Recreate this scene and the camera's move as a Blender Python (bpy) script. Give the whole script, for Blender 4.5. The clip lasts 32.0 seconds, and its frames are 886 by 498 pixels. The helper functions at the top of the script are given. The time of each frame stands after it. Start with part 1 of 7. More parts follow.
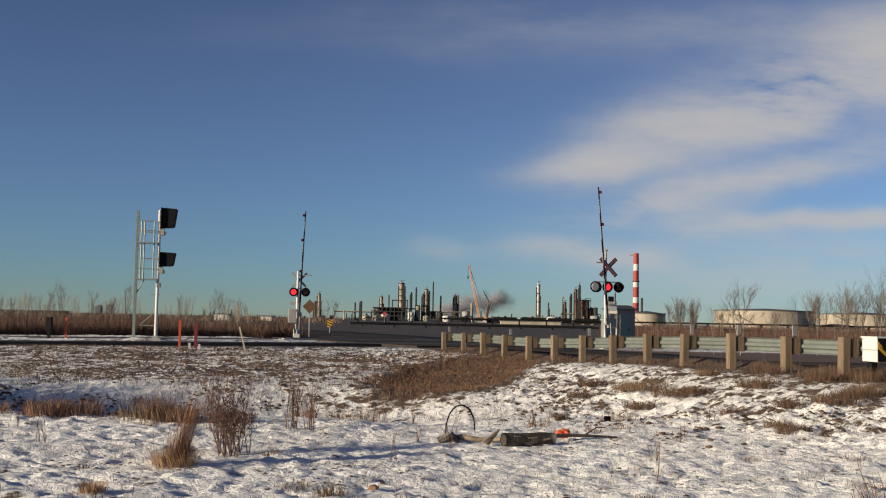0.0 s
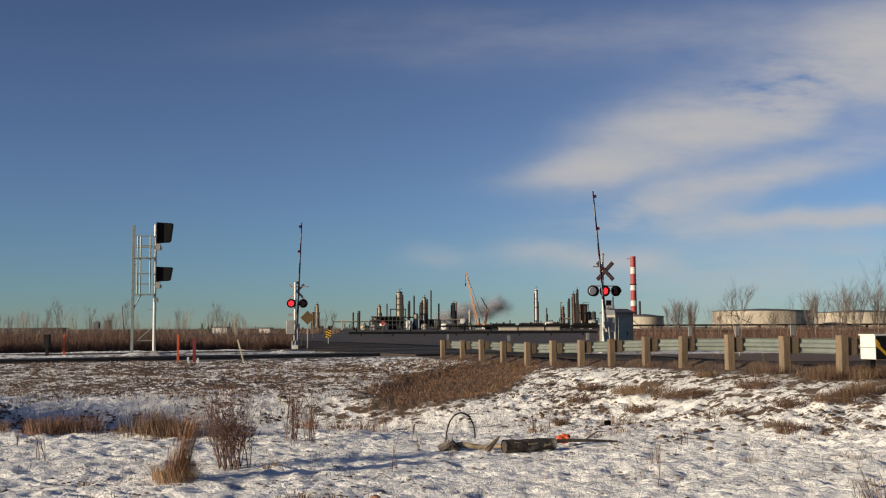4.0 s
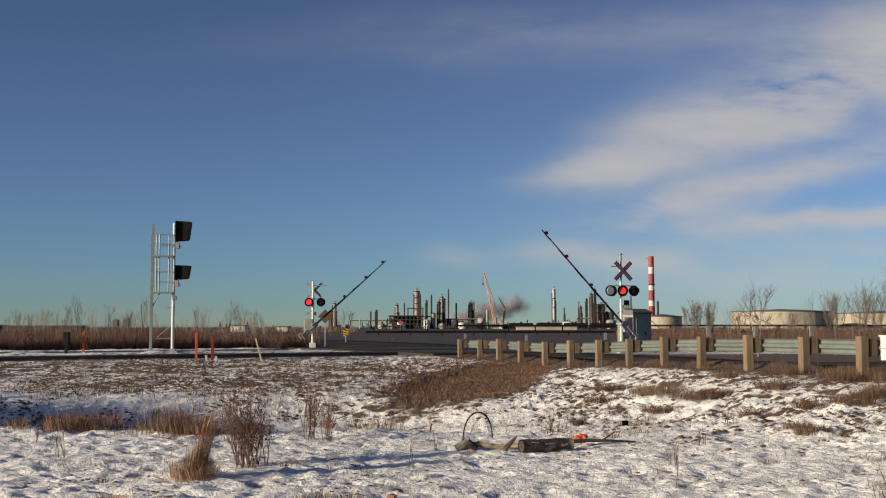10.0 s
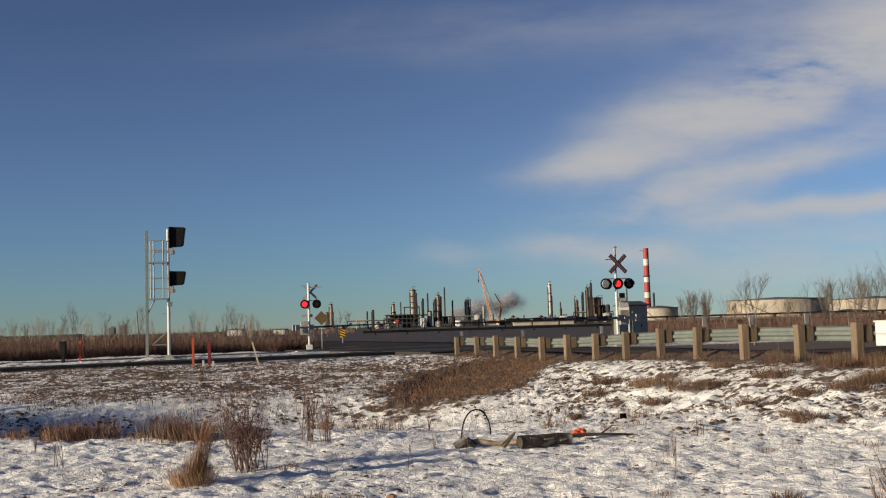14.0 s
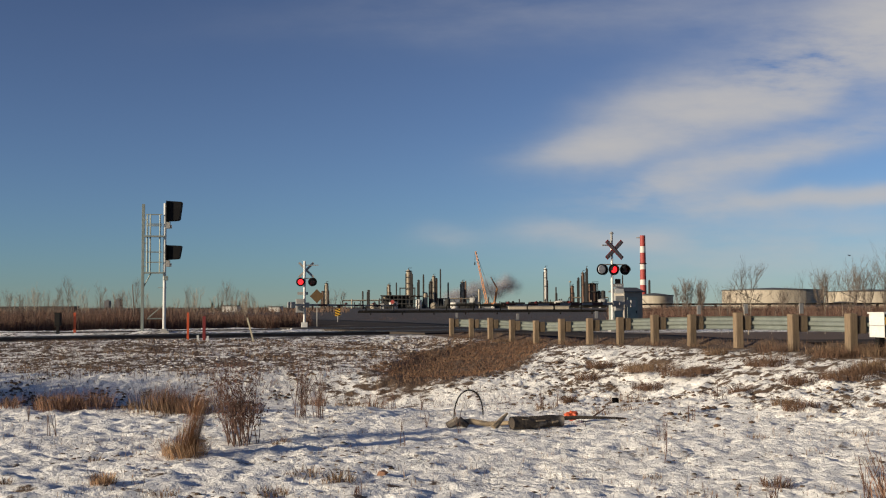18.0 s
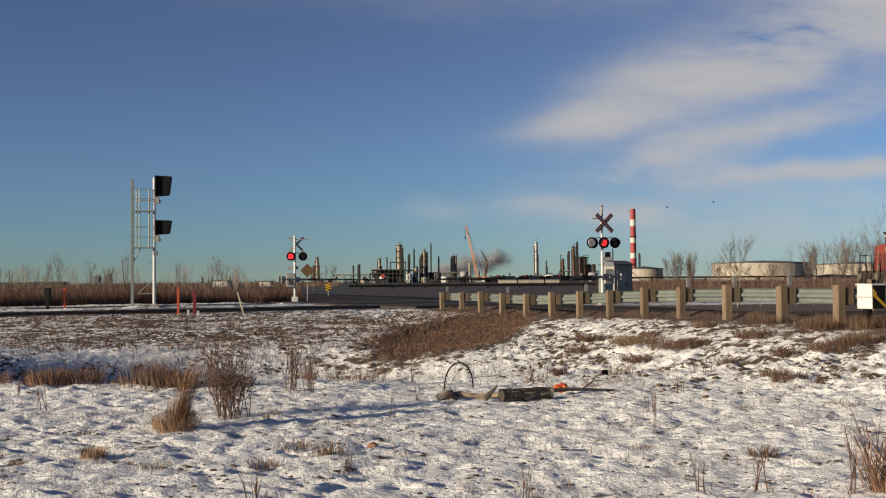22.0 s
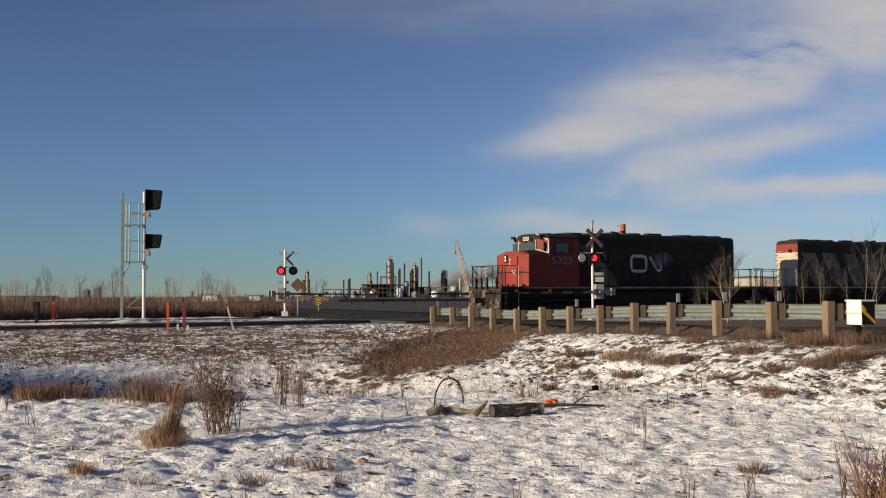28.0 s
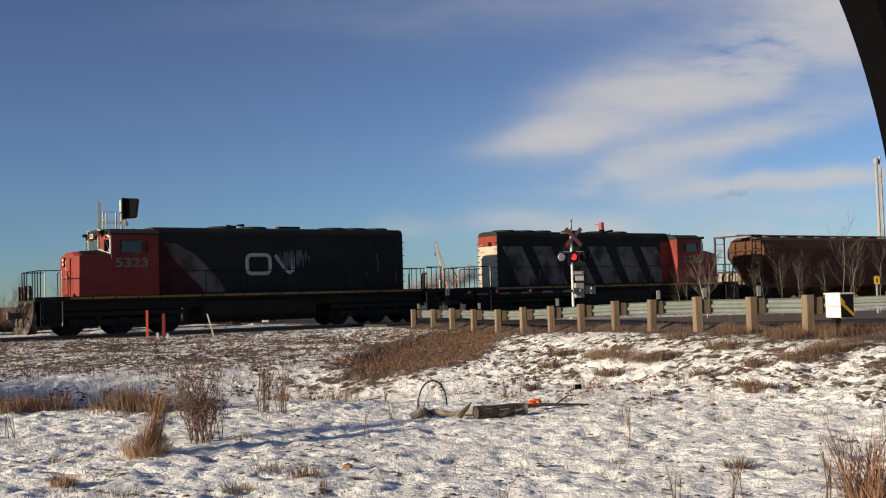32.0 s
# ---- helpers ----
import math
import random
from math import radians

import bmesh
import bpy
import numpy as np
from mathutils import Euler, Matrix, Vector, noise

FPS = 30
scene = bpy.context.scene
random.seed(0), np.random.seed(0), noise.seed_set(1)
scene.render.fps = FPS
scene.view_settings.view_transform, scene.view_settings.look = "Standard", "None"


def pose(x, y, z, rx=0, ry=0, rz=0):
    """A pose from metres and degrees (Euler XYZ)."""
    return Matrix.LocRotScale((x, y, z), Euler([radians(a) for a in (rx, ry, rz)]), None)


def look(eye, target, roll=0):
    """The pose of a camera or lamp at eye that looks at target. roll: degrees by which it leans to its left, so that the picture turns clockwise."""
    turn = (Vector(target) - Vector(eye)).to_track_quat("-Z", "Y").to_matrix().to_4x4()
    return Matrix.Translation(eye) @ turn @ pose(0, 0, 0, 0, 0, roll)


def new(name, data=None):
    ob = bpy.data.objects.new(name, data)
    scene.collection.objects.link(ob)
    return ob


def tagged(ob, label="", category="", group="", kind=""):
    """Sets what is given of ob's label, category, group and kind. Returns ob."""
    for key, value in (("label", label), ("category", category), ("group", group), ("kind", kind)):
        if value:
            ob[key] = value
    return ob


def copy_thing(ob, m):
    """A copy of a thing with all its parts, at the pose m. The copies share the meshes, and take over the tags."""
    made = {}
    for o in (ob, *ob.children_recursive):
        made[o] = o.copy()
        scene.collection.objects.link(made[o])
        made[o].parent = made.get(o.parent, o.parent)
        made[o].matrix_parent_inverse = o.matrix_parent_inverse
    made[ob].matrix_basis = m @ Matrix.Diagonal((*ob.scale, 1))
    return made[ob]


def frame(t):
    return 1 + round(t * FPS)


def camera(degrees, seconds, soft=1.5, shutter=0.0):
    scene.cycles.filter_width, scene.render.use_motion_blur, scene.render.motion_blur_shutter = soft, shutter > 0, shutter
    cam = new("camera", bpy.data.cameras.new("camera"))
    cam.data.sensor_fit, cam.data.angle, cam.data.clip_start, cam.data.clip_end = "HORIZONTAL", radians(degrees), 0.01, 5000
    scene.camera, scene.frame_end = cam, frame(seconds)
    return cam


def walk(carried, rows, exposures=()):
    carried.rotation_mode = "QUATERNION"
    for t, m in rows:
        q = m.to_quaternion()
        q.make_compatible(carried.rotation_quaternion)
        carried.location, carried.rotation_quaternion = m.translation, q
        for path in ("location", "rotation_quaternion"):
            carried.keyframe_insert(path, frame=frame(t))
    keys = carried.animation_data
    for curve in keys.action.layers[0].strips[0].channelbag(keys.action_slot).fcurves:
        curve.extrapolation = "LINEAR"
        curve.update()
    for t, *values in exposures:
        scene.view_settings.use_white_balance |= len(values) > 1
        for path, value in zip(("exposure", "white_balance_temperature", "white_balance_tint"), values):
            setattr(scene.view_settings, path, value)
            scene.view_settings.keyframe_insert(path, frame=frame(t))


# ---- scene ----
# Winter level crossing beside a refinery. World: z = 0 at the rail heads, y away from the viewer.
EYE_Z = 1.15


def view(dx, dy, dz, yaw, pitch, roll):
    """A held camera: small shifts of the eye, then heading to the right, pitch up and lean, in degrees."""
    eye = Vector((dx, dy, EYE_Z + dz))
    a, b = radians(yaw), radians(pitch)
    return look(eye, eye + Vector((math.sin(a) * math.cos(b), math.cos(a) * math.cos(b), math.sin(b))), -roll)


VIEWS = [
    (0.0, -0.033, 0.019, 0.029, 0.154, 3.781, -1.136),
    (0.5, -0.025, 0.049, 0.034, 0.303, 4.056, -0.693),
    (1.0, -0.029, 0.021, 0.035, 0.148, 4.27, -0.786),
    (1.5, -0.029, 0.009, 0.033, 0.15, 4.253, -0.791),
    (2.0, -0.017, 0.033, 0.036, 0.332, 4.345, -0.537),
    (2.5, -0.026, 0.014, 0.039, 0.493, 4.503, -0.163),
    (3.0, -0.019, 0.008, 0.039, 0.388, 4.387, 0.423),
    (3.5, -0.022, 0.005, 0.032, 0.327, 4.133, 0.257),
    (5.5, -0.015, 0.025, 0.039, 0.444, 4.533, 0.501),
    (6.0, -0.011, 0.023, 0.035, 0.353, 4.43, 0.936),
    (6.5, -0.017, 0.023, 0.035, 0.195, 4.333, 1.187),
    (7.0, -0.019, 0.013, 0.037, 0.066, 4.328, 1.075),
    (7.5, -0.014, 0.042, 0.04, 0.01, 4.419, 0.627),
    (8.0, -0.016, 0.013, 0.035, -0.017, 4.506, 0.076),
    (8.5, -0.021, 0.023, 0.03, -0.254, 4.339, -0.101),
    (9.0, -0.023, 0.009, 0.028, -0.512, 4.174, -0.018),
    (9.5, -0.021, 0.037, 0.036, -0.516, 4.092, 0.201),
    (10.0, -0.023, 0.016, 0.032, -0.612, 4.16, 0.015),
    (10.5, -0.02, 0.029, 0.034, -0.604, 4.241, 0.212),
    (11.0, -0.013, 0.015, 0.036, -0.508, 4.166, 0.215),
    (11.5, -0.013, 0.02, 0.038, -0.271, 4.275, 0.599),
    (12.0, -0.012, 0.008, 0.041, -0.152, 4.381, 0.976),
    (12.5, -0.006, 0.026, 0.037, 0.034, 4.506, 0.803),
    (13.0, -0.008, 0.012, 0.03, 0.122, 4.546, 0.976),
    (13.5, -0.012, 0.003, 0.036, -0.048, 4.354, 1.503),
    (14.0, 0.001, 0.007, 0.041, -0.328, 4.043, 1.717),
    (14.5, 0.003, 0.015, 0.03, -0.345, 3.958, 1.939),
    (16.5, -0.0, 0.014, 0.036, -0.168, 3.958, 0.481),
    (17.0, -0.0, 0.021, 0.034, -0.124, 3.815, 0.772),
    (17.5, -0.004, 0.012, 0.019, -0.068, 3.611, 0.151),
    (18.0, -0.002, 0.001, 0.011, -0.179, 3.077, 0.21),
    (18.5, 0.007, -0.003, 0.002, -0.035, 2.219, 0.263),
    (19.0, -0.0, -0.002, -0.001, -0.001, 1.479, 0.301),
    (19.5, 0.003, 0.008, 0.001, 0.093, 1.394, 0.363),
    (20.0, 0.001, 0.002, -0.004, 0.1, 1.634, -0.303),
    (20.5, -0.007, 0.013, -0.004, 0.035, 1.815, -0.159),
    (21.0, 0.007, -0.008, 0.0, 0.054, 1.807, 0.191),
    (21.5, -0.003, 0.005, 0.002, 0.226, 1.66, 0.327),
    (22.0, 0.011, -0.002, -0.003, 0.321, 1.693, 0.44),
    (22.5, -0.001, 0.005, -0.002, 0.449, 1.88, 0.238),
    (23.0, -0.0, 0.006, -0.0, 0.554, 1.966, -0.094),
    (23.5, 0.0, -0.004, 0.001, 0.509, 2.065, 0.541),
    (24.0, -0.001, 0.001, 0.001, 0.404, 2.315, 0.478),
    (24.5, -0.002, 0.007, 0.0, 0.33, 2.38, 0.158),
    (25.0, 0.004, -0.009, -0.001, 0.368, 2.359, 0.424),
    (25.5, -0.003, -0.0, 0.003, 0.592, 2.242, 0.386),
    (27.5, 0.003, 0.017, 0.004, 0.861, 2.537, 0.2),
    (28.0, 0.008, -0.002, 0.003, 0.835, 2.473, 0.302),
    (28.5, 0.01, -0.004, 0.003, 0.945, 2.398, 0.643),
    (29.0, 0.01, 0.008, 0.013, 1.201, 2.451, 0.955),
    (29.5, 0.01, 0.015, 0.004, 1.499, 2.475, 0.786),
    (30.0, 0.015, 0.021, 0.002, 1.63, 2.559, 0.862),
    (30.5, 0.015, 0.019, 0.01, 1.8, 2.641, 1.131),
    (31.0, 0.015, 0.006, 0.01, 2.011, 2.563, 1.28),
    (31.5, 0.006, 0.003, 0.009, 2.006, 2.598, 1.568),
    (32.0, -0.004, 0.029, 0.008, 1.946, 2.561, 1.619),

]
cam = camera(2 * math.degrees(math.atan(784 / 1900)), 32.0, soft=1.15)
walk(cam, [(r[0], view(*r[1:])) for r in VIEWS], [(0.0, 0.42), (25.5, 0.42), (27.5, 0.48), (30.0, 0.60), (32.0, 0.62)])

# ---- light ----
SUN_EL, SUN_TO = 12.0, Vector((-0.880, -0.475, 0.0)).normalized()
sun_dir = Vector((SUN_TO.x * math.cos(radians(SUN_EL)), SUN_TO.y * math.cos(radians(SUN_EL)), math.sin(radians(SUN_EL))))
sun_data = bpy.data.lights.new("sun", "SUN")
sun_data.energy, sun_data.angle, sun_data.color = 5.0, radians(0.6), (1.0, 0.855, 0.64)
sun = new("sun", sun_data)
sun.matrix_world = look(sun_dir * 50, (0, 0, 0))

world = bpy.data.worlds.new("winter_sky")
scene.world = world
world.use_nodes = True
wn, wl = world.node_tree.nodes, world.node_tree.links
wn.clear()


def wnode(kind, **inputs):
    n = wn.new(kind)
    for key, value in inputs.items():
        k = int(key[1:])
        if isinstance(value, bpy.types.NodeSocket):
            wl.new(value, n.inputs[k])
        else:
            n.inputs[k].default_value = value
    return n


def wmath(op, a, b=0.0, c=0.0):
    n = wnode("ShaderNodeMath", i0=a, i1=b, i2=c)
    n.operation = op
    return n.outputs[0]


sky = wn.new("ShaderNodeTexSky")
sky.sky_type, sky.sun_disc = "NISHITA", False
sky.sun_elevation, sky.sun_rotation = radians(SUN_EL), math.atan2(SUN_TO.x, SUN_TO.y) % (2 * math.pi)
sky.air_density, sky.dust_density, sky.ozone_density, sky.altitude = 0.9, 0.0, 5.0, 600
co = wn.new("ShaderNodeTexCoord")
sep = wnode("ShaderNodeSeparateXYZ", i0=co.outputs["Generated"])
ahead = wmath("MAXIMUM", wmath("ABSOLUTE", sep.outputs[1]), 0.12)
su = wmath("DIVIDE", sep.outputs[0], ahead)
sv = wmath("DIVIDE", sep.outputs[2], ahead)
plane = wnode("ShaderNodeCombineXYZ", i0=su, i1=sv, i2=0.0).outputs[0]


def wisp(u, v, slope, length, width, strength):
    """A soft streak of cloud about (u, v) on the plane ahead, rising by slope."""
    c, s = math.cos(math.atan(slope)), math.sin(math.atan(slope))
    du, dv = wmath("SUBTRACT", su, u), wmath("SUBTRACT", wmath("ADD", sv, wob), v)
    along = wmath("DIVIDE", wmath("ADD", wmath("MULTIPLY", du, c), wmath("MULTIPLY", dv, s)), length)
    across = wmath("DIVIDE", wmath("SUBTRACT", wmath("MULTIPLY", dv, c), wmath("MULTIPLY", du, s)), width)
    d2 = wmath("ADD", wmath("MULTIPLY", along, along), wmath("MULTIPLY", across, across))
    return wmath("MULTIPLY", wmath("POWER", 2.71828, wmath("MULTIPLY", d2, -1.0)), strength)


map1 = wnode("ShaderNodeMapping", i0=plane)
map1.inputs["Rotation"].default_value = (0, 0, -0.22)
map1.inputs["Scale"].default_value = (3.0, 11.0, 1.0)
fib = wnode("ShaderNodeTexNoise", i0=map1.outputs[0])
fib.inputs["Scale"].default_value, fib.inputs["Detail"].default_value, fib.inputs["Roughness"].default_value = 1.6, 8.0, 0.6
big = wnode("ShaderNodeTexNoise", i0=plane)
big.inputs["Scale"].default_value, big.inputs["Detail"].default_value = 7.0, 4.0
wob = wmath("MULTIPLY", wmath("SUBTRACT", big.outputs[0], 0.5), 0.05)
cloud = None
for w in ((0.275, 0.197, 0.32, 0.12, 0.029, 1.35), (0.41, 0.246, 0.30, 0.12, 0.040, 1.45), (0.145, 0.148, 0.10, 0.06, 0.013, 0.9), (0.31, 0.143, 0.22, 0.13, 0.013, 0.95),
          (0.21, 0.108, 0.10, 0.055, 0.012, 0.9), (0.36, 0.098, 0.10, 0.12, 0.009, 0.9), (0.245, 0.094, 0.05, 0.05, 0.008, 0.4), (0.12, 0.278, 0.03, 0.24, 0.024, 0.12),
          (0.40, 0.29, 0.12, 0.26, 0.03, 0.12), (0.11, 0.070, 0.02, 0.045, 0.012, 0.45), (0.0, 0.062, 0.02, 0.03, 0.010, 0.2), (0.32, 0.055, 0.03, 0.19, 0.034, 0.42), (0.17, 0.062, 0.08, 0.05, 0.008, 0.45)):
    cloud = wisp(*w) if cloud is None else wmath("ADD", cloud, wisp(*w))
texture = wmath("MAXIMUM", wmath("ADD", wmath("MULTIPLY", fib.outputs[0], 4.0), -1.10), 0.0)
thick = wmath("MULTIPLY", cloud, texture)
cover = wmath("MULTIPLY", wmath("SUBTRACT", 1.0, wmath("POWER", 2.71828, wmath("MULTIPLY", thick, -1.6))), 0.95)
tint = wn.new("ShaderNodeMix")
tint.data_type = "RGBA"
wl.new(cover, tint.inputs["Factor"])
soft = wn.new("ShaderNodeHueSaturation")
soft.inputs["Saturation"].default_value = 0.80
steep = wnode("ShaderNodeGamma", i0=sky.outputs[0], i1=1.32)
cast = wn.new("ShaderNodeMix")
cast.data_type, cast.blend_type = "RGBA", "MULTIPLY"
cast.inputs["Factor"].default_value = 1.0
wl.new(steep.outputs[0], cast.inputs["A"])
cast.inputs["B"].default_value = (0.592, 0.645, 0.655, 1)
wl.new(cast.outputs["Result"], soft.inputs["Color"])
wl.new(soft.outputs[0], tint.inputs["A"])
tint.inputs["B"].default_value = (6.3, 6.1, 6.0, 1)
back = wnode("ShaderNodeBackground", i0=tint.outputs["Result"], i1=0.060)
wl.new(back.outputs[0], wn.new("ShaderNodeOutputWorld").inputs[0])


# ---- materials ----
def ramp_mix(nt, fac, a, b):
    m = nt.nodes.new("ShaderNodeMix")
    m.data_type = "RGBA"
    if fac is not None:
        nt.links.new(fac, m.inputs["Factor"])
    for key, c in (("A", a), ("B", b)):
        if isinstance(c, bpy.types.NodeSocket):
            nt.links.new(c, m.inputs[key])
        else:
            m.inputs[key].default_value = (*c, 1)
    return m.outputs["Result"]


def noise_fac(nt, vec, scale, detail=4.0, lo=0.35, hi=0.65, stretch=None, crisp=0.5):
    if stretch:
        mp = nt.nodes.new("ShaderNodeMapping")
        mp.inputs["Scale"].default_value = stretch
        nt.links.new(vec, mp.inputs[0])
        vec = mp.outputs[0]
    n = nt.nodes.new("ShaderNodeTexNoise")
    n.inputs["Scale"].default_value, n.inputs["Detail"].default_value = scale, detail
    n.inputs["Roughness"].default_value = crisp
    nt.links.new(vec, n.inputs["Vector"])
    r = nt.nodes.new("ShaderNodeMapRange")
    r.inputs["From Min"].default_value, r.inputs["From Max"].default_value = lo, hi
    nt.links.new(n.outputs[0], r.inputs["Value"])
    return r.outputs[0], n.outputs[0]


def mat(name, base, dark=None, rough=0.6, metal=0.0, scale=6.0, fine=60.0, bump=0.15, stretch=None, emit=0.0, vary=0.0, spec=0.4, stain=None, stain_lo=0.55, each=0.0):
    """A worn surface: base to dark by a coarse noise, fine grain, bump and, where given, stains."""
    m = bpy.data.materials.new(name)
    m.use_nodes = True
    nt = m.node_tree
    b = nt.nodes["Principled BSDF"]
    tc = nt.nodes.new("ShaderNodeTexCoord")
    vec = tc.outputs["Object"]
    dark = dark or tuple(c * 0.7 for c in base)
    f1, _ = noise_fac(nt, vec, scale, 5.0, 0.3, 0.7, stretch)
    f2, raw = noise_fac(nt, vec, fine, 3.0, 0.25, 0.75, stretch)
    col = ramp_mix(nt, f1, base, dark)
    grain = ramp_mix(nt, f2, tuple(min(1, c * 1.12) for c in base), tuple(c * 0.8 for c in dark))
    mx = nt.nodes.new("ShaderNodeMix")
    mx.data_type = "RGBA"
    mx.inputs["Factor"].default_value = 0.4
    nt.links.new(col, mx.inputs["A"])
    nt.links.new(grain, mx.inputs["B"])
    col = mx.outputs["Result"]
    if stain:
        f3, _ = noise_fac(nt, vec, scale * 0.5, 8.0, stain_lo, stain_lo + 0.15)
        col = ramp_mix(nt, f3, col, stain)
    if vary:
        info = nt.nodes.new("ShaderNodeObjectInfo")
        hs = nt.nodes.new("ShaderNodeHueSaturation")
        mr = nt.nodes.new("ShaderNodeMapRange")
        mr.inputs["To Min"].default_value, mr.inputs["To Max"].default_value = 1 - vary, 1 + vary
        nt.links.new(info.outputs["Random"], mr.inputs["Value"])
        nt.links.new(mr.outputs[0], hs.inputs["Value"])
        nt.links.new(col, hs.inputs["Color"])
        col = hs.outputs[0]
    if each:
        geo = nt.nodes.new("ShaderNodeNewGeometry")
        hs = nt.nodes.new("ShaderNodeHueSaturation")
        mr = nt.nodes.new("ShaderNodeMapRange")
        mr.inputs["To Min"].default_value, mr.inputs["To Max"].default_value = 1 - each, 1 + each
        nt.links.new(geo.outputs["Random Per Island"], mr.inputs["Value"])
        nt.links.new(mr.outputs[0], hs.inputs["Value"])
        nt.links.new(col, hs.inputs["Color"])
        col = hs.outputs[0]
    nt.links.new(col, b.inputs["Base Color"])
    b.inputs["Roughness"].default_value, b.inputs["Metallic"].default_value = rough, metal
    b.inputs["Specular IOR Level"].default_value = spec
    if bump:
        bp = nt.nodes.new("ShaderNodeBump")
        bp.inputs["Strength"].default_value, bp.inputs["Distance"].default_value = bump, 0.02
        nt.links.new(raw, bp.inputs["Height"])
        nt.links.new(bp.outputs[0], b.inputs["Normal"])
    if emit:
        nt.links.new(col, b.inputs["Emission Color"])
        b.inputs["Emission Strength"].default_value = emit
    return m


WOOD = mat("weathered_timber", (0.26, 0.185, 0.115), (0.09, 0.066, 0.046), 0.85, 0, 5, 40, 0.5, (6, 6, 0.6), vary=0.18)
GALV = mat("galvanised_steel", (0.27, 0.295, 0.265), (0.17, 0.19, 0.17), 0.5, 0.45, 3, 50, 0.1, vary=0.08)
GREYP = mat("grey_steel", (0.34, 0.33, 0.31), (0.22, 0.21, 0.20), 0.6, 0.0, 3, 40, 0.1)
WHITEP = mat("white_paint", (0.66, 0.66, 0.63), (0.50, 0.49, 0.46), 0.5, 0, 4, 40, 0.08)
BLACKP = mat("black_paint", (0.009, 0.009, 0.009), (0.016, 0.015, 0.015), 0.7, 0, 3, 40, 0.08, spec=0.08)
LOCOBLACK = mat("sooty_black_paint", (0.020, 0.0192, 0.0165), (0.036, 0.032, 0.0265), 0.8, 0, 0.9, 25, 0.1, spec=0.12, stain=(0.042, 0.036, 0.029), stain_lo=0.62)
UNDER = mat("oily_underframe", (0.021, 0.018, 0.015), (0.038, 0.032, 0.026), 0.85, 0, 2, 30, 0.3, spec=0.1)
RED = mat("faded_red_paint", (0.25, 0.042, 0.030), (0.155, 0.030, 0.023), 0.65, 0, 1.0, 22, 0.08, spec=0.15, stain=(0.08, 0.028, 0.023), stain_lo=0.55)
STRIPE = mat("yellow_stripe", (0.46, 0.215, 0.035), (0.20, 0.10, 0.03), 0.6, 0, 1.5, 30, 0.05, stain=(0.05, 0.03, 0.02), stain_lo=0.54)
GREYW = mat("faded_white_paint", (0.55, 0.53, 0.48), (0.30, 0.28, 0.26), 0.6, 0, 1.5, 20, 0.08, stain=(0.10, 0.09, 0.085))
CREAM = mat("cream_end_paint", (0.55, 0.49, 0.34), (0.42, 0.36, 0.25), 0.5, 0, 2, 25, 0.05, stain=(0.4, 0.3, 0.2), stain_lo=0.62)
GLASS = mat("cab_glass", (0.05, 0.07, 0.075), (0.03, 0.045, 0.05), 0.08, 0, 2, 10, 0.0)
BROWNCAR = mat("brown_hopper_paint", (0.105, 0.050, 0.028), (0.060, 0.030, 0.019), 0.8, 0, 0.8, 20, 0.12, spec=0.1, stain=(0.15, 0.075, 0.035), stain_lo=0.6)
REDGLOW = mat("lit_red_lens", (1.0, 0.02, 0.03), (1.0, 0.02, 0.02), 0.3, 0, 5, 20, 0.0, emit=1.6)
REDDARK = mat("unlit_red_lens", (0.10, 0.008, 0.008), (0.05, 0.005, 0.005), 0.15, 0, 5, 20, 0.0)
HUT = mat("pale_grey_hut", (0.34, 0.31, 0.265), (0.23, 0.205, 0.175), 0.7, 0, 3, 30, 0.1, spec=0.1)
CLEARL = mat("pale_lens", (0.34, 0.34, 0.36), (0.24, 0.24, 0.26), 0.15, 0, 5, 20, 0.0)
ORANGE = mat("orange_plastic", (0.55, 0.10, 0.035), (0.45, 0.07, 0.025), 0.5, 0, 4, 30, 0.05)
YELLOW = mat("yellow_sign", (0.60, 0.34, 0.02), (0.42, 0.24, 0.03), 0.5, 0, 4, 30, 0.05)
BROWNS = mat("brown_sign_back", (0.10, 0.055, 0.018), (0.06, 0.035, 0.015), 0.7, 0, 4, 30, 0.1)
REDPOST = mat("dull_red_post", (0.22, 0.03, 0.03), (0.15, 0.02, 0.02), 0.7, 0, 4, 30, 0.1)
STEEL = mat("rail_steel", (0.16, 0.11, 0.08), (0.09, 0.06, 0.045), 0.5, 0.5, 4, 60, 0.1)
RAILTOP = mat("worn_rail_head", (0.55, 0.55, 0.55), (0.4, 0.4, 0.4), 0.25, 1.0, 4, 60, 0.02)
TIE = mat("creosoted_tie", (0.06, 0.045, 0.035), (0.035, 0.028, 0.024), 0.9, 0, 4, 40, 0.4, (1, 6, 6), vary=0.2)
ASPHALT = mat("asphalt", (0.064, 0.053, 0.045), (0.036, 0.030, 0.026), 0.9, 0, 0.7, 90, 0.3, spec=0.08, stain=(0.13, 0.115, 0.10), stain_lo=0.6)
BALLAST = mat("dark_ballast", (0.06, 0.052, 0.045), (0.03, 0.027, 0.024), 0.95, 0, 5, 25, 1.0)
BARK = mat("grey_brown_bark", (0.19, 0.15, 0.12), (0.10, 0.077, 0.06), 0.9, 0, 6, 50, 0.3)
GREYTWIG = mat("grey_twig", (0.125, 0.10, 0.08), (0.07, 0.057, 0.046), 0.9, 0, 6, 50, 0.2)
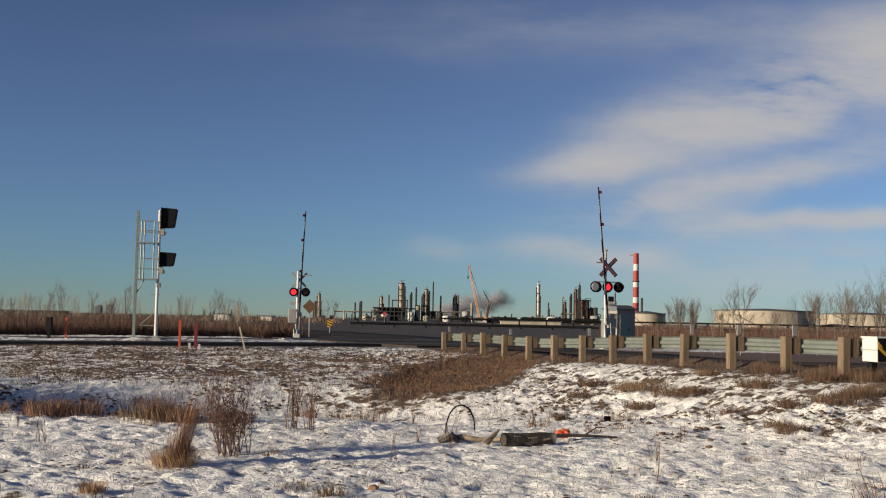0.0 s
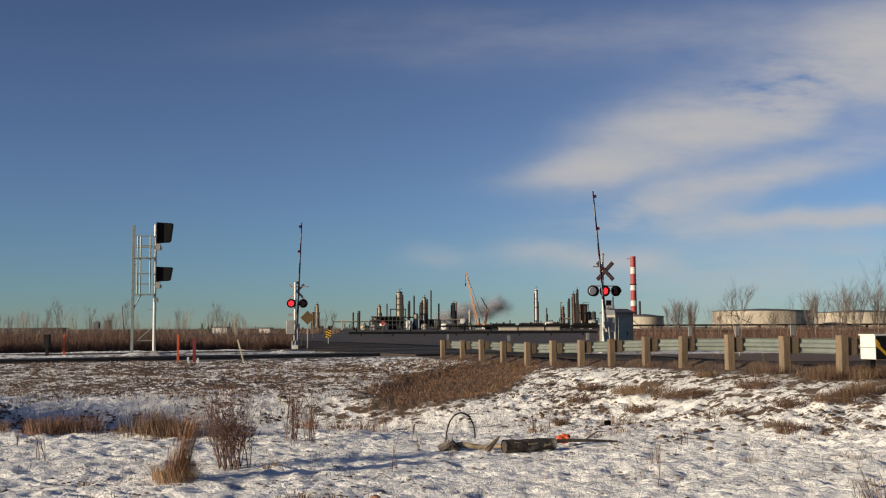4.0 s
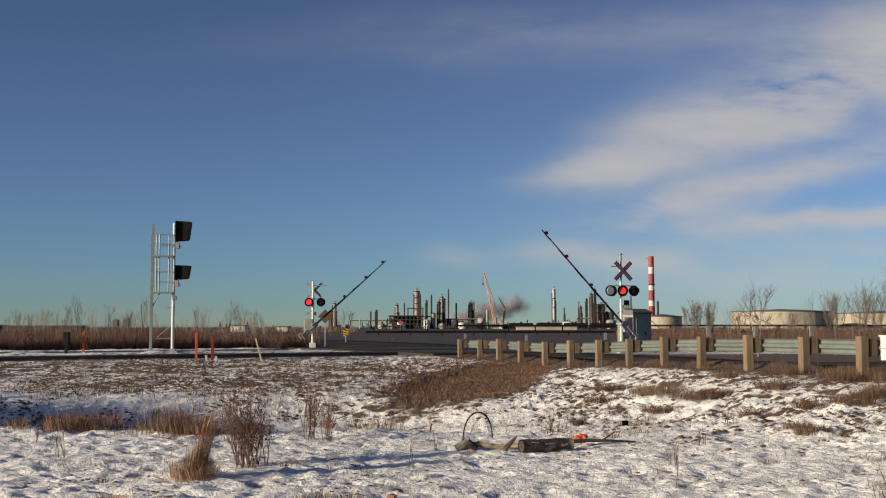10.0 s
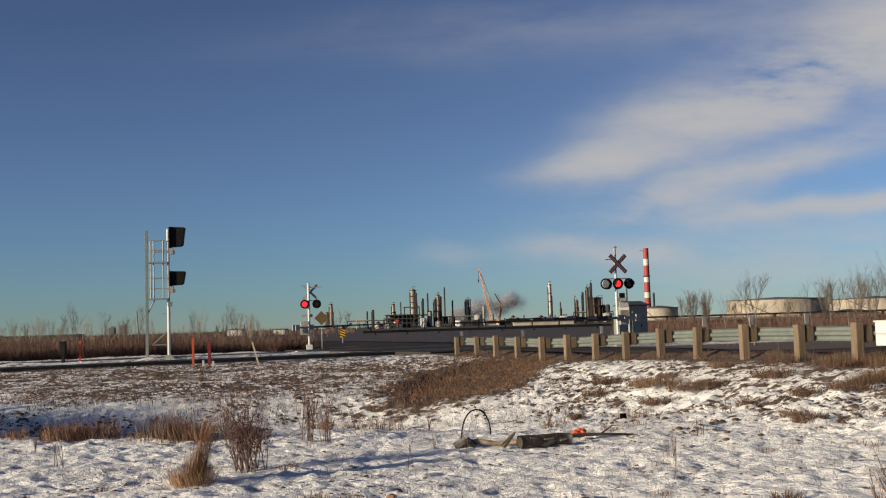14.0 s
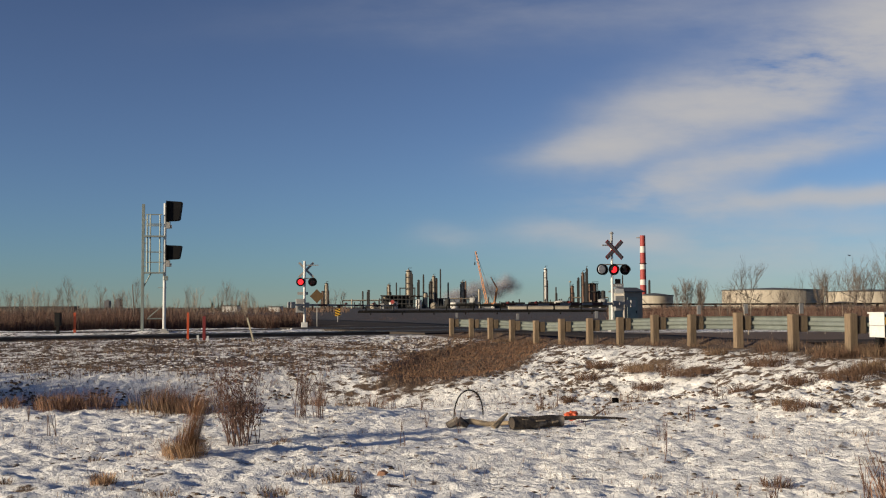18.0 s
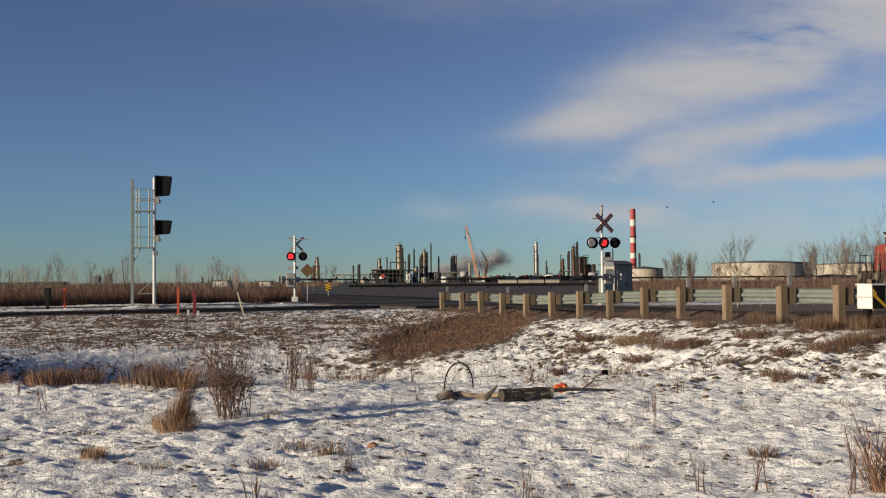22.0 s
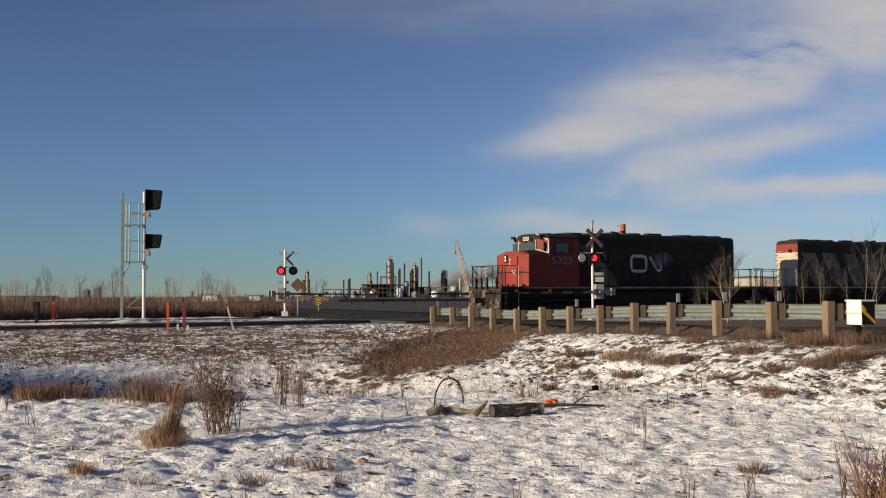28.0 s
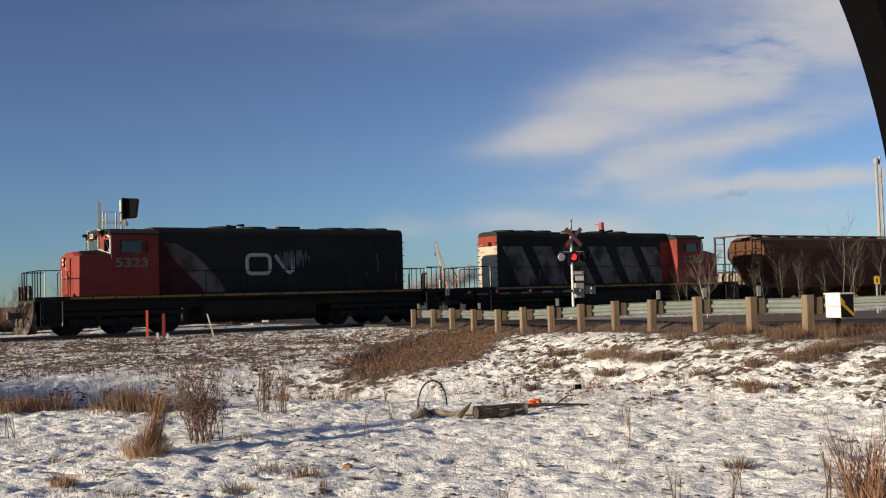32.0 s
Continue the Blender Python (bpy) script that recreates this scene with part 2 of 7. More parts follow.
PALEBARK = mat("pale_bark", (0.38, 0.32, 0.25), (0.22, 0.18, 0.135), 0.9, 0, 6, 50, 0.3)
TWIG = mat("dark_twig", (0.13, 0.075, 0.055), (0.08, 0.05, 0.04), 0.9, 0, 6, 50, 0.2)
HOLLOWGRASS = mat("matted_grass", (0.215, 0.115, 0.063), (0.11, 0.06, 0.036), 0.9, 0, 1.2, 30, 0.1, each=0.5)
STRAW = mat("straw_plume", (0.42, 0.265, 0.155), (0.24, 0.145, 0.08), 0.85, 0, 3, 40, 0.1, each=0.5)
GRASS = mat("dead_grass", (0.21, 0.135, 0.08), (0.10, 0.062, 0.038), 0.85, 0, 3, 40, 0.1, each=0.5)
DITCHBRUSH = mat("russet_brush", (0.27, 0.15, 0.095), (0.14, 0.078, 0.05), 0.9, 0, 2, 30, 0.1, each=0.55)
REDBRUSH = mat("red_brown_brush", (0.150, 0.086, 0.052), (0.080, 0.046, 0.030), 0.9, 0, 2, 30, 0.1, each=0.5)
PALEBRUSH = mat("pale_far_stems", (0.19, 0.125, 0.09), (0.11, 0.07, 0.05), 0.95, 0, 0.08, 1.0, 0.0, each=0.45)
FARBRUSH = mat("far_brush", (0.125, 0.060, 0.042), (0.065, 0.036, 0.026), 0.95, 0, 0.08, 1.0, 0.0, each=0.5)
TANK = mat("cream_tank", (0.46, 0.40, 0.31), (0.28, 0.235, 0.18), 0.6, 0, 0.10, 0.7, 0.0, (1, 1, 0.15), stain=(0.17, 0.12, 0.085), stain_lo=0.6)
DARKROOF = mat("dark_metal_roof", (0.10, 0.10, 0.10), (0.07, 0.07, 0.07), 0.6, 0.2, 0.2, 2, 0.0)
REFSTEEL = mat("refinery_steel", (0.040, 0.037, 0.035), (0.02, 0.019, 0.018), 0.8, 0.0, 0.1, 1.0, 0.0)
REFPALE = mat("pale_clad_column", (0.46, 0.39, 0.29), (0.13, 0.105, 0.08), 0.6, 0.1, 0.1, 1.0, 0.0)
REFRUST = mat("rusty_column", (0.18, 0.10, 0.065), (0.08, 0.05, 0.035), 0.7, 0.1, 0.1, 1.0, 0.0)
CRANEO = mat("orange_crane", (0.62, 0.27, 0.10), (0.5, 0.2, 0.08), 0.6, 0, 0.1, 1.0, 0.0)
CHIMRED = mat("chimney_red", (0.34, 0.05, 0.04), (0.26, 0.04, 0.035), 0.6, 0, 0.1, 1.0, 0.0)
CHIMWHITE = mat("chimney_white", (0.62, 0.59, 0.54), (0.5, 0.47, 0.43), 0.6, 0, 0.1, 1.0, 0.0)
FARSHED = mat("far_shed_brown", (0.055, 0.048, 0.045), (0.035, 0.031, 0.03), 0.8, 0, 0.1, 1.0, 0.0)
FARDARK = mat("far_dark_tower", (0.10, 0.10, 0.11), (0.07, 0.07, 0.08), 0.7, 0, 0.05, 0.4, 0.0)
LOGBARK = mat("mossy_log", (0.085, 0.066, 0.05), (0.025, 0.02, 0.017), 0.9, 0, 7, 30, 0.6, stain=(0.33, 0.28, 0.22), stain_lo=0.56)
DEADWOOD = mat("bleached_wood", (0.38, 0.30, 0.20), (0.22, 0.16, 0.10), 0.85, 0, 5, 40, 0.4, (1, 6, 6))
PAPER = mat("brown_paper", (0.34, 0.19, 0.12), (0.16, 0.08, 0.05), 0.8, 0, 20, 60, 0.2)
RUBBER = mat("black_rubber", (0.0035, 0.003, 0.004), (0.002, 0.002, 0.002), 0.9, 0, 5, 50, 0.1, spec=0.02)


# ---- geometry helpers ----
class Geo:
    """Collects vertices and faces."""

    def __init__(self):
        self.v, self.f = [], []

    def add(self, verts, faces):
        n = len(self.v)
        self.v.extend(tuple(p) for p in verts)
        self.f.extend(tuple(i + n for i in q) for q in faces)
        return self

    def box(self, c, size, m=None):
        sx, sy, sz = (s / 2 for s in size)
        vs = [Vector((x * sx, y * sy, z * sz)) for x in (-1, 1) for y in (-1, 1) for z in (-1, 1)]
        if m:
            vs = [m.to_3x3() @ p for p in vs]
        c = Vector(c)
        return self.add([p + c for p in vs], [(0, 1, 3, 2), (4, 6, 7, 5), (0, 4, 5, 1), (2, 3, 7, 6), (0, 2, 6, 4), (1, 5, 7, 3)])

    def tube(self, p0, p1, r0, r1=None, n=8, caps=True):
        r1 = r0 if r1 is None else r1
        p0, p1 = Vector(p0), Vector(p1)
        q = (p1 - p0).to_track_quat("Z", "Y")
        vs = []
        for p, r in ((p0, r0), (p1, r1)):
            vs += [p + q @ Vector((r * math.cos(2 * math.pi * i / n), r * math.sin(2 * math.pi * i / n), 0)) for i in range(n)]
        fs = [(i, (i + 1) % n, n + (i + 1) % n, n + i) for i in range(n)]
        if caps:
            fs += [tuple(range(n - 1, -1, -1)), tuple(range(n, 2 * n))]
        return self.add(vs, fs)

    def path(self, pts, r0, r1=None, n=6):
        r1 = r0 if r1 is None else r1
        k = len(pts) - 1
        for i in range(k):
            a, b = r0 + (r1 - r0) * i / k, r0 + (r1 - r0) * (i + 1) / k
            self.tube(pts[i], pts[i + 1], a, b, n)
        return self

    def prism(self, profile, a, b, axis="x"):
        """A profile of (u, w) drawn out from a to b along axis: x takes (y, z), y takes (x, z), z takes (x, y)."""
        n = len(profile)

        def at(t, u, w):
            return {"x": (t, u, w), "y": (u, t, w), "z": (u, w, t)}[axis]
        vs = [at(a, *p) for p in profile] + [at(b, *p) for p in profile]
        fs = [(i, (i + 1) % n, n + (i + 1) % n, n + i) for i in range(n)] + [tuple(range(n - 1, -1, -1)), tuple(range(n, 2 * n))]
        return self.add(vs, fs)

    def lathe(self, c, profile, n=16):
        """Rings of (r, z) about a vertical axis at c."""
        c = Vector(c)
        vs = [c + Vector((r * math.cos(2 * math.pi * i / n), r * math.sin(2 * math.pi * i / n), z)) for r, z in profile for i in range(n)]
        k = len(profile)
        fs = [(j * n + i, j * n + (i + 1) % n, (j + 1) * n + (i + 1) % n, (j + 1) * n + i) for j in range(k - 1) for i in range(n)]
        fs += [tuple(range(n - 1, -1, -1)), tuple(range((k - 1) * n, k * n))]
        return self.add(vs, fs)

    def mesh(self, name, material, bevel=0.0, smooth=False):
        me = bpy.data.meshes.new(name)
        me.from_pydata(self.v, [], self.f)
        bm = bmesh.new()
        bm.from_mesh(me)
        bmesh.ops.recalc_face_normals(bm, faces=bm.faces)
        if bevel:
            edges = [e for e in bm.edges if len(e.link_faces) == 2 and e.calc_face_angle(0) > 0.5]
            bmesh.ops.bevel(bm, geom=edges, offset=bevel, segments=2, affect="EDGES", profile=0.6)
        for fc in bm.faces:
            fc.smooth = smooth
        bm.to_mesh(me)
        bm.free()
        me.materials.append(material)
        return me


def part(name, g, material, parent, label="", bevel=0.0, smooth=False, kind=""):
    ob = new(name, g.mesh(name, material, bevel, smooth))
    ob.parent = parent
    return tagged(ob, label, kind=kind)


def thing(name, label, category, m=None, group="", kind=""):
    ob = tagged(new(name), label, category, group, kind)
    if m is not None:
        ob.matrix_world = m
    return ob


def solid(name, g, material, label, category="", group="", kind="", m=None, bevel=0.0, smooth=False):
    ob = tagged(new(name, g.mesh(name, material, bevel, smooth)), label, category, group, kind)
    if m is not None:
        ob.matrix_world = m
    return ob


# ---- plan ----
PHI = radians(31.3)
ALONG, ACROSS = Vector((math.cos(PHI), math.sin(PHI), 0)), Vector((-math.sin(PHI), math.cos(PHI), 0))
TRACK = Vector((-0.6, 53.64, 0))
TRACK_TURN = math.degrees(PHI)


def on_track(s, off=0.0, z=0.0):
    return TRACK + ALONG * s + ACROSS * off + Vector((0, 0, z))


RAIL_NEAR, RAIL_FAR = Vector((7.8, 20.8, 0)), Vector((0.17, 45.9, 0))
RAIL_DIR = (RAIL_FAR - RAIL_NEAR).normalized()
RAIL_LEFT = Vector((-RAIL_DIR.y, RAIL_DIR.x, 0))


def smooth(a, b, t):
    t = np.clip((t - a) / (b - a), 0, 1)
    return t * t * (3 - 2 * t)


def base_height(x, y):
    """The lie of the land without its small bumps; x and y are arrays."""
    p = -(x - TRACK.x) * math.sin(PHI) + (y - TRACK.y) * math.cos(PHI)
    # field in front, ditch, far bank and the long slope up to the track
    wave = 0.7 * np.sin(x * 0.45) + 0.4 * np.sin(x * 1.1 + 1)
    yy = y + 0.10 * x + 0.5 * wave
    deep = 0.25 + 0.75 * smooth(3.0, -1.5, x)
    z = -0.52 - 0.60 * deep * smooth(17.6, 21.0, yy) + 0.60 * deep * smooth(24.2, 27.2, yy) + 0.30 * smooth(29, 41, y)
    z += 0.10 * smooth(9, 6, y)
    # the field tilts up a little towards the road
    z += 0.045 * (np.clip(x - 0.6, 0, 5.0) ** 2 / (1.0 + np.clip(x - 0.6, 0, 5.0))) * smooth(24, 17, y)
    # a low rise off to the side, unseen, added to shade the ditch bank
    lo, ac = 0.88 * (x + 17.6) + 0.475 * (y - 20.3), -0.475 * (x + 17.6) + 0.88 * (y - 20.3)
    z += 1.2 * np.exp(-(lo / 2.6) ** 2 - ((ac - 1.2) / 3.8) ** 4) * (1 + 0.10 * np.sin(2.3 * ac) + 0.07 * np.sin(5.9 * ac + 1))
    z += (-0.08 - z) * smooth(-9.0, -4.5, p)
    z += -0.24 * smooth(-2.9, -2.3, p) * smooth(2.9, 2.3, p) - 0.24 * smooth(5.3, 5.9, p) * smooth(11.1, 10.5, p)
    # snow thrown up between the two tracks and beyond them
    s = (x - TRACK.x) * math.cos(PHI) + (y - TRACK.y) * math.sin(PHI)
    clear = smooth(-3.5, -6.0, s) + smooth(9.0, 12.0, s)
    lump = 1 + 0.35 * np.sin(0.9 * s) + 0.3 * np.sin(2.3 * s + 1.0) + 0.2 * np.sin(5.1 * s)
    z += clear * (0.10 * np.exp(-((p - 4.3) / 0.8) ** 2) + 0.07 * np.exp(-((p - 12.6) / 1.1) ** 2)) * lump * smooth(120, 90, np.abs(s))
    # road bank
    g = (x - RAIL_NEAR.x) * RAIL_LEFT.x + (y - RAIL_NEAR.y) * RAIL_LEFT.y
    a = (x - RAIL_NEAR.x) * RAIL_DIR.x + (y - RAIL_NEAR.y) * RAIL_DIR.y
    road = 0.22 - 0.25 * smooth(0, 26, a) - 0.13 * np.exp(-((a - 15.5) / 6.0) ** 2) - 0.06 * smooth(20, 26, a)
    road = road + (-0.10 - road) * smooth(25, 36, a)
    bank = 1 - smooth(0.0, 4.6 + 0.5 * wave, g)
    bank = bank * (1 - smooth(27.0, 31.0, a))
    z = z + (road - z) * bank
    # low shoulder of soil behind the guardrail
    z += 0.14 * np.exp(-((g + 0.75) / 0.40) ** 2) * smooth(-4, -2, a) * smooth(29, 26, a) * (1 + 0.25 * np.sin(2.1 * a) + 0.2 * np.sin(5.3 * a))
    # the scar washed out by the culvert
    u, v = (x - 0.12 * (y - 32.5) - 0.60) / 2.15, (y - 32.5 - 0.5 * (x - 0.60)) / 5.8
    z = z - 0.15 * smooth(1.25, 0.25, u * u + v * v)
    return z, p, g, a


def heights(x, y):
    z, p, g, a = base_height(x, y)
    return z


def ground_z(x, y):
    return float(heights(np.array([float(x)]), np.array([float(y)]))[0])


def graded(dense, grow, end):
    out, step = [dense[-1]], dense[-1] - dense[-2]
    while out[-1] < end:
        step *= grow
        out.append(out[-1] + step)
    return list(dense) + out[1:]


def build_ground():
    right = graded(list(np.arange(0, 9.0, 0.062)), 1.045, 3500)
    xs = np.array([-v for v in right[:0:-1]] + right)
    ys = list(np.arange(5.0, 19.0, 0.062)) + list(np.arange(19.0, 48.0, 0.13))
    ys = np.array([-3000, -600, -120, -40, -15, -6, -2, 0, 1.5, 3, 4, 4.6] + graded(ys, 1.05, 4500))
    X, Y = np.meshgrid(xs, ys)
    x, y = X.ravel(), Y.ravel()
    z, p, g, a = base_height(x, y)
    near = smooth(70, 40, y) * smooth(1, 5, y) * smooth(45, 30, np.abs(x))
    bump = np.zeros_like(z)
    keep = np.nonzero(near > 0.01)[0]
    for i in keep:
        q = Vector((x[i], y[i], 0.0))
        n1 = noise.noise(q * 0.8) * 0.022
        n2 = noise.noise(q * 2.3 + Vector((7, 3, 1))) * 0.024
        n3 = noise.noise(Vector((q.x * 4.5 + q.y * 1.2, q.y * 5.5, 2))) * 0.026 - abs(noise.noise(q * 3.1 + Vector((5, 1, 8)))) * 0.05
        n4 = -max(0.0, noise.noise(q * 3.4 + Vector((2, 9, 4))) - 0.22) * 0.05
        n5 = noise.noise(q * 5.6 + Vector((1, 4, 6))) * 0.022 + noise.noise(Vector((q.x * 6.0 - q.y * 5.0, q.x * 2.5 + q.y * 3.5, 5))) * 0.016
        n6 = abs(noise.noise(Vector((q.x * 7.5, q.y * 8.5, 11)))) * -0.030
        bump[i] = n1 + n2 + n3 + n4 + n5 + n6
    flat = np.clip(smooth(-0.3, 0.8, g) + smooth(30, 34, a), 0, 1)
    rough = 1 + 0.9 * smooth(1.0, 2.5, g) * smooth(5.5, 3.5, g) * smooth(28, 24, a)
    bump *= near * (0.15 + 0.85 * flat * smooth(-3.2, -5.0, p)) * rough
    z = z + bump
    nx, ny = len(xs), len(ys)
    me = bpy.data.meshes.new("ground")
    idx = np.arange(nx * ny).reshape(ny, nx)
    quads = np.stack([idx[:-1, :-1], idx[:-1, 1:], idx[1:, 1:], idx[1:, :-1]], -1).reshape(-1, 4)
    me.vertices.add(nx * ny)
    me.vertices.foreach_set("co", np.stack([x, y, z], -1).ravel())
    me.loops.add(quads.size)
    me.loops.foreach_set("vertex_index", quads.ravel().astype(np.int32))
    me.polygons.add(len(quads))
    me.polygons.foreach_set("loop_start", np.arange(0, quads.size, 4, dtype=np.int32))
    me.polygons.foreach_set("use_smooth", np.ones(len(quads), dtype=bool))
    me.update(calc_edges=True)
    me.materials.append(ground_material())
    return tagged(new("ground", me), "trampled snow with dead grass and bare earth", "ground", kind="structure")


def ground_material():
    m = bpy.data.materials.new("snowy_ground")
    m.use_nodes = True
    nt = m.node_tree
    b = nt.nodes["Principled BSDF"]
    geo = nt.nodes.new("ShaderNodeNewGeometry")
    pos = geo.outputs["Position"]
    sp = nt.nodes.new("ShaderNodeSeparateXYZ")
    nt.links.new(pos, sp.inputs[0])

    def mth(op, a, c=0.0, d=0.0):
        n = nt.nodes.new("ShaderNodeMath")
        n.operation = op
        for k, v in enumerate((a, c, d)):
            if isinstance(v, bpy.types.NodeSocket):
                nt.links.new(v, n.inputs[k])
            else:
                n.inputs[k].default_value = v
        return n.outputs[0]

    def step(v, lo, hi):
        r = nt.nodes.new("ShaderNodeMapRange")
        r.interpolation_type = "SMOOTHSTEP"
        r.inputs["From Min"].default_value, r.inputs["From Max"].default_value = lo, hi
        nt.links.new(v, r.inputs["Value"])
        return r.outputs[0]
    x, y = sp.outputs[0], sp.outputs[1]
    f_small, r_small = noise_fac(nt, pos, 4.2, 8.0, 0.45, 0.6, (1, 1.1, 1), 0.66)
    f_mid, r_mid = noise_fac(nt, pos, 1.3, 7.0, 0.45, 0.6, None, 0.58)
    f_big, r_big = noise_fac(nt, pos, 0.35, 5.0, 0.4, 0.62)
    f_fine, r_fine = noise_fac(nt, pos, 38.0, 4.0, 0.3, 0.7)
    snow = ramp_mix(nt, f_mid, (0.92, 0.895, 0.85), (0.82, 0.80, 0.765))
    soil = ramp_mix(nt, f_fine, (0.15, 0.095, 0.055), (0.06, 0.04, 0.028))
    # how much earth and grass shows: little in the field, more on the slope beyond the ditch
    across = mth("ADD", mth("MULTIPLY", mth("SUBTRACT", x, TRACK.x), -math.sin(PHI)), mth("MULTIPLY", mth("SUBTRACT", y, TRACK.y), math.cos(PHI)))
    beyond = step(across, 14.0, 20.0)
    gg = mth("ADD", mth("MULTIPLY", mth("SUBTRACT", x, RAIL_NEAR.x), RAIL_LEFT.x), mth("MULTIPLY", mth("SUBTRACT", y, RAIL_NEAR.y), RAIL_LEFT.y))
    far = mth("MULTIPLY", mth("MAXIMUM", step(y, 25.0, 31.0), mth("MULTIPLY", mth("MULTIPLY", step(y, 21.0, 27.0), step(x, 2.5, -0.5)), 0.72)), mth("MAXIMUM", step(gg, 2.6, 5.0), mth("MULTIPLY", step(y, 33.0, 40.0), 0.75)))
    onbank = mth("MULTIPLY", mth("MULTIPLY", step(gg, 5.2, 3.6), step(gg, -0.5, 0.5)), step(y, 42.0, 34.0))
    lim = mth("ADD", 0.578, mth("ADD", mth("ADD", mth("MULTIPLY", far, -0.102), mth("MULTIPLY", onbank, -0.075)), mth("MULTIPLY", beyond, -0.23)))
    lim = mth("ADD", lim, mth("MULTIPLY", mth("MULTIPLY", step(across, 2.6, 3.6), step(across, 14.5, 12.5)), 0.035))
    # clean drifted snow on the ditch bank, gravel yard on the far side of the crossing
    lim = mth("ADD", lim, mth("MULTIPLY", mth("MULTIPLY", step(y, 22.5, 24.0), step(y, 29.0, 27.0)), mth("MULTIPLY", step(x, -2.0, -4.5), 0.075)))
    yard = mth("MULTIPLY", step(across, 13.5, 15.5), step(mth("ADD", x, mth("MULTIPLY", mth("SUBTRACT", y, 66.0), 0.42)), -9.0, -5.0))
    mixn = mth("ADD", mth("MULTIPLY", r_small, 0.5), mth("ADD", mth("MULTIPLY", r_mid, 0.32), mth("MULTIPLY", r_big, 0.18)))
    bare = step(mth("SUBTRACT", mixn, lim), -0.012, 0.035)
    # brown hollow at the culvert
    hx = mth("DIVIDE", mth("SUBTRACT", mth("ADD", x, mth("MULTIPLY", mth("SUBTRACT", y, 32.5), -0.12)), 0.60), 2.15)
    hy = mth("DIVIDE", mth("SUBTRACT", mth("SUBTRACT", y, 32.5), mth("MULTIPLY", mth("SUBTRACT", x, 0.60), 0.5)), 5.8)
    hd = mth("ADD", mth("ADD", mth("MULTIPLY", hx, hx), mth("MULTIPLY", hy, hy)), mth("MULTIPLY", mth("SUBTRACT", r_mid, 0.5), 3.0))
    hollow = step(hd, 1.35, 1.05)
    # bare strip under the guardrail and gravel by the track
    g = mth("ADD", mth("MULTIPLY", mth("SUBTRACT", x, RAIL_NEAR.x), RAIL_LEFT.x), mth("MULTIPLY", mth("SUBTRACT", y, RAIL_NEAR.y), RAIL_LEFT.y))
    gn = mth("ADD", g, mth("MULTIPLY", mth("SUBTRACT", r_mid, 0.5), 2.4))
    strip = mth("MULTIPLY", step(gn, 0.75, 0.35), step(y, 56.0, 50.0))
    p = mth("ADD", mth("MULTIPLY", mth("SUBTRACT", x, TRACK.x), -math.sin(PHI)), mth("MULTIPLY", mth("SUBTRACT", y, TRACK.y), math.cos(PHI)))
    pn = mth("ADD", p, mth("MULTIPLY", mth("SUBTRACT", r_mid, 0.5), 3.0))
    gravel = mth("MULTIPLY", step(pn, -4.6, -3.6), step(pn, 3.6, 2.8))
    bare2 = mth("MAXIMUM", mth("MAXIMUM", bare, hollow), strip)
    col = ramp_mix(nt, bare2, snow, soil)
    col = ramp_mix(nt, gravel, col, (0.05, 0.044, 0.038))
    col = ramp_mix(nt, mth("MULTIPLY", yard, mth("ADD", 0.80, mth("MULTIPLY", f_big, 0.18))), col, (0.042, 0.037, 0.034))
    nt.links.new(col, b.inputs["Base Color"])
    b.inputs["Roughness"].default_value = 0.75
    bp = nt.nodes.new("ShaderNodeBump")
    bp.inputs["Strength"].default_value, bp.inputs["Distance"].default_value = 0.62, 0.16
    f_c, r_c = noise_fac(nt, pos, 9.0, 5.0, 0.3, 0.7)
    nt.links.new(mth("ADD", mth("MULTIPLY", r_small, 0.8), mth("ADD", mth("MULTIPLY", r_c, 0.5), mth("MULTIPLY", r_fine, 0.12))), bp.inputs["Height"])
    nt.links.new(bp.outputs[0], b.inputs["Normal"])
    return m


build_ground()


# ---- railway and road ----
SNOWBALLAST = mat("snowy_ballast", (0.80, 0.78, 0.74), (0.34, 0.31, 0.28), 0.9, 0, 0.7, 25, 0.6)


def build_track(name, off, s0, s1, label, tie_to):
    t = thing(name, label, "railway track", Matrix.Translation(on_track(0, off)) @ pose(0, 0, 0, 0, 0, TRACK_TURN), kind="structure")
    part("ballast", Geo().prism([(-2.6, -0.6), (-1.6, -0.04 if off else -0.2), (1.6, -0.04 if off else -0.2), (2.6, -0.6)], s0, s1), SNOWBALLAST if off else BALLAST, t, "snow-dusted ballast" if off else "dark crushed stone ballast")
    for side in (-1, 1):
        c = side * 0.755
        part("rail", Geo().prism([(c - 0.07, -0.17), (c + 0.07, -0.17), (c + 0.012, -0.14), (c + 0.012, -0.05), (c + 0.036, -0.035), (c + 0.036, -0.006), (c - 0.036, -0.006), (c - 0.036, -0.035), (c - 0.012, -0.05), (c - 0.012, -0.14)], s0, s1), STEEL, t, "rusty rail")
        part("rail_head", Geo().box(((s0 + s1) / 2, c, -0.003), (s1 - s0, 0.06, 0.006)), RAILTOP, t, "polished top of the rail")
    tie = Geo().box((0, 0, -0.245), (0.23, 2.6, 0.16)).mesh("tie", TIE)
    s = tie_to[0]
    while s < tie_to[1]:
        if not -3.2 < s < 7.0:
            ob = new("tie", tie)
            ob.parent, ob.location = t, (s, random.uniform(-0.03, 0.03), random.uniform(-0.01, 0.01))
        s += 0.55
    return t


build_track("railway_track", 0.0, -160, 320, "single railway track on dark ballast", (-40, 42))
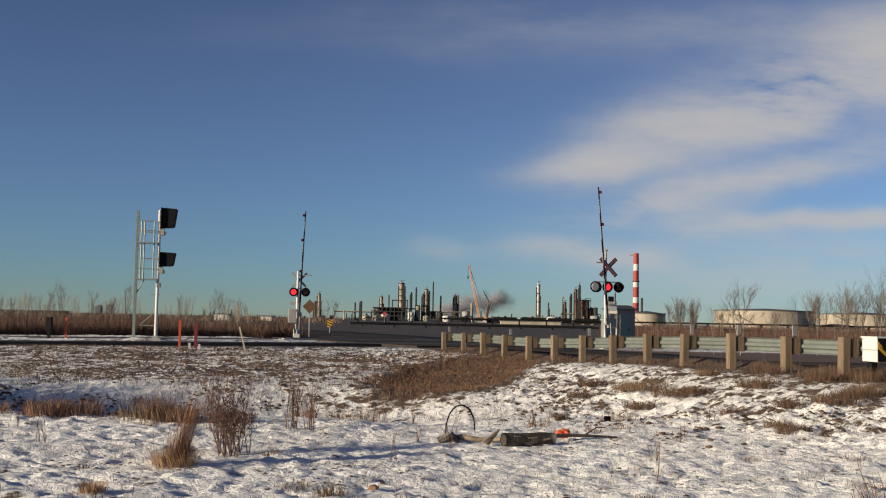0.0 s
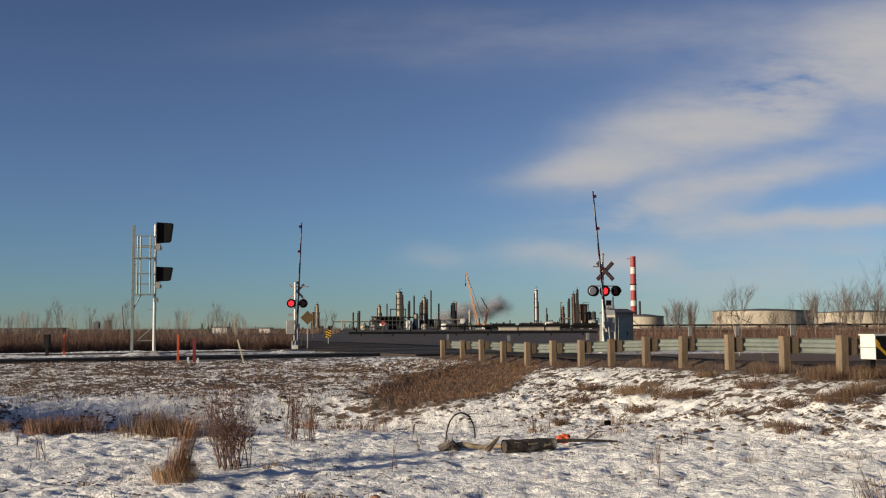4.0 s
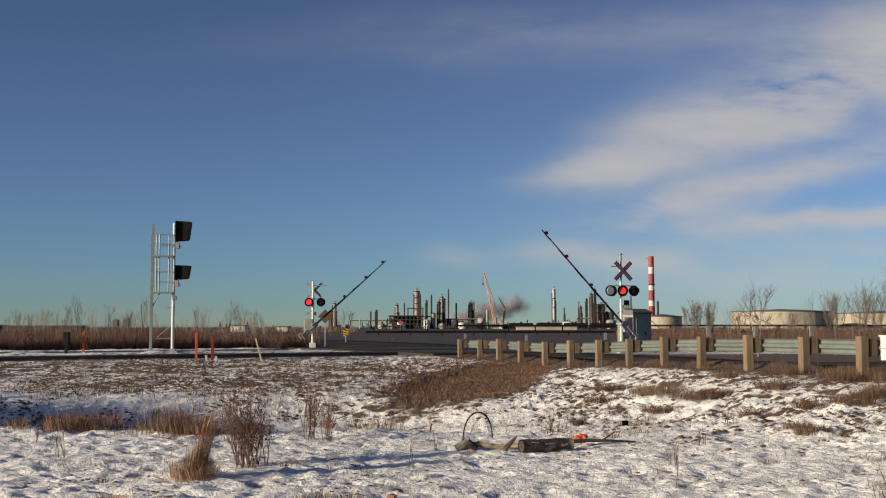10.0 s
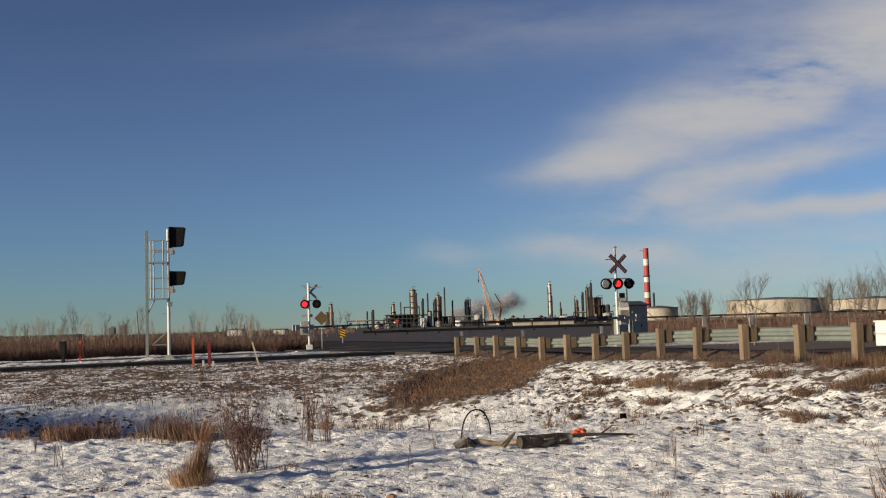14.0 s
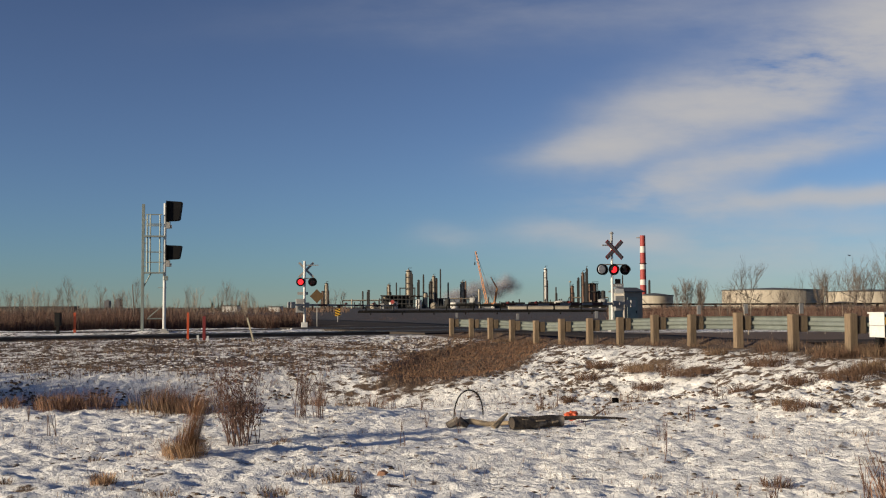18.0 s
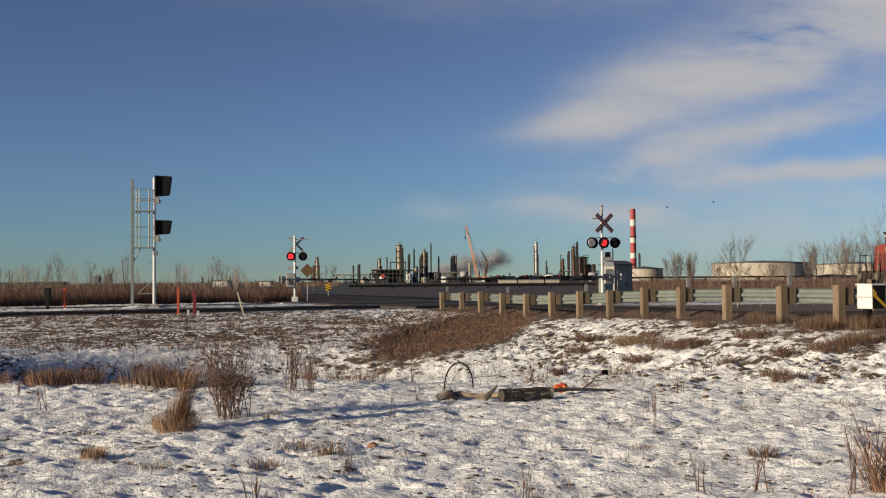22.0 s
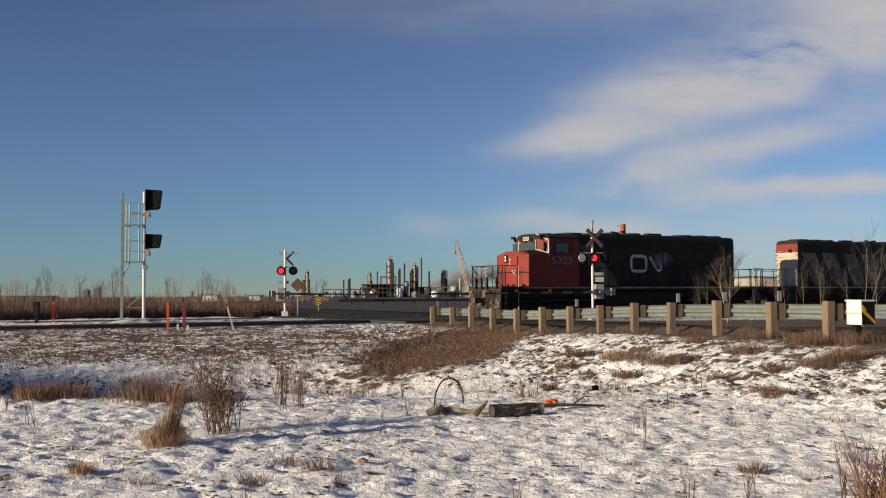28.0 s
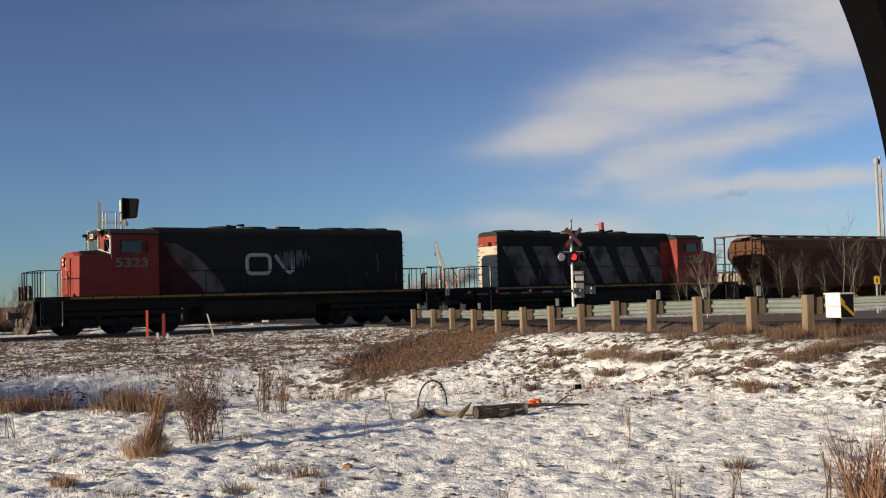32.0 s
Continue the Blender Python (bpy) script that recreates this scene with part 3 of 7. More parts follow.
build_track("siding_track", 8.2, -160, 320, "second railway track buried in snow beyond the main line", (0, 0))


def ribbon(name, pts, width, z_off, material, label, category, kind="structure", step=1.0):
    """A road: a strip along a line, a hand above the ground sheet, with edges that go down into it."""
    fine = []
    for i in range(len(pts) - 1):
        a, b = Vector(pts[i]), Vector(pts[i + 1])
        n = max(1, int((b - a).length / step))
        fine += [a.lerp(b, k / n) for k in range(n)]
    fine.append(Vector(pts[-1]))
    vs, fs = [], []
    cross = (-0.5, -0.25, 0.0, 0.25, 0.5)
    for i, p in enumerate(fine):
        d = (fine[min(i + 1, len(fine) - 1)] - fine[max(i - 1, 0)]).normalized()
        nrm = Vector((d.y, -d.x))
        for c in (-0.53, *cross, 0.53):
            q = p + nrm * (c * width)
            zz = ground_z(p.x, p.y) if abs(c) <= 0.5 else ground_z(q.x, q.y) - 0.35
            vs.append((q.x, q.y, zz + z_off + 0.03 * (0.5 - abs(c))))
    k = len(cross) + 2
    for i in range(len(fine) - 1):
        for j in range(k - 1):
            fs.append((i * k + j, i * k + j + 1, (i + 1) * k + j + 1, (i + 1) * k + j))
    g = Geo().add(vs, fs)
    return solid(name, g, material, label, category, kind=kind, smooth=True)


ribbon("road", [(19.7, 2), (15.1, 16), (13.6, 21), (6.0, 46), (3.9, 50.9)], 5.0, 0.05, ASPHALT, "grey asphalt road with packed snow", "road")
ribbon("far_road", [(-2.2, 66.5), (-5.5, 76), (-12, 92), (-24, 118), (-48, 170)], 9.5, 0.05, ASPHALT, "grey asphalt road beyond the crossing", "road")
cr = thing("crossing_deck", "dark timber and asphalt crossing between the rails", "crossing", Matrix.Translation(on_track(1.8)) @ pose(0, 0, 0, 0, 0, TRACK_TURN), kind="structure")
for y0, y1, nm in ((-4.2, -0.84, "approach"), (0.84, 7.2, "approach"), (9.1, 13.5, "approach")):
    part(nm, Geo().box((0, (y0 + y1) / 2, -0.10), (9.6, y1 - y0, 0.18)), ASPHALT, cr, "asphalt ramp", 0.01)
for k in range(6):
    part("plank", Geo().box((0, -0.58 + k * 0.232, -0.10), (9.4, 0.215, 0.18)), TIE, cr, bevel=0.008)


# ---- guardrail ----
def build_guardrail(label, near, stops, last, plates):
    gr = thing("guardrail", label, "guardrail")
    post_mesh = Geo().box((0, 0, 0.10), (0.175, 0.175, 1.36)).mesh("post", WOOD, 0.012)
    block_mesh = Geo().box((0, 0, 0), (0.15, 0.18, 0.34)).mesh("spacer", WOOD, 0.01)
    turn = math.degrees(math.atan2(RAIL_DIR.y, RAIL_DIR.x))
    tops = []
    for i, a in enumerate(stops):
        p = near + RAIL_DIR * a
        z = ground_z(p.x, p.y)
        tops.append((a, z))
        ob = new("post", post_mesh)
        ob.parent = gr
        ob.matrix_local = pose(p.x, p.y, z + random.uniform(-0.02, 0.03), random.uniform(-1, 1), random.uniform(-1, 1), turn + random.uniform(-4, 4))
        sp = new("spacer", block_mesh)
        sp.parent = gr
        q = p - RAIL_LEFT * 0.21
        sp.matrix_local = pose(q.x, q.y, z + 0.56, 0, 0, turn)
        if i in plates:
            r = p - RAIL_LEFT * 0.27 + RAIL_DIR * 0.1
            part("reflector_plate", Geo().box((r.x, r.y, z + 0.88), (0.10, 0.02, 0.22), pose(0, 0, 0, 0, 0, turn + 90)), GREYP, gr, "grey-white reflector plate", 0.004)
    prof = [(-0.155, 0.0), (-0.12, 0.055), (-0.065, 0.055), (-0.03, 0.0), (0.03, 0.0), (0.065, 0.055), (0.12, 0.055), (0.155, 0.0)]
    ends = [(-0.55, tops[0][1])] + tops + [(last, tops[-1][1] - 0.02)]
    for i in range(len(ends) - 1):
        (a0, z0), (a1, z1) = ends[i], ends[i + 1]
        p0 = near + RAIL_DIR * (a0 - 0.03) - RAIL_LEFT * 0.335
        p1 = near + RAIL_DIR * (a1 + 0.03) - RAIL_LEFT * (0.335 - 0.004 * (i % 2))
        vs = []
        for p, z in ((p0, z0), (p1, z1)):
            for h, o in prof:
                vs.append(p - RAIL_LEFT * o + Vector((0, 0, z + 0.56 + h)))
            for h, o in reversed(prof):
                vs.append(p - RAIL_LEFT * (o - 0.006) + Vector((0, 0, z + 0.56 + h)))
        n = 16
        fs = [(k, (k + 1) % n, n + (k + 1) % n, n + k) for k in range(n)] + [tuple(range(n - 1, -1, -1)), tuple(range(n, 2 * n))]
        part("beam", Geo().add(vs, fs), GALV, gr)
    return gr


build_guardrail("steel guardrail on weathered timber posts along the road", RAIL_NEAR, (0.0, 1.85, 3.95, 6.05, 7.95, 10.0, 12.05, 14.2, 16.4, 18.75, 21.1, 23.4, 26.1), 27.0, (1, 2, 3, 6, 9, 12))
build_guardrail("steel guardrail on the far side of the road", RAIL_NEAR - RAIL_LEFT * 8.6, (-3.0, -0.9, 1.2, 3.3, 5.4, 7.5, 9.6), 10.2, ())


def build_terminal():
    m = Matrix.Translation(RAIL_NEAR + RAIL_DIR * -0.72 - RAIL_LEFT * 0.16) @ pose(0, 0, 0.0, 0, 0, math.degrees(math.atan2(RAIL_DIR.y, RAIL_DIR.x)) - 90)
    z = 0.28
    t = thing("guardrail_terminal", "white steel end box with a black and yellow marker plate", "guardrail end", m)
    part("box", Geo().box((0, 0, z + 0.50), (0.29, 0.42, 0.44)), WHITEP, t, "white painted box", 0.01)
    part("lid", Geo().box((0, 0, z + 0.735), (0.33, 0.46, 0.03)), WHITEP, t, "thin overhanging lid", 0.004)
    part("seam", Geo().box((-0.15, 0, z + 0.50), (0.012, 0.40, 0.016)), GREYP, t, "joint between the two white panels")
    part("marker_plate", Geo().box((0, -0.225, z + 0.5), (0.28, 0.02, 0.43)), BLACKP, t, "black marker plate")
    for k, (lo, hi) in enumerate((((-0.14, 0.02), (-0.06, 0.16)), ((-0.14, -0.2), (0.14, 0.1)))):
        x0, z0 = lo
        x1, z1 = hi
        w = 0.055
        part("stripe", Geo().prism([(x0, z + 0.5 + z1 + 0.0), (x0, z + 0.5 + z1 - w * 1.4), (x1, z + 0.5 + z0 - w * 0.2), (x1, z + 0.5 + z0 + w)], -0.242, -0.236, "y"), YELLOW, t, "slanting yellow stripe")
    part("leg", Geo().box((0, 0.1, z - 0.05), (0.12, 0.12, 0.70)), BLACKP, t, "dark steel leg")


build_terminal()


# ---- signals ----
def build_mast():
    m = Matrix.Translation((-13.30, 50.6, -0.2)) @ pose(0, 0, 0, 0, 0, 8)
    t = thing("railway_signal", "tall grey steel signal mast with two black hooded heads", "railway signal", m)
    part("base", Geo().box((0, 0, 0.12), (0.5, 0.5, 0.3)).box((0, 0, 0.32), (0.3, 0.3, 0.1)), GREYP, t, "concrete and steel foot", 0.01)
    part("mast", Geo().tube((0, 0, 0.2), (0, 0, 6.3), 0.075, 0.07, 12), WHITEP, t, "light grey round mast", smooth=False)
    part("ladder_post", Geo().box((-1.0, 0, 3.1), (0.13, 0.10, 6.3)), GALV, t, "square steel ladder post", 0.005)
    part("foot_strut", Geo().tube((-0.78, 0, 0.85), (-0.03, 0, 0.85), 0.03).tube((-0.72, 0, 0.9), (-0.03, 0, 1.5), 0.025), GALV, t)
    part("brace", Geo().tube((-0.96, 0, 2.35), (-0.62, 0, 3.0), 0.03), GALV, t)
    for x in (-0.66, -0.80, -0.22):
        part("cage_upright", Geo().tube((x, -0.1, 3.0), (x, -0.1, 5.75), 0.034), GALV, t)
    for z in (5.75, 5.30, 5.22, 4.72, 3.98, 3.50, 3.0):
        wide = z in (4.72, 3.0)
        part("rung", Geo().box((-0.5, -0.1, z), (1.0 if wide else 0.75, 0.30 if wide else 0.05, 0.07 if wide else 0.05)), GALV, t)
    for z in (5.5, 4.4, 3.3):
        part("bracket", Geo().box((-0.88, -0.05, z), (0.2, 0.05, 0.04)), GALV, t)
    for z, h, w in ((5.90, 0.98, 0.62), (3.95, 0.70, 0.62)):
        head = part("signal_head", Geo().prism([(0.08, z - h * 0.5), (0.13, z - h * 0.5), (0.13, z + h * 0.5), (0.08, z + h * 0.5)], -0.42, 0.42, "y"), BLACKP, t, "black background plate", 0.01)
        part("hood", Geo().prism([(0.13, z - h * 0.46), (0.62, z - h * 0.46 + 0.03), (0.70, z - h * 0.36), (0.80, z + h * 0.46), (0.13, z + h * 0.5)], -w / 2, w / 2, "y"), BLACKP, head, "deep black hood", 0.02)
        part("lamp_box", Geo().box((0.16, 0, z - h * 0.5 - 0.16), (0.16, 0.2, 0.3)).box((0.24, 0, z - h * 0.5 - 0.22), (0.14, 0.16, 0.16)), GREYP, head, "small grey junction box", 0.01)
    part("cross_step", Geo().box((-0.1, 0, 2.3), (0.4, 0.04, 0.03)), GALV, t)
    part("clamp", Geo().box((0.06, 0, 2.75), (0.2, 0.2, 0.2)), GALV, t, bevel=0.01)


build_mast()


def ring_lamp(t, x, y, z, face, lens, r=0.27, lens_r=0.165, hooded=True):
    """A flashing lamp: background disc, hood and lens; face is -1 towards local -y or 1 away."""
    lamp = part("lamp", Geo().tube((x, y, z), (x, y - 0.03 * face * -1, z), r, r, 20), BLACKP, t, "round black lamp background")
    f = -face
    vs, fs = [], []
    n = 12
    for k in range(n + 1):
        a = math.radians(-20 + 220 * k / n)
        for rr, d in ((0.19, 0.03), (0.19, 0.26), (0.175, 0.26), (0.175, 0.03)):
            vs.append((x + rr * math.cos(a), y + f * -d, z + rr * math.sin(a)))
    for k in range(n):
        for j in range(4):
            fs.append((k * 4 + j, k * 4 + (j + 1) % 4, (k + 1) * 4 + (j + 1) % 4, (k + 1) * 4 + j))
    if hooded:
        part("hood", Geo().add(vs, fs), BLACKP, lamp)
    part("lens", Geo().tube((x, y - f * 0.025, z), (x, y - f * 0.06, z), lens_r, lens_r * 0.85, 16), lens, lamp)
    return lamp


# crossbuck face: the shade it stands in is put into this dark grey
SHADEGREY = mat("shaded_grey_face", (0.12, 0.115, 0.125), (0.07, 0.068, 0.075), 0.6, 0, 4, 30, 0.1)


def crossbuck(t, z, y, length, front):
    for a in (45, -45):
        b = part("crossbuck_blade", Geo().box((0.1, y if a > 0 else y + 0.024, z), (length, 0.02, 0.20 if front else 0.13), pose(0, 0, 0, 0, a, 0)), REDPOST if front else GREYP, t, "red-edged crossbuck blade" if front else "bare metal back of a crossbuck blade")
        if front:
            part("blade_face", Geo().box((0.1, y - 0.017 if a > 0 else y + 0.007, z), (length - 0.10, 0.012, 0.11), pose(0, 0, 0, 0, a, 0)), SHADEGREY, b, "grey blade face with its shade in the colour")


# gate arm red and white, both darkened to stand for the arm's shaded side
ARMRED = mat("shaded_arm_red", (0.055, 0.012, 0.012), (0.03, 0.009, 0.009), 0.7, 0, 4, 30, 0.1)
ARMWHITE = mat("shaded_arm_white", (0.24, 0.235, 0.235), (0.12, 0.118, 0.118), 0.6, 0, 4, 30, 0.1)


def gate_arm(parent, z, length, side, tag):
    """A gate arm whose pivot is the origin; it lies along local x towards side when down."""
    arm = part("gate_arm", Geo().box((side * 0.0, 0, 0), (0.34, 0.10, 0.30)), GREYP, parent, tag, 0.01)
    n = 10
    x = 0.15
    seg = (length - 0.15) / n
    for i in range(n):
        w0, w1 = 0.13 - 0.008 * i, 0.13 - 0.008 * (i + 1)
        x0, x1 = x + seg * i, x + seg * (i + 1)
        part("arm_band", Geo().add([(side * a, s * 0.02, h * w / 2) for a, w in ((x0, w0), (x1, w1)) for s in (-1, 1) for h in (-1, 1)],
             [(0, 1, 3, 2), (4, 6, 7, 5), (0, 4, 5, 1), (2, 3, 7, 6), (0, 2, 6, 4), (1, 5, 7, 3)]), ARMRED if i % 2 else ARMWHITE, arm, "red band" if i % 2 else "white band")
    for fr in (0.42, 0.72, 0.96):
        part("arm_lamp", Geo().tube((side * length * fr, 0, 0.05), (side * length * fr, 0, 0.16), 0.05, 0.05, 8).box((side * length * fr, 0, 0.09), (0.14, 0.16, 0.06)), REDDARK, arm, "small red arm lamp")
    for s in (-1, 1):
        part("counterweight", Geo().box((-side * 0.55, s * 0.22, 0.0), (0.9, 0.05, 0.10)).box((-side * 0.95, s * 0.22, 0.0), (0.25, 0.09, 0.34)), GREYP, arm, "grey counterweight")
    return arm


def build_near_crossing():
    m = Matrix.Translation((8.17, 53.0, -0.12)) @ pose(0, 0, 0, 0, 0, 17)
    t = thing("crossing_signal", "white pole with crossbuck, flashing lamps and a striped gate arm", "crossing signal", m)
    part("pole", Geo().tube((0, 0, 0), (0, 0, 4.45), 0.065, 0.06, 12), WHITEP, t, "white round pole")
    part("pole_tip", Geo().tube((0, 0, 4.45), (0, 0, 4.86), 0.062, 0.055, 12), GREYP, t)
    part("base", Geo().box((0, 0, 0.15), (0.36, 0.36, 0.36)), GREYP, t, bevel=0.02)
    crossbuck(t, 4.06, -0.10, 1.22, True)
    part("arm_bar", Geo().tube((-0.66, 0, 3.33), (0.68, 0, 3.33), 0.028, n=8), GREYP, t)
    ring_lamp(t, -0.62, -0.12, 3.08, -1, CLEARL, lens_r=0.21, hooded=False)
    ring_lamp(t, 0.02, -0.16, 3.08, -1, REDGLOW, 0.28)
    ring_lamp(t, 0.64, -0.12, 3.08, -1, REDDARK)
    ring_lamp(t, -0.40, 0.14, 3.08, 1, REDDARK)
    part("side_arm", Geo().box((-0.32, 0, 4.28), (0.42, 0.05, 0.06)), GREYP, t)
    part("track_sign", Geo().box((0.26, -0.09, 2.50), (0.30, 0.02, 0.24)), BLACKP, t, "small dark track-count sign")
    part("track_word_sign", Geo().box((0.30, -0.09, 2.29), (0.54, 0.02, 0.18)), GREYP, t, "grey sign with a line of dark marks")
    part("sign_marks", Geo().box((0.18, -0.105, 2.29), (0.08, 0.01, 0.09)).box((0.30, -0.105, 2.29), (0.08, 0.01, 0.09)).box((0.42, -0.105, 2.29), (0.08, 0.01, 0.09)), WHITEP, t)
    part("notice", Geo().box((0.34, -0.09, 2.02), (0.46, 0.02, 0.24)), WHITEP, t, "plain white notice plate")
    part("gate_machine", Geo().box((0.28, 0.0, 1.42), (0.46, 0.5, 0.72)), GREYP, t, "grey gate machine housing", 0.03)
    part("bell", Geo().tube((0, 0, 4.86), (0, 0, 4.95), 0.12, 0.05, 12), GREYP, t)
    return t, gate_arm(t, 1.4, 6.6, -1, "red and white striped gate arm")


def build_far_crossing():
    m = Matrix.Translation((-8.33, 63.0, -0.15)) @ pose(0, 0, 0, 0, 0, 10)
    t = thing("crossing_signal", "white pole seen from behind with flashing lamps and a gate arm", "crossing signal", m)
    part("pole", Geo().tube((0, 0, 0), (0, 0, 4.02), 0.075, 0.07, 12), WHITEP, t, "white round pole")
    part("base", Geo().box((0, 0, 0.2), (0.36, 0.36, 0.45)), WHITEP, t, bevel=0.02)
    crossbuck(t, 3.50, 0.09, 1.22, False)
    part("arm_bar", Geo().tube((-0.4, 0, 3.0), (0.62, 0, 3.0), 0.028, n=8), GREYP, t)
    ring_lamp(t, -0.24, -0.12, 2.79, -1, REDGLOW, 0.26)
    ring_lamp(t, 0.46, -0.12, 2.79, -1, REDDARK, 0.26)
    part("track_word_sign", Geo().box((-0.1, 0.09, 2.12), (0.62, 0.02, 0.17)), GREYP, t, "back of a small sign")
    part("gate_machine", Geo().box((-0.25, 0.0, 1.40), (0.5, 0.45, 0.8)), GREYP, t, "grey gate machine housing", 0.03)
    part("side_arm", Geo().box((0.4, 0, 3.78), (0.8, 0.05, 0.05)), GREYP, t)
    return t, gate_arm(t, 1.44, 6.1, 1, "red and white striped gate arm")


NEAR_SIGNAL, NEAR_ARM = build_near_crossing()
FAR_SIGNAL, FAR_ARM = build_far_crossing()


def build_bungalow():
    t = thing("signal_bungalow", "grey metal signal bungalow beside the track", "equipment hut", Matrix.Translation((11.05, 66.0, -0.2)) @ pose(0, 0, 0, 0, 0, TRACK_TURN))
    part("wall", Geo().box((0, 0, 1.1), (1.45, 1.25, 2.2)), HUT, t, "ribbed grey metal walls", 0.02)
    part("roof", Geo().prism([(-0.74, 2.2), (0.74, 2.2), (0.74, 2.27), (0, 2.5), (-0.74, 2.27)], -0.82, 0.82), DARKROOF, t, "low dark roof")
    part("door", Geo().box((-0.1, -0.64, 1.0), (0.8, 0.03, 1.8)), GALV, t, bevel=0.008)
    part("door_handle", Geo().box((0.2, -0.665, 1.0), (0.05, 0.05, 0.18)), BLACKP, t)
    c = thing("relay_case", "light grey relay cabinet on a short stand", "equipment cabinet", Matrix.Translation((10.1, 64.2, -0.15)) @ pose(0, 0, 0, 0, 0, TRACK_TURN))
    part("body", Geo().box((0, 0, 0.95), (0.7, 0.5, 1.1)), GALV, c, bevel=0.02)
    part("leg", Geo().box((-0.25, 0, 0.2), (0.08, 0.3, 0.45)), GREYP, c)
    part("leg", Geo().box((0.25, 0, 0.2), (0.08, 0.3, 0.45)), GREYP, c)
    part("roof", Geo().box((0, 0, 1.53), (0.8, 0.6, 0.06)), GREYP, c)


build_bungalow()


# ---- train ----
def words(name, text, size, m, material, parent, label=""):
    cu = bpy.data.curves.new(name, "FONT")
    cu.body, cu.size, cu.align_x, cu.align_y, cu.extrude, cu.offset = text, size, "CENTER", "CENTER", 0.004, 0.012
    tmp = bpy.data.objects.new(name, cu)
    scene.collection.objects.link(tmp)
    me = bpy.data.meshes.new_from_object(tmp.evaluated_get(bpy.context.evaluated_depsgraph_get()))
    bpy.data.objects.remove(tmp)
    me.materials.clear()
    me.materials.append(material)
    ob = new(name, me)
    ob.parent = parent
    ob.matrix_local = m
    return tagged(ob, label)


def wheelset(parent, x, r, moving):
    g = Geo()
    for s in (-1, 1):
        g.tube((0, s * 0.69, 0), (0, s * 0.83, 0), r, r, 20).tube((0, s * 0.66, 0), (0, s * 0.69, 0), r + 0.03, r + 0.03, 20)
    for a in range(5):
        c = (r * 0.62 * math.cos(a * 1.2566), r * 0.62 * math.sin(a * 1.2566))
        g.tube((c[0], -0.84, c[1]), (c[0], -0.82, c[1]), 0.05, 0.05, 6)
    g.tube((0, -0.66, 0), (0, 0.66, 0), 0.09, 0.09, 10)
    w = part("wheelset", g, UNDER, parent, "steel wheels on one axle")
    w.location = (x, 0, r)
    moving.append((w, x, r))
    return w


def truck(parent, cx, axles, r, moving):
    for s in (-1, 1):
        y = s * 1.05
        lo, hi = cx + axles[0] - 0.55, cx + axles[-1] + 0.55
        g = Geo().box(((lo + hi) / 2, y, 0.86), (hi - lo, 0.16, 0.20)).box(((lo + hi) / 2, y, 0.52), ((hi - lo) * 0.86, 0.14, 0.26))
        fr = part("truck_frame", g, UNDER, parent, "dark cast truck side frame", 0.02)
        for a in axles:
            part("journal_box", Geo().box((cx + a, y + s * 0.08, r + 0.02), (0.36, 0.22, 0.34)), UNDER, fr, bevel=0.03)
        for a in np.linspace(axles[0], axles[-1], len(axles) * 2 - 1)[1::2]:
            part("spring", Geo().tube((cx + a, y + s * 0.05, 0.5), (cx + a, y + s * 0.05, 0.85), 0.11, 0.11, 10), UNDER, fr)
    part("truck_bolster", Geo().box((cx + (axles[0] + axles[-1]) / 2, 0, 0.78), (axles[-1] - axles[0] + 1.3, 1.2, 0.85)), UNDER, parent, "dark truck frame and motors", 0.02)
    for a in axles:
        wheelset(parent, cx + a, r, moving)


WHITELAMP = mat("lit_headlamp", (0.9, 0.74, 0.50), (0.85, 0.68, 0.43), 0.3, 0, 5, 20, 0.0, emit=0.3)
TAN = mat("tan_plated_end", (0.50, 0.42, 0.31), (0.32, 0.26, 0.19), 0.55, 0, 2, 25, 0.05)


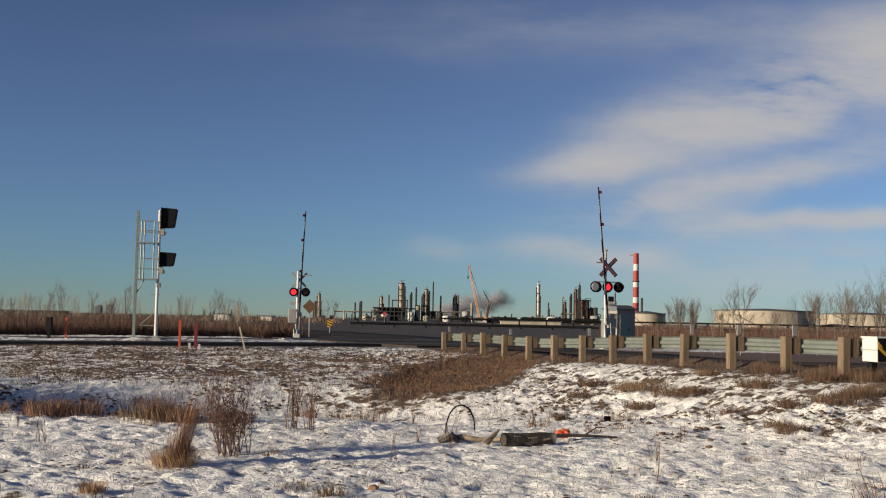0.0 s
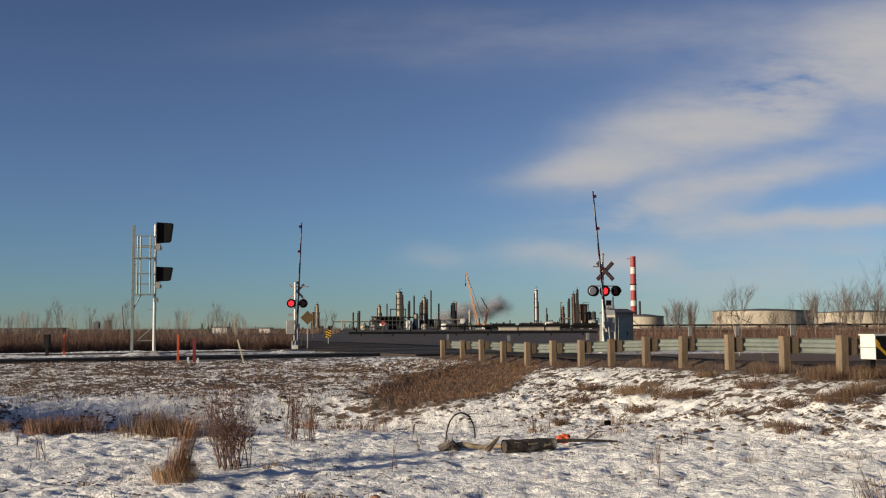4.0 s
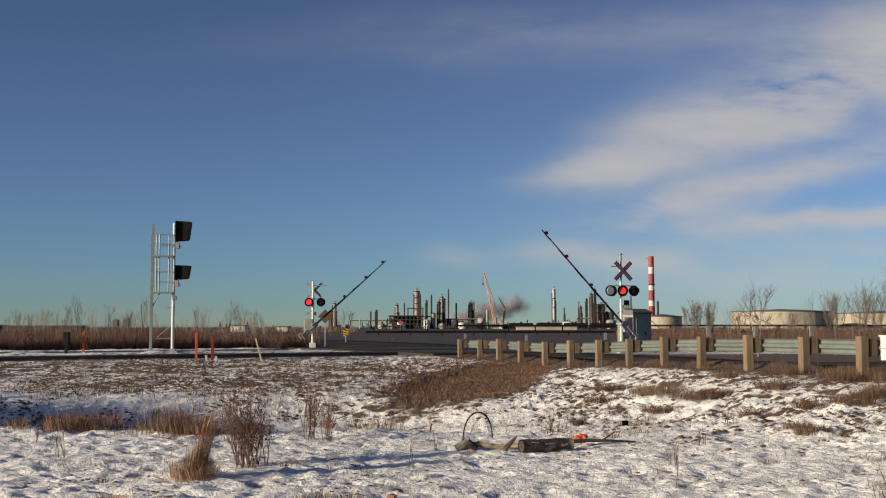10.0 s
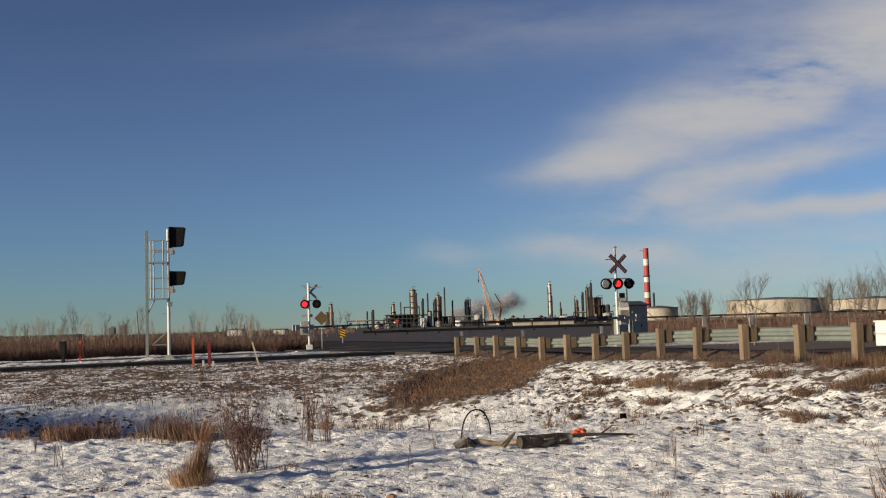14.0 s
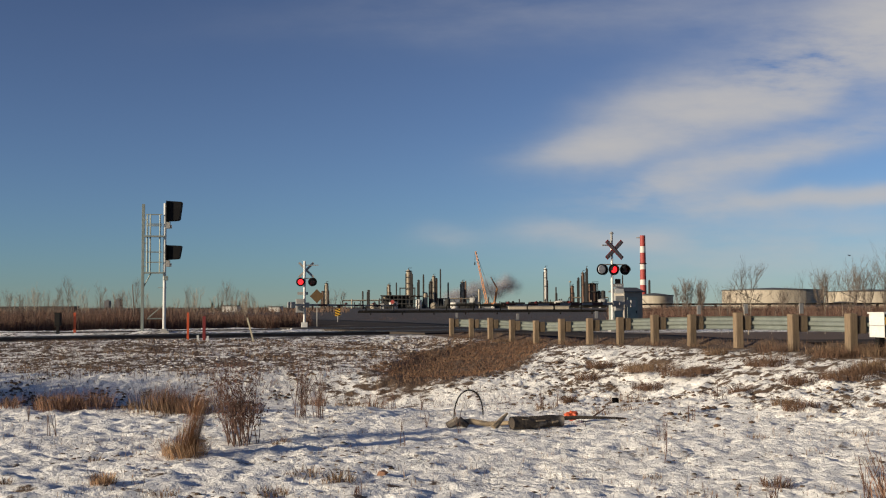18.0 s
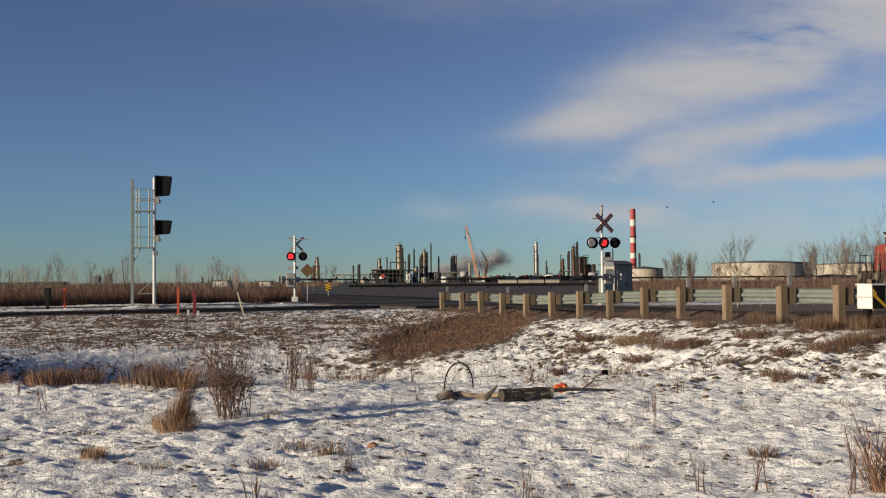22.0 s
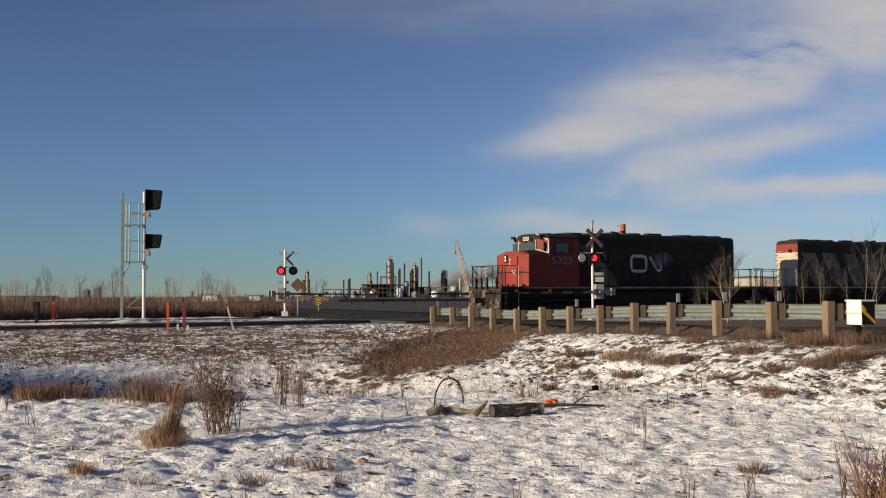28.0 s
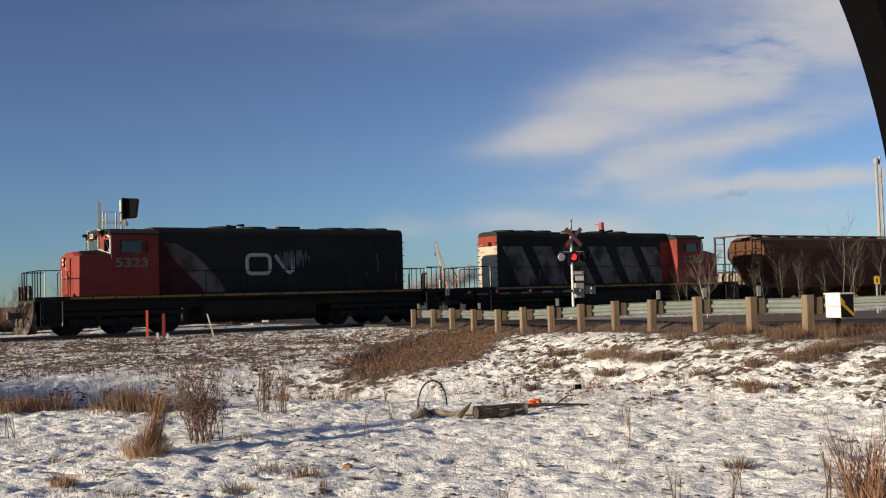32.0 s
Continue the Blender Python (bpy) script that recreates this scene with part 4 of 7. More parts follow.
def build_loco(label, lead, side, number):
    """A six-axle road locomotive, front towards local -x. side is the local y of the flank with lettering."""
    t = thing("locomotive", label, "locomotive")
    moving = []
    S = side
    # frame and underframe
    deck = part("deck", Geo().box((0, 0, 1.51), (19.5, 3.0, 0.18)), LOCOBLACK, t, "black running deck", 0.01)
    part("sill", Geo().box((0, 0, 1.22), (17.2, 2.2, 0.42)), UNDER, t, "deep black frame sill", 0.02)
    for s in (-1, 1):
        n = 18
        for i in range(n):
            x0 = -8.4 + 16.8 * i / n
            part("stripe", Geo().box((x0 + 16.8 / n / 2, s * 1.508, 1.53), (16.8 / n - 0.05, 0.012, 0.085)), STRIPE, deck, "yellow edge stripe")
    tank = [(-1.25, 1.30), (-1.35, 1.1), (-1.35, 0.62), (-1.05, 0.34), (1.05, 0.34), (1.35, 0.62), (1.35, 1.1), (1.25, 1.30)]
    part("fuel_tank", Geo().prism(tank, -2.7, 2.7), UNDER, t, "black fuel tank", 0.02)
    part("air_reservoir", Geo().tube((-2.4, S * 1.25, 1.15), (1.2, S * 1.25, 1.15), 0.14, 0.14, 12), UNDER, t)
    for cx in (-6.15, 6.15):
        truck(t, cx, (-2.0, 0.05, 2.05), 0.51, moving)
    # end plates, steps, plough, couplers
    for e in (-1, 1):
        x = e * 9.75
        part("end_plate", Geo().box((x, 0, 1.22), (0.08, 2.9, 0.52)), GRIME if e == -1 else UNDER, t, bevel=0.01)
        if e == -1:
            vs, fs = [], []
            cuts = np.linspace(-1.4, 1.4, 11)
            for y in cuts:
                for j in range(7):
                    a = j / 6
                    out = 0.06 + 0.22 * a ** 2 + 0.10 * (1 - abs(y) / 1.4) * a
                    vs.append((x - out, y, 1.0 - 0.88 * a))
                vs += [(x + 0.08, y, 0.14), (x + 0.08, y, 1.0)]
            for i in range(10):
                fs += [(i * 9 + j, i * 9 + (j + 1) % 9, i * 9 + 9 + (j + 1) % 9, i * 9 + 9 + j) for j in range(9)]
            fs += [tuple(range(8, -1, -1)), tuple(range(90, 99))]
            plough = part("plough", Geo().add(vs, fs), GRIME, t, "grimy brown plough blade", smooth=False)
            rp_ = random.Random(5)
            for i in range(14):
                yy, zz, ww = rp_.uniform(-1.25, 1.25), rp_.uniform(0.2, 0.85), rp_.uniform(0.08, 0.22)
                out = 0.06 + 0.22 * ((1.0 - zz) / 0.88) ** 2 + 0.10 * (1 - abs(yy) / 1.4) * (1.0 - zz) / 0.88
                part("packed_snow", Geo().lathe((x - out, yy, zz - ww / 2), [(ww * 0.3, 0), (ww * 0.55, ww * 0.3), (ww * 0.4, ww * 0.8), (ww * 0.1, ww)], 7), GRIMESNOW, plough, "dirty packed snow")
            for yy in (-1.05, -0.7, -0.35, 0.35, 0.7, 1.05):
                part("hose", Geo().path([(x - 0.02, yy, 1.42), (x - 0.16, yy + 0.05, 1.15), (x - 0.2, yy + 0.12, 0.8), (x - 0.1, yy + 0.16, 0.7)], 0.03, n=6), UNDER, t, "hanging air hose")
            for yy in (-1.15, -0.3, 0.2, 0.72):
                part("pilot_bracket", Geo().box((x - 0.1, yy, 1.75), (0.12, 0.10, 0.55)).box((x - 0.1, yy + 0.09, 2.02), (0.10, 0.16, 0.12)), GRIME, t, "grimy bracket on the pilot", 0.02)
        part("coupler", Geo().box((e * 10.1, 0, 0.88), (0.72, 0.24, 0.26)).box((e * 10.42, 0.04, 0.88), (0.18, 0.34, 0.30)), STEEL, t, "rusty knuckle coupler", 0.03)
        for s in (-1, 1):
            well = part("step_well", Geo().box((e * 9.1, s * 1.36, 0.92), (0.75, 0.05, 1.05)), UNDER, t, "dark step well")
            for z in (0.42, 0.75, 1.08, 1.38):
                part("step", Geo().box((e * 9.1, s * 1.45, z), (0.72, 0.22, 0.035)), GRIME, well, "worn step tread")
            for dx in (-0.42, 0.42):
                part("grab_iron", Geo().tube((e * 9.1 + dx, s * 1.47, 0.42), (e * 9.1 + dx, s * 1.47, 2.65), 0.022, n=6), CREAM if dx * e < 0 else BLACKP, t, "grab iron")
            part("uncoupling_hose", Geo().path([(e * 9.82, s * 0.5, 1.1), (e * 10.0, s * 0.52, 0.7), (e * 9.98, s * 0.5, 0.4)], 0.03, n=6), UNDER, t)
        # end railing
        g = Geo().tube((e * 9.62, -1.4, 2.66), (e * 9.62, 1.4, 2.66), 0.022, n=6)
        part("end_rail", g, BLACKP, t)
        for y in (-1.4, -0.95, -0.5, 0.5, 0.95, 1.4):
            part("end_rail_post", Geo().tube((e * 9.62, y, 1.6), (e * 9.62, y, 2.66), 0.022, n=6), BLACKP, t)
        for s in (-1, 1):
            part("platform_rail", Geo().tube((e * 9.62, s * 1.42, 2.66), (e * 8.75, s * 1.42, 2.66), 0.022, n=6), BLACKP, t)
    # side handrails
    for s in (-1, 1):
        part("handrail", Geo().tube((-4.2, s * 1.42, 2.60), (8.6, s * 1.42, 2.60), 0.02, n=6), BLACKP, t)
        for i in range(9):
            x = -4.2 + 12.8 * i / 8
            part("handrail_post", Geo().tube((x, s * 1.42, 1.6), (x, s * 1.42, 2.60), 0.02, n=6), BLACKP, t)
    # nose
    zt0, zt1 = 3.46, 3.52
    plan = [(-8.150, -1.12), (-8.010, -1.45), (-6.700, -1.485), (-6.700, 1.485), (-8.010, 1.45), (-8.150, 1.12)]
    vs = [(x, y, 1.6) for x, y in plan] + [(x + 0.03 if x < -7.840 else x, y * 0.995, 3.26 if x < -7.840 else 3.30) for x, y in plan] + [(x + 0.12 if x < -7.840 else x, y * 0.52, zt0 if x < -7.840 else zt1) for x, y in plan]
    fs = []
    for k in range(2):
        fs += [(k * 6 + i, k * 6 + (i + 1) % 6, (k + 1) * 6 + (i + 1) % 6, (k + 1) * 6 + i) for i in range(6)]
    fs += [(5, 4, 3, 2, 1, 0), (12, 13, 14, 15, 16, 17)]
    nose = part("nose", Geo().add(vs, fs), RED, t, "faded red short hood", 0.02)
    part("nose_door", Geo().box((-8.165, -0.38, 2.42), (0.04, 0.62, 1.55)), RED, nose, "red nose door", 0.01)
    part("headlamp_plate", Geo().box((-8.160, 0.36, 3.06), (0.05, 0.26, 0.40)), BLACKP, nose, bevel=0.02)
    for z in (2.98, 3.15):
        part("headlamp", Geo().tube((-8.170, 0.36, z), (-8.205, 0.36, z), 0.062, 0.058, 12), WHITELAMP, nose, "lit headlamp")
    part("nose_mark", Geo().box((-8.150, -0.02, 3.02), (0.06, 0.08, 0.13)).box((-8.150, -0.02, 2.80), (0.06, 0.08, 0.13)).box((-8.215, -0.45, 2.30), (0.02, 0.5, 0.09), pose(0, 0, 0, 35, 0, 0)).box((-8.215, -0.55, 2.30), (0.02, 0.09, 0.34)), GREYW, nose, "worn pale marks")
    for sg in (-1, 1):
        q = [(-7.80, sg * 0.72, 3.475), (-6.78, sg * 0.78, 3.522), (-6.78, sg * 1.44, 3.318), (-7.86, sg * 1.38, 3.292)]
        part("antislip_top", Geo().add(q + [(x, y + sg * 0.012, z + 0.012) for x, y, z in q], [(0, 1, 2, 3), (7, 6, 5, 4), (0, 4, 5, 1), (1, 5, 6, 2), (2, 6, 7, 3), (3, 7, 4, 0)]), BLACKP, nose, "dull black sloping shoulder")
    for y in (-0.85, 0.85):
        part("nose_rail", Geo().path([(-8.290, y, 1.7), (-8.310, y, 2.6), (-8.220, y, 2.65)], 0.02, n=6), BLACKP, nose)
    # cab
    cab_plan = [(-7.000, -0.74), (-6.690, -1.5), (-4.690, -1.5), (-4.690, 1.5), (-6.690, 1.5), (-7.000, 0.74)]
    cab = part("cab", Geo().prism(cab_plan, 1.6, 4.16, "z"), RED, t, "red wide-nosed cab", 0.02)
    rp = [(-7.080, -0.76), (-6.740, -1.53), (-4.640, -1.53), (-4.640, 1.53), (-6.740, 1.53), (-7.080, 0.76)]
    vs = [(x, y, 4.13) for x, y in rp] + [(x, y, 4.20) for x, y in rp] + [(x + (0.1 if x < -6.3 else 0), y * 0.72, 4.40) for x, y in rp]
    fs = [(k * 6 + i, k * 6 + (i + 1) % 6, (k + 1) * 6 + (i + 1) % 6, (k + 1) * 6 + i) for k in range(2) for i in range(6)] + [(5, 4, 3, 2, 1, 0), (12, 13, 14, 15, 16, 17)]
    part("cab_roof", Geo().add(vs, fs), LOCOBLACK, cab, "black cab roof")
    for y in (-0.36, 0.36):
        pane = part("windscreen", Geo().box((-7.010, y, 3.74), (0.04, 0.58, 0.40)), GLASS, cab, "windscreen pane", 0.02)
        part("screen_frame", Geo().box((-7.008, y - 0.32, 3.74), (0.03, 0.05, 0.46)).box((-7.008, y + 0.32, 3.74), (0.03, 0.05, 0.46)).box((-7.008, y, 3.96), (0.03, 0.7, 0.05)).box((-7.008, y, 3.53), (0.03, 0.7, 0.05)), GRIME, pane)
    part("number_board", Geo().box((-7.050, 0, 4.13), (0.08, 1.05, 0.26)), BLACKP, cab, "black number board with pale digits", 0.01)
    words("board_number", number, 0.27, Matrix(((0, 0, -1, -7.096), (-1, 0, 0, 0.0), (0, 1, 0, 4.13), (0, 0, 0, 1))), CREAM, cab, "pale numerals")
    for s in (-1, 1):
        q = part("quarter_window", Geo().box((-6.850, s * 1.12, 3.70), (0.04, 0.56, 0.50), pose(0, 0, 0, 0, 0, s * 22.2)), GLASS, cab, "slanted corner window", 0.02)
        part("quarter_frame", Geo().tube((-7.04, s * 0.76, 4.40), (-6.73, s * 1.51, 4.02), 0.045, n=6).tube((-7.02, s * 0.76, 3.56), (-6.72, s * 1.5, 3.36), 0.035, n=6).tube((-6.72, s * 1.49, 3.34), (-6.72, s * 1.49, 4.04), 0.045, n=6).tube((-7.02, s * 0.76, 3.52), (-7.02, s * 0.76, 4.05), 0.03, n=6).tube((-6.86, s * 1.13, 3.97), (-6.75, s * 1.44, 3.44), 0.018, n=5), GREYW, q, "pale window surround")
        w = part("side_window", Geo().box((-5.850, s * 1.505, 3.63), (0.84, 0.03, 0.50)), GLASS, cab, "sliding side window", 0.01)
        part("window_frame", Geo().box((-6.300, s * 1.512, 3.63), (0.06, 0.03, 0.56)).box((-5.400, s * 1.512, 3.63), (0.06, 0.03, 0.56)).box((-5.850, s * 1.512, 3.89), (0.96, 0.03, 0.04)).box((-5.850, s * 1.512, 3.37), (0.96, 0.03, 0.04)).box((-5.2, s * 1.508, 3.63), (0.10, 0.02, 0.46)), GRIME, w)
        part("mirror", Geo().box((-7.04, s * 1.22, 4.24), (0.20, 0.24, 0.13)).box((-6.98, s * 1.18, 4.12), (0.08, 0.10, 0.18)), BLACKP, cab, "black bracket under the roof corner", 0.03)
    for s in (-1, 1):
        m = Matrix(((-s * 1.32, 0, 0, -5.840), (0, 0, s, s * 1.506), (0, 1, 0, 2.95), (0, 0, 0, 1)))
        words("cab_number", number, 0.54, m, SWEEP, cab, "worn pale grey numerals")
    # long hood
    prof = [(-0.87, 1.6), (-0.87, 4.28), (-0.78, 4.47), (-0.5, 4.53), (0.5, 4.53), (0.78, 4.47), (0.87, 4.28), (0.87, 1.6)]
    hood = part("long_hood", Geo().prism(prof, -4.68, 7.74), LOCOBLACK, t, "sooty black long hood", 0.01)
    for s in (-1, 1):
        for x0, x1, z0 in ((-2.2, 1.6, 3.72), (3.6, 7.35, 3.60)):
            grille = part("air_grille", Geo().box(((x0 + x1) / 2, s * 0.875, (z0 + 4.14) / 2), (x1 - x0, 0.02, 4.14 - z0)), UNDER, hood, "dark air intake grille")
            for k in range(5):
                part("louvre", Geo().box(((x0 + x1) / 2, s * 0.889, z0 + 0.05 + 0.09 * k), (x1 - x0 - 0.1, 0.016, 0.035)), LOCOBLACK, grille)
        for z in (1.98, 2.3, 2.62, 2.94, 3.26, 3.58, 3.9):
            part("corner_grab", Geo().path([(7.74, s * 0.72, z), (7.82, s * 0.72, z), (7.82, s * 0.86, z), (7.74, s * 0.87, z)], 0.018, n=5), BLACKP, hood)
        for i in range(14):
            x = -1.4 + 0.62 * i
            if x < 7.4:
                part("hood_door", Geo().box((x, s * 0.878, 2.30), (0.57, 0.03, 1.25)), LOCOBLACK, hood, bevel=0.008)
    for x in (4.25, 5.45, 6.65, -1.3, 0.2):
        part("roof_fan", Geo().lathe((x, 0, 4.48), [(0.62, 0), (0.66, 0.04), (0.66, 0.10), (0.58, 0.13), (0.12, 0.13)], 20), LOCOBLACK, hood, "round roof fan")
    part("exhaust_stack", Geo().box((2.0, 0, 4.55), (1.1, 0.35, 0.22)), LOCOBLACK, hood, bevel=0.03)
    part("horn", Geo().tube((-0.65, 0.1, 4.66), (-1.0, 0.1, 4.66), 0.03, 0.075, 8).tube((-0.6, -0.12, 4.69), (-0.25, -0.12, 4.69), 0.03, 0.07, 8).tube((-0.62, 0.0, 4.63), (-0.85, -0.02, 4.63), 0.03, 0.07, 8).tube((-0.62, 0, 4.45), (-0.62, 0, 4.68), 0.05, n=6), BLACKP, hood, "air horn cluster")
    part("roof_antenna", Geo().tube((-5.2, 0.4, 4.4), (-5.2, 0.4, 4.52), 0.05, n=8), BLACKP, hood)
    # rear of the hood
    for i in range(6):
        part("rear_grab", Geo().box((7.78, -S * 0.5, 1.95 + 0.38 * i), (0.08, 0.42, 0.025)), GREYP, hood)
    part("rear_lamp", Geo().tube((7.74, 0.28, 3.86), (7.84, 0.28, 3.86), 0.12, 0.12, 12), BLACKP, hood, "rear headlamp housing")
    y = S * 0.876
    if lead:
        # pale sweep behind the cab and the worn emblem on the flank
        part("paint_sweep", Geo().prism([(-4.3, 3.85), (-3.75, 3.80), (-2.85, 3.3), (-2.25, 2.7), (-1.8, 2.2), (-1.5, 1.66), (-2.45, 1.66), (-2.75, 2.05), (-3.35, 2.6), (-3.95, 3.25)], y, y + S * 0.033, "y"), DULLSWEEP, hood, "grubby white paint sweep")
        part("red_panel", Geo().prism([(-4.66, 1.62), (-4.66, 4.0), (-4.3, 3.85), (-3.95, 3.25), (-3.35, 2.6), (-2.75, 2.05), (-2.45, 1.64)], y, y + S * 0.005, "y"), SOOTRED, hood, "dull red paint behind the cab")
        vs, fs = [], []

        def ribbon(line, closed=False):
            n0, n = len(vs), len(line)
            for i, q in enumerate(line):
                d = Vector(line[(i + 1) % n] if closed else line[min(i + 1, n - 1)]) - Vector(line[i - 1] if closed else line[max(i - 1, 0)])
                nn = Vector((-d.y, d.x)).normalized() * 0.08
                for sg in (-1, 1):
                    vs.append((q[0] + sg * nn.x, y + S * 0.034, q[1] + sg * nn.y))
                    vs.append((q[0] + sg * nn.x, y + S * 0.001, q[1] + sg * nn.y))
            for i in range(n if closed else n - 1):
                a, b = n0 + i * 4, n0 + (i + 1) % n * 4
                fs.extend([(a, a + 2, b + 2, b), (a, b, b + 1, a + 1), (a + 2, a + 3, b + 3, b + 2)])

        def rounded(cx, cz, hx, hz, r):
            return [(cx + sx * (hx - r) + r * math.cos(a), cz + sz * (hz - r) + r * math.sin(a)) for sx, sz, a0 in ((1, 1, 0), (-1, 1, 90), (-1, -1, 180), (1, -1, 270)) for a in np.radians((a0, a0 + 30, a0 + 60, a0 + 90))]

        ribbon(rounded(0.10, 2.88, 0.56, 0.42, 0.22), True)
        ribbon([(0.92, 3.30), (1.45, 2.60), (1.62, 2.48), (1.78, 2.58), (1.80, 2.8), (1.80, 3.32)])
        part("emblem", Geo().add(vs, fs), GREYW, hood, "pale grey ring and hook emblem")
        rs = random.Random(9)
        g = Geo()
        for k in range(46):
            a = rs.uniform(0, 1)
            x0 = 1.28 + 1.25 * a + rs.gauss(0, 0.08)
            z1 = 3.62 - 0.25 * rs.random() - 0.25 * abs(a - 0.55)
            h = rs.uniform(0.3, 1.25) * (1 - 0.75 * abs(a - 0.5))
            w = rs.uniform(0.02, 0.055)
            d = S * (0.0345 + 0.00005 * k)
            g.add([(x0 - w, y + d, z1 - h * 0.2), (x0 - w * 0.2, y + d, z1), (x0 + w, y + d, z1 - h * 0.15), (x0 + w * 1.2, y + d, z1 - h * 0.6), (x0 + w * 0.3, y + d, z1 - h), (x0 - w * 0.7, y + d, z1 - h * 0.8)], [(0, 1, 2, 3, 4, 5)])
        part("scuffed_patch", g, SCUFF, hood, "streaky grey scuffed patch", kind="stuff")
        part("scuff_streak", Geo().box((6.3, y + S * 0.033, 2.9), (0.07, 0.004, 0.9)).box((6.26, y + S * 0.033, 3.2), (0.14, 0.004, 0.2)), SCUFF, hood, "thin grey scuff")
    else:
        for k in range(6):
            x0 = -3.6 + 1.95 * k
            part("zebra_stripe", Geo().prism([(x0, 3.72), (x0 + 1.25, 3.72), (x0 + 0.45, 2.2), (x0 + 0.15, 1.66), (x0 - 1.15, 1.66), (x0 - 0.8, 2.2)], y, y + S * 0.034, "y"), ZEBRA, hood, "grubby white slanted stripe")
        part("cab_side_band", Geo().prism([(-4.66, 1.62), (-4.66, 4.0), (-3.9, 4.0), (-4.0, 1.62)], y, y + S * 0.035, "y"), RED, hood, "red band")
    if not lead:
        part("rear_red_panel", Geo().box((7.748, 0, 4.02), (0.02, 1.68, 0.52)), RED, hood, "faded red top of the hood end", 0.003)
        part("rear_cream_panel", Geo().box((7.748, 0, 2.68), (0.02, 1.68, 2.15)), TAN, hood, "cream hood end", 0.003)
    return t, moving


SOOTRED = mat("sooty_red_paint", (0.11, 0.022, 0.018), (0.045, 0.015, 0.013), 0.75, 0, 1.0, 18, 0.1, spec=0.12, stain=(0.03, 0.016, 0.014), stain_lo=0.52)
SWEEP = mat("dirty_sweep", (0.24, 0.21, 0.165), (0.13, 0.115, 0.095), 0.7, 0, 1.2, 14, 0.1, spec=0.1)
SCUFF = mat("scuffed_grey", (0.15, 0.145, 0.14), (0.03, 0.03, 0.03), 0.7, 0, 2.2, 9, 0.1)
DULLSWEEP = mat("dull_sweep", (0.19, 0.16, 0.125), (0.085, 0.072, 0.06), 0.8, 0, 1.0, 14, 0.1, spec=0.1, stain=(0.03, 0.025, 0.022), stain_lo=0.5)
GRIME = mat("pilot_grime", (0.055, 0.044, 0.035), (0.018, 0.015, 0.012), 0.9, 0, 5.0, 20, 0.4, spec=0.1, stain=(0.17, 0.14, 0.11), stain_lo=0.53)
GRIMESNOW = mat("dirty_packed_snow", (0.20, 0.17, 0.14), (0.09, 0.07, 0.055), 0.9, 0, 5, 30, 0.4, spec=0.1)
ZEBRA = mat("grubby_stripe", (0.185, 0.155, 0.12), (0.075, 0.063, 0.05), 0.7, 0, 1.9, 12, 0.1, (1, 1, 0.35), stain=(0.026, 0.024, 0.021), stain_lo=0.47)


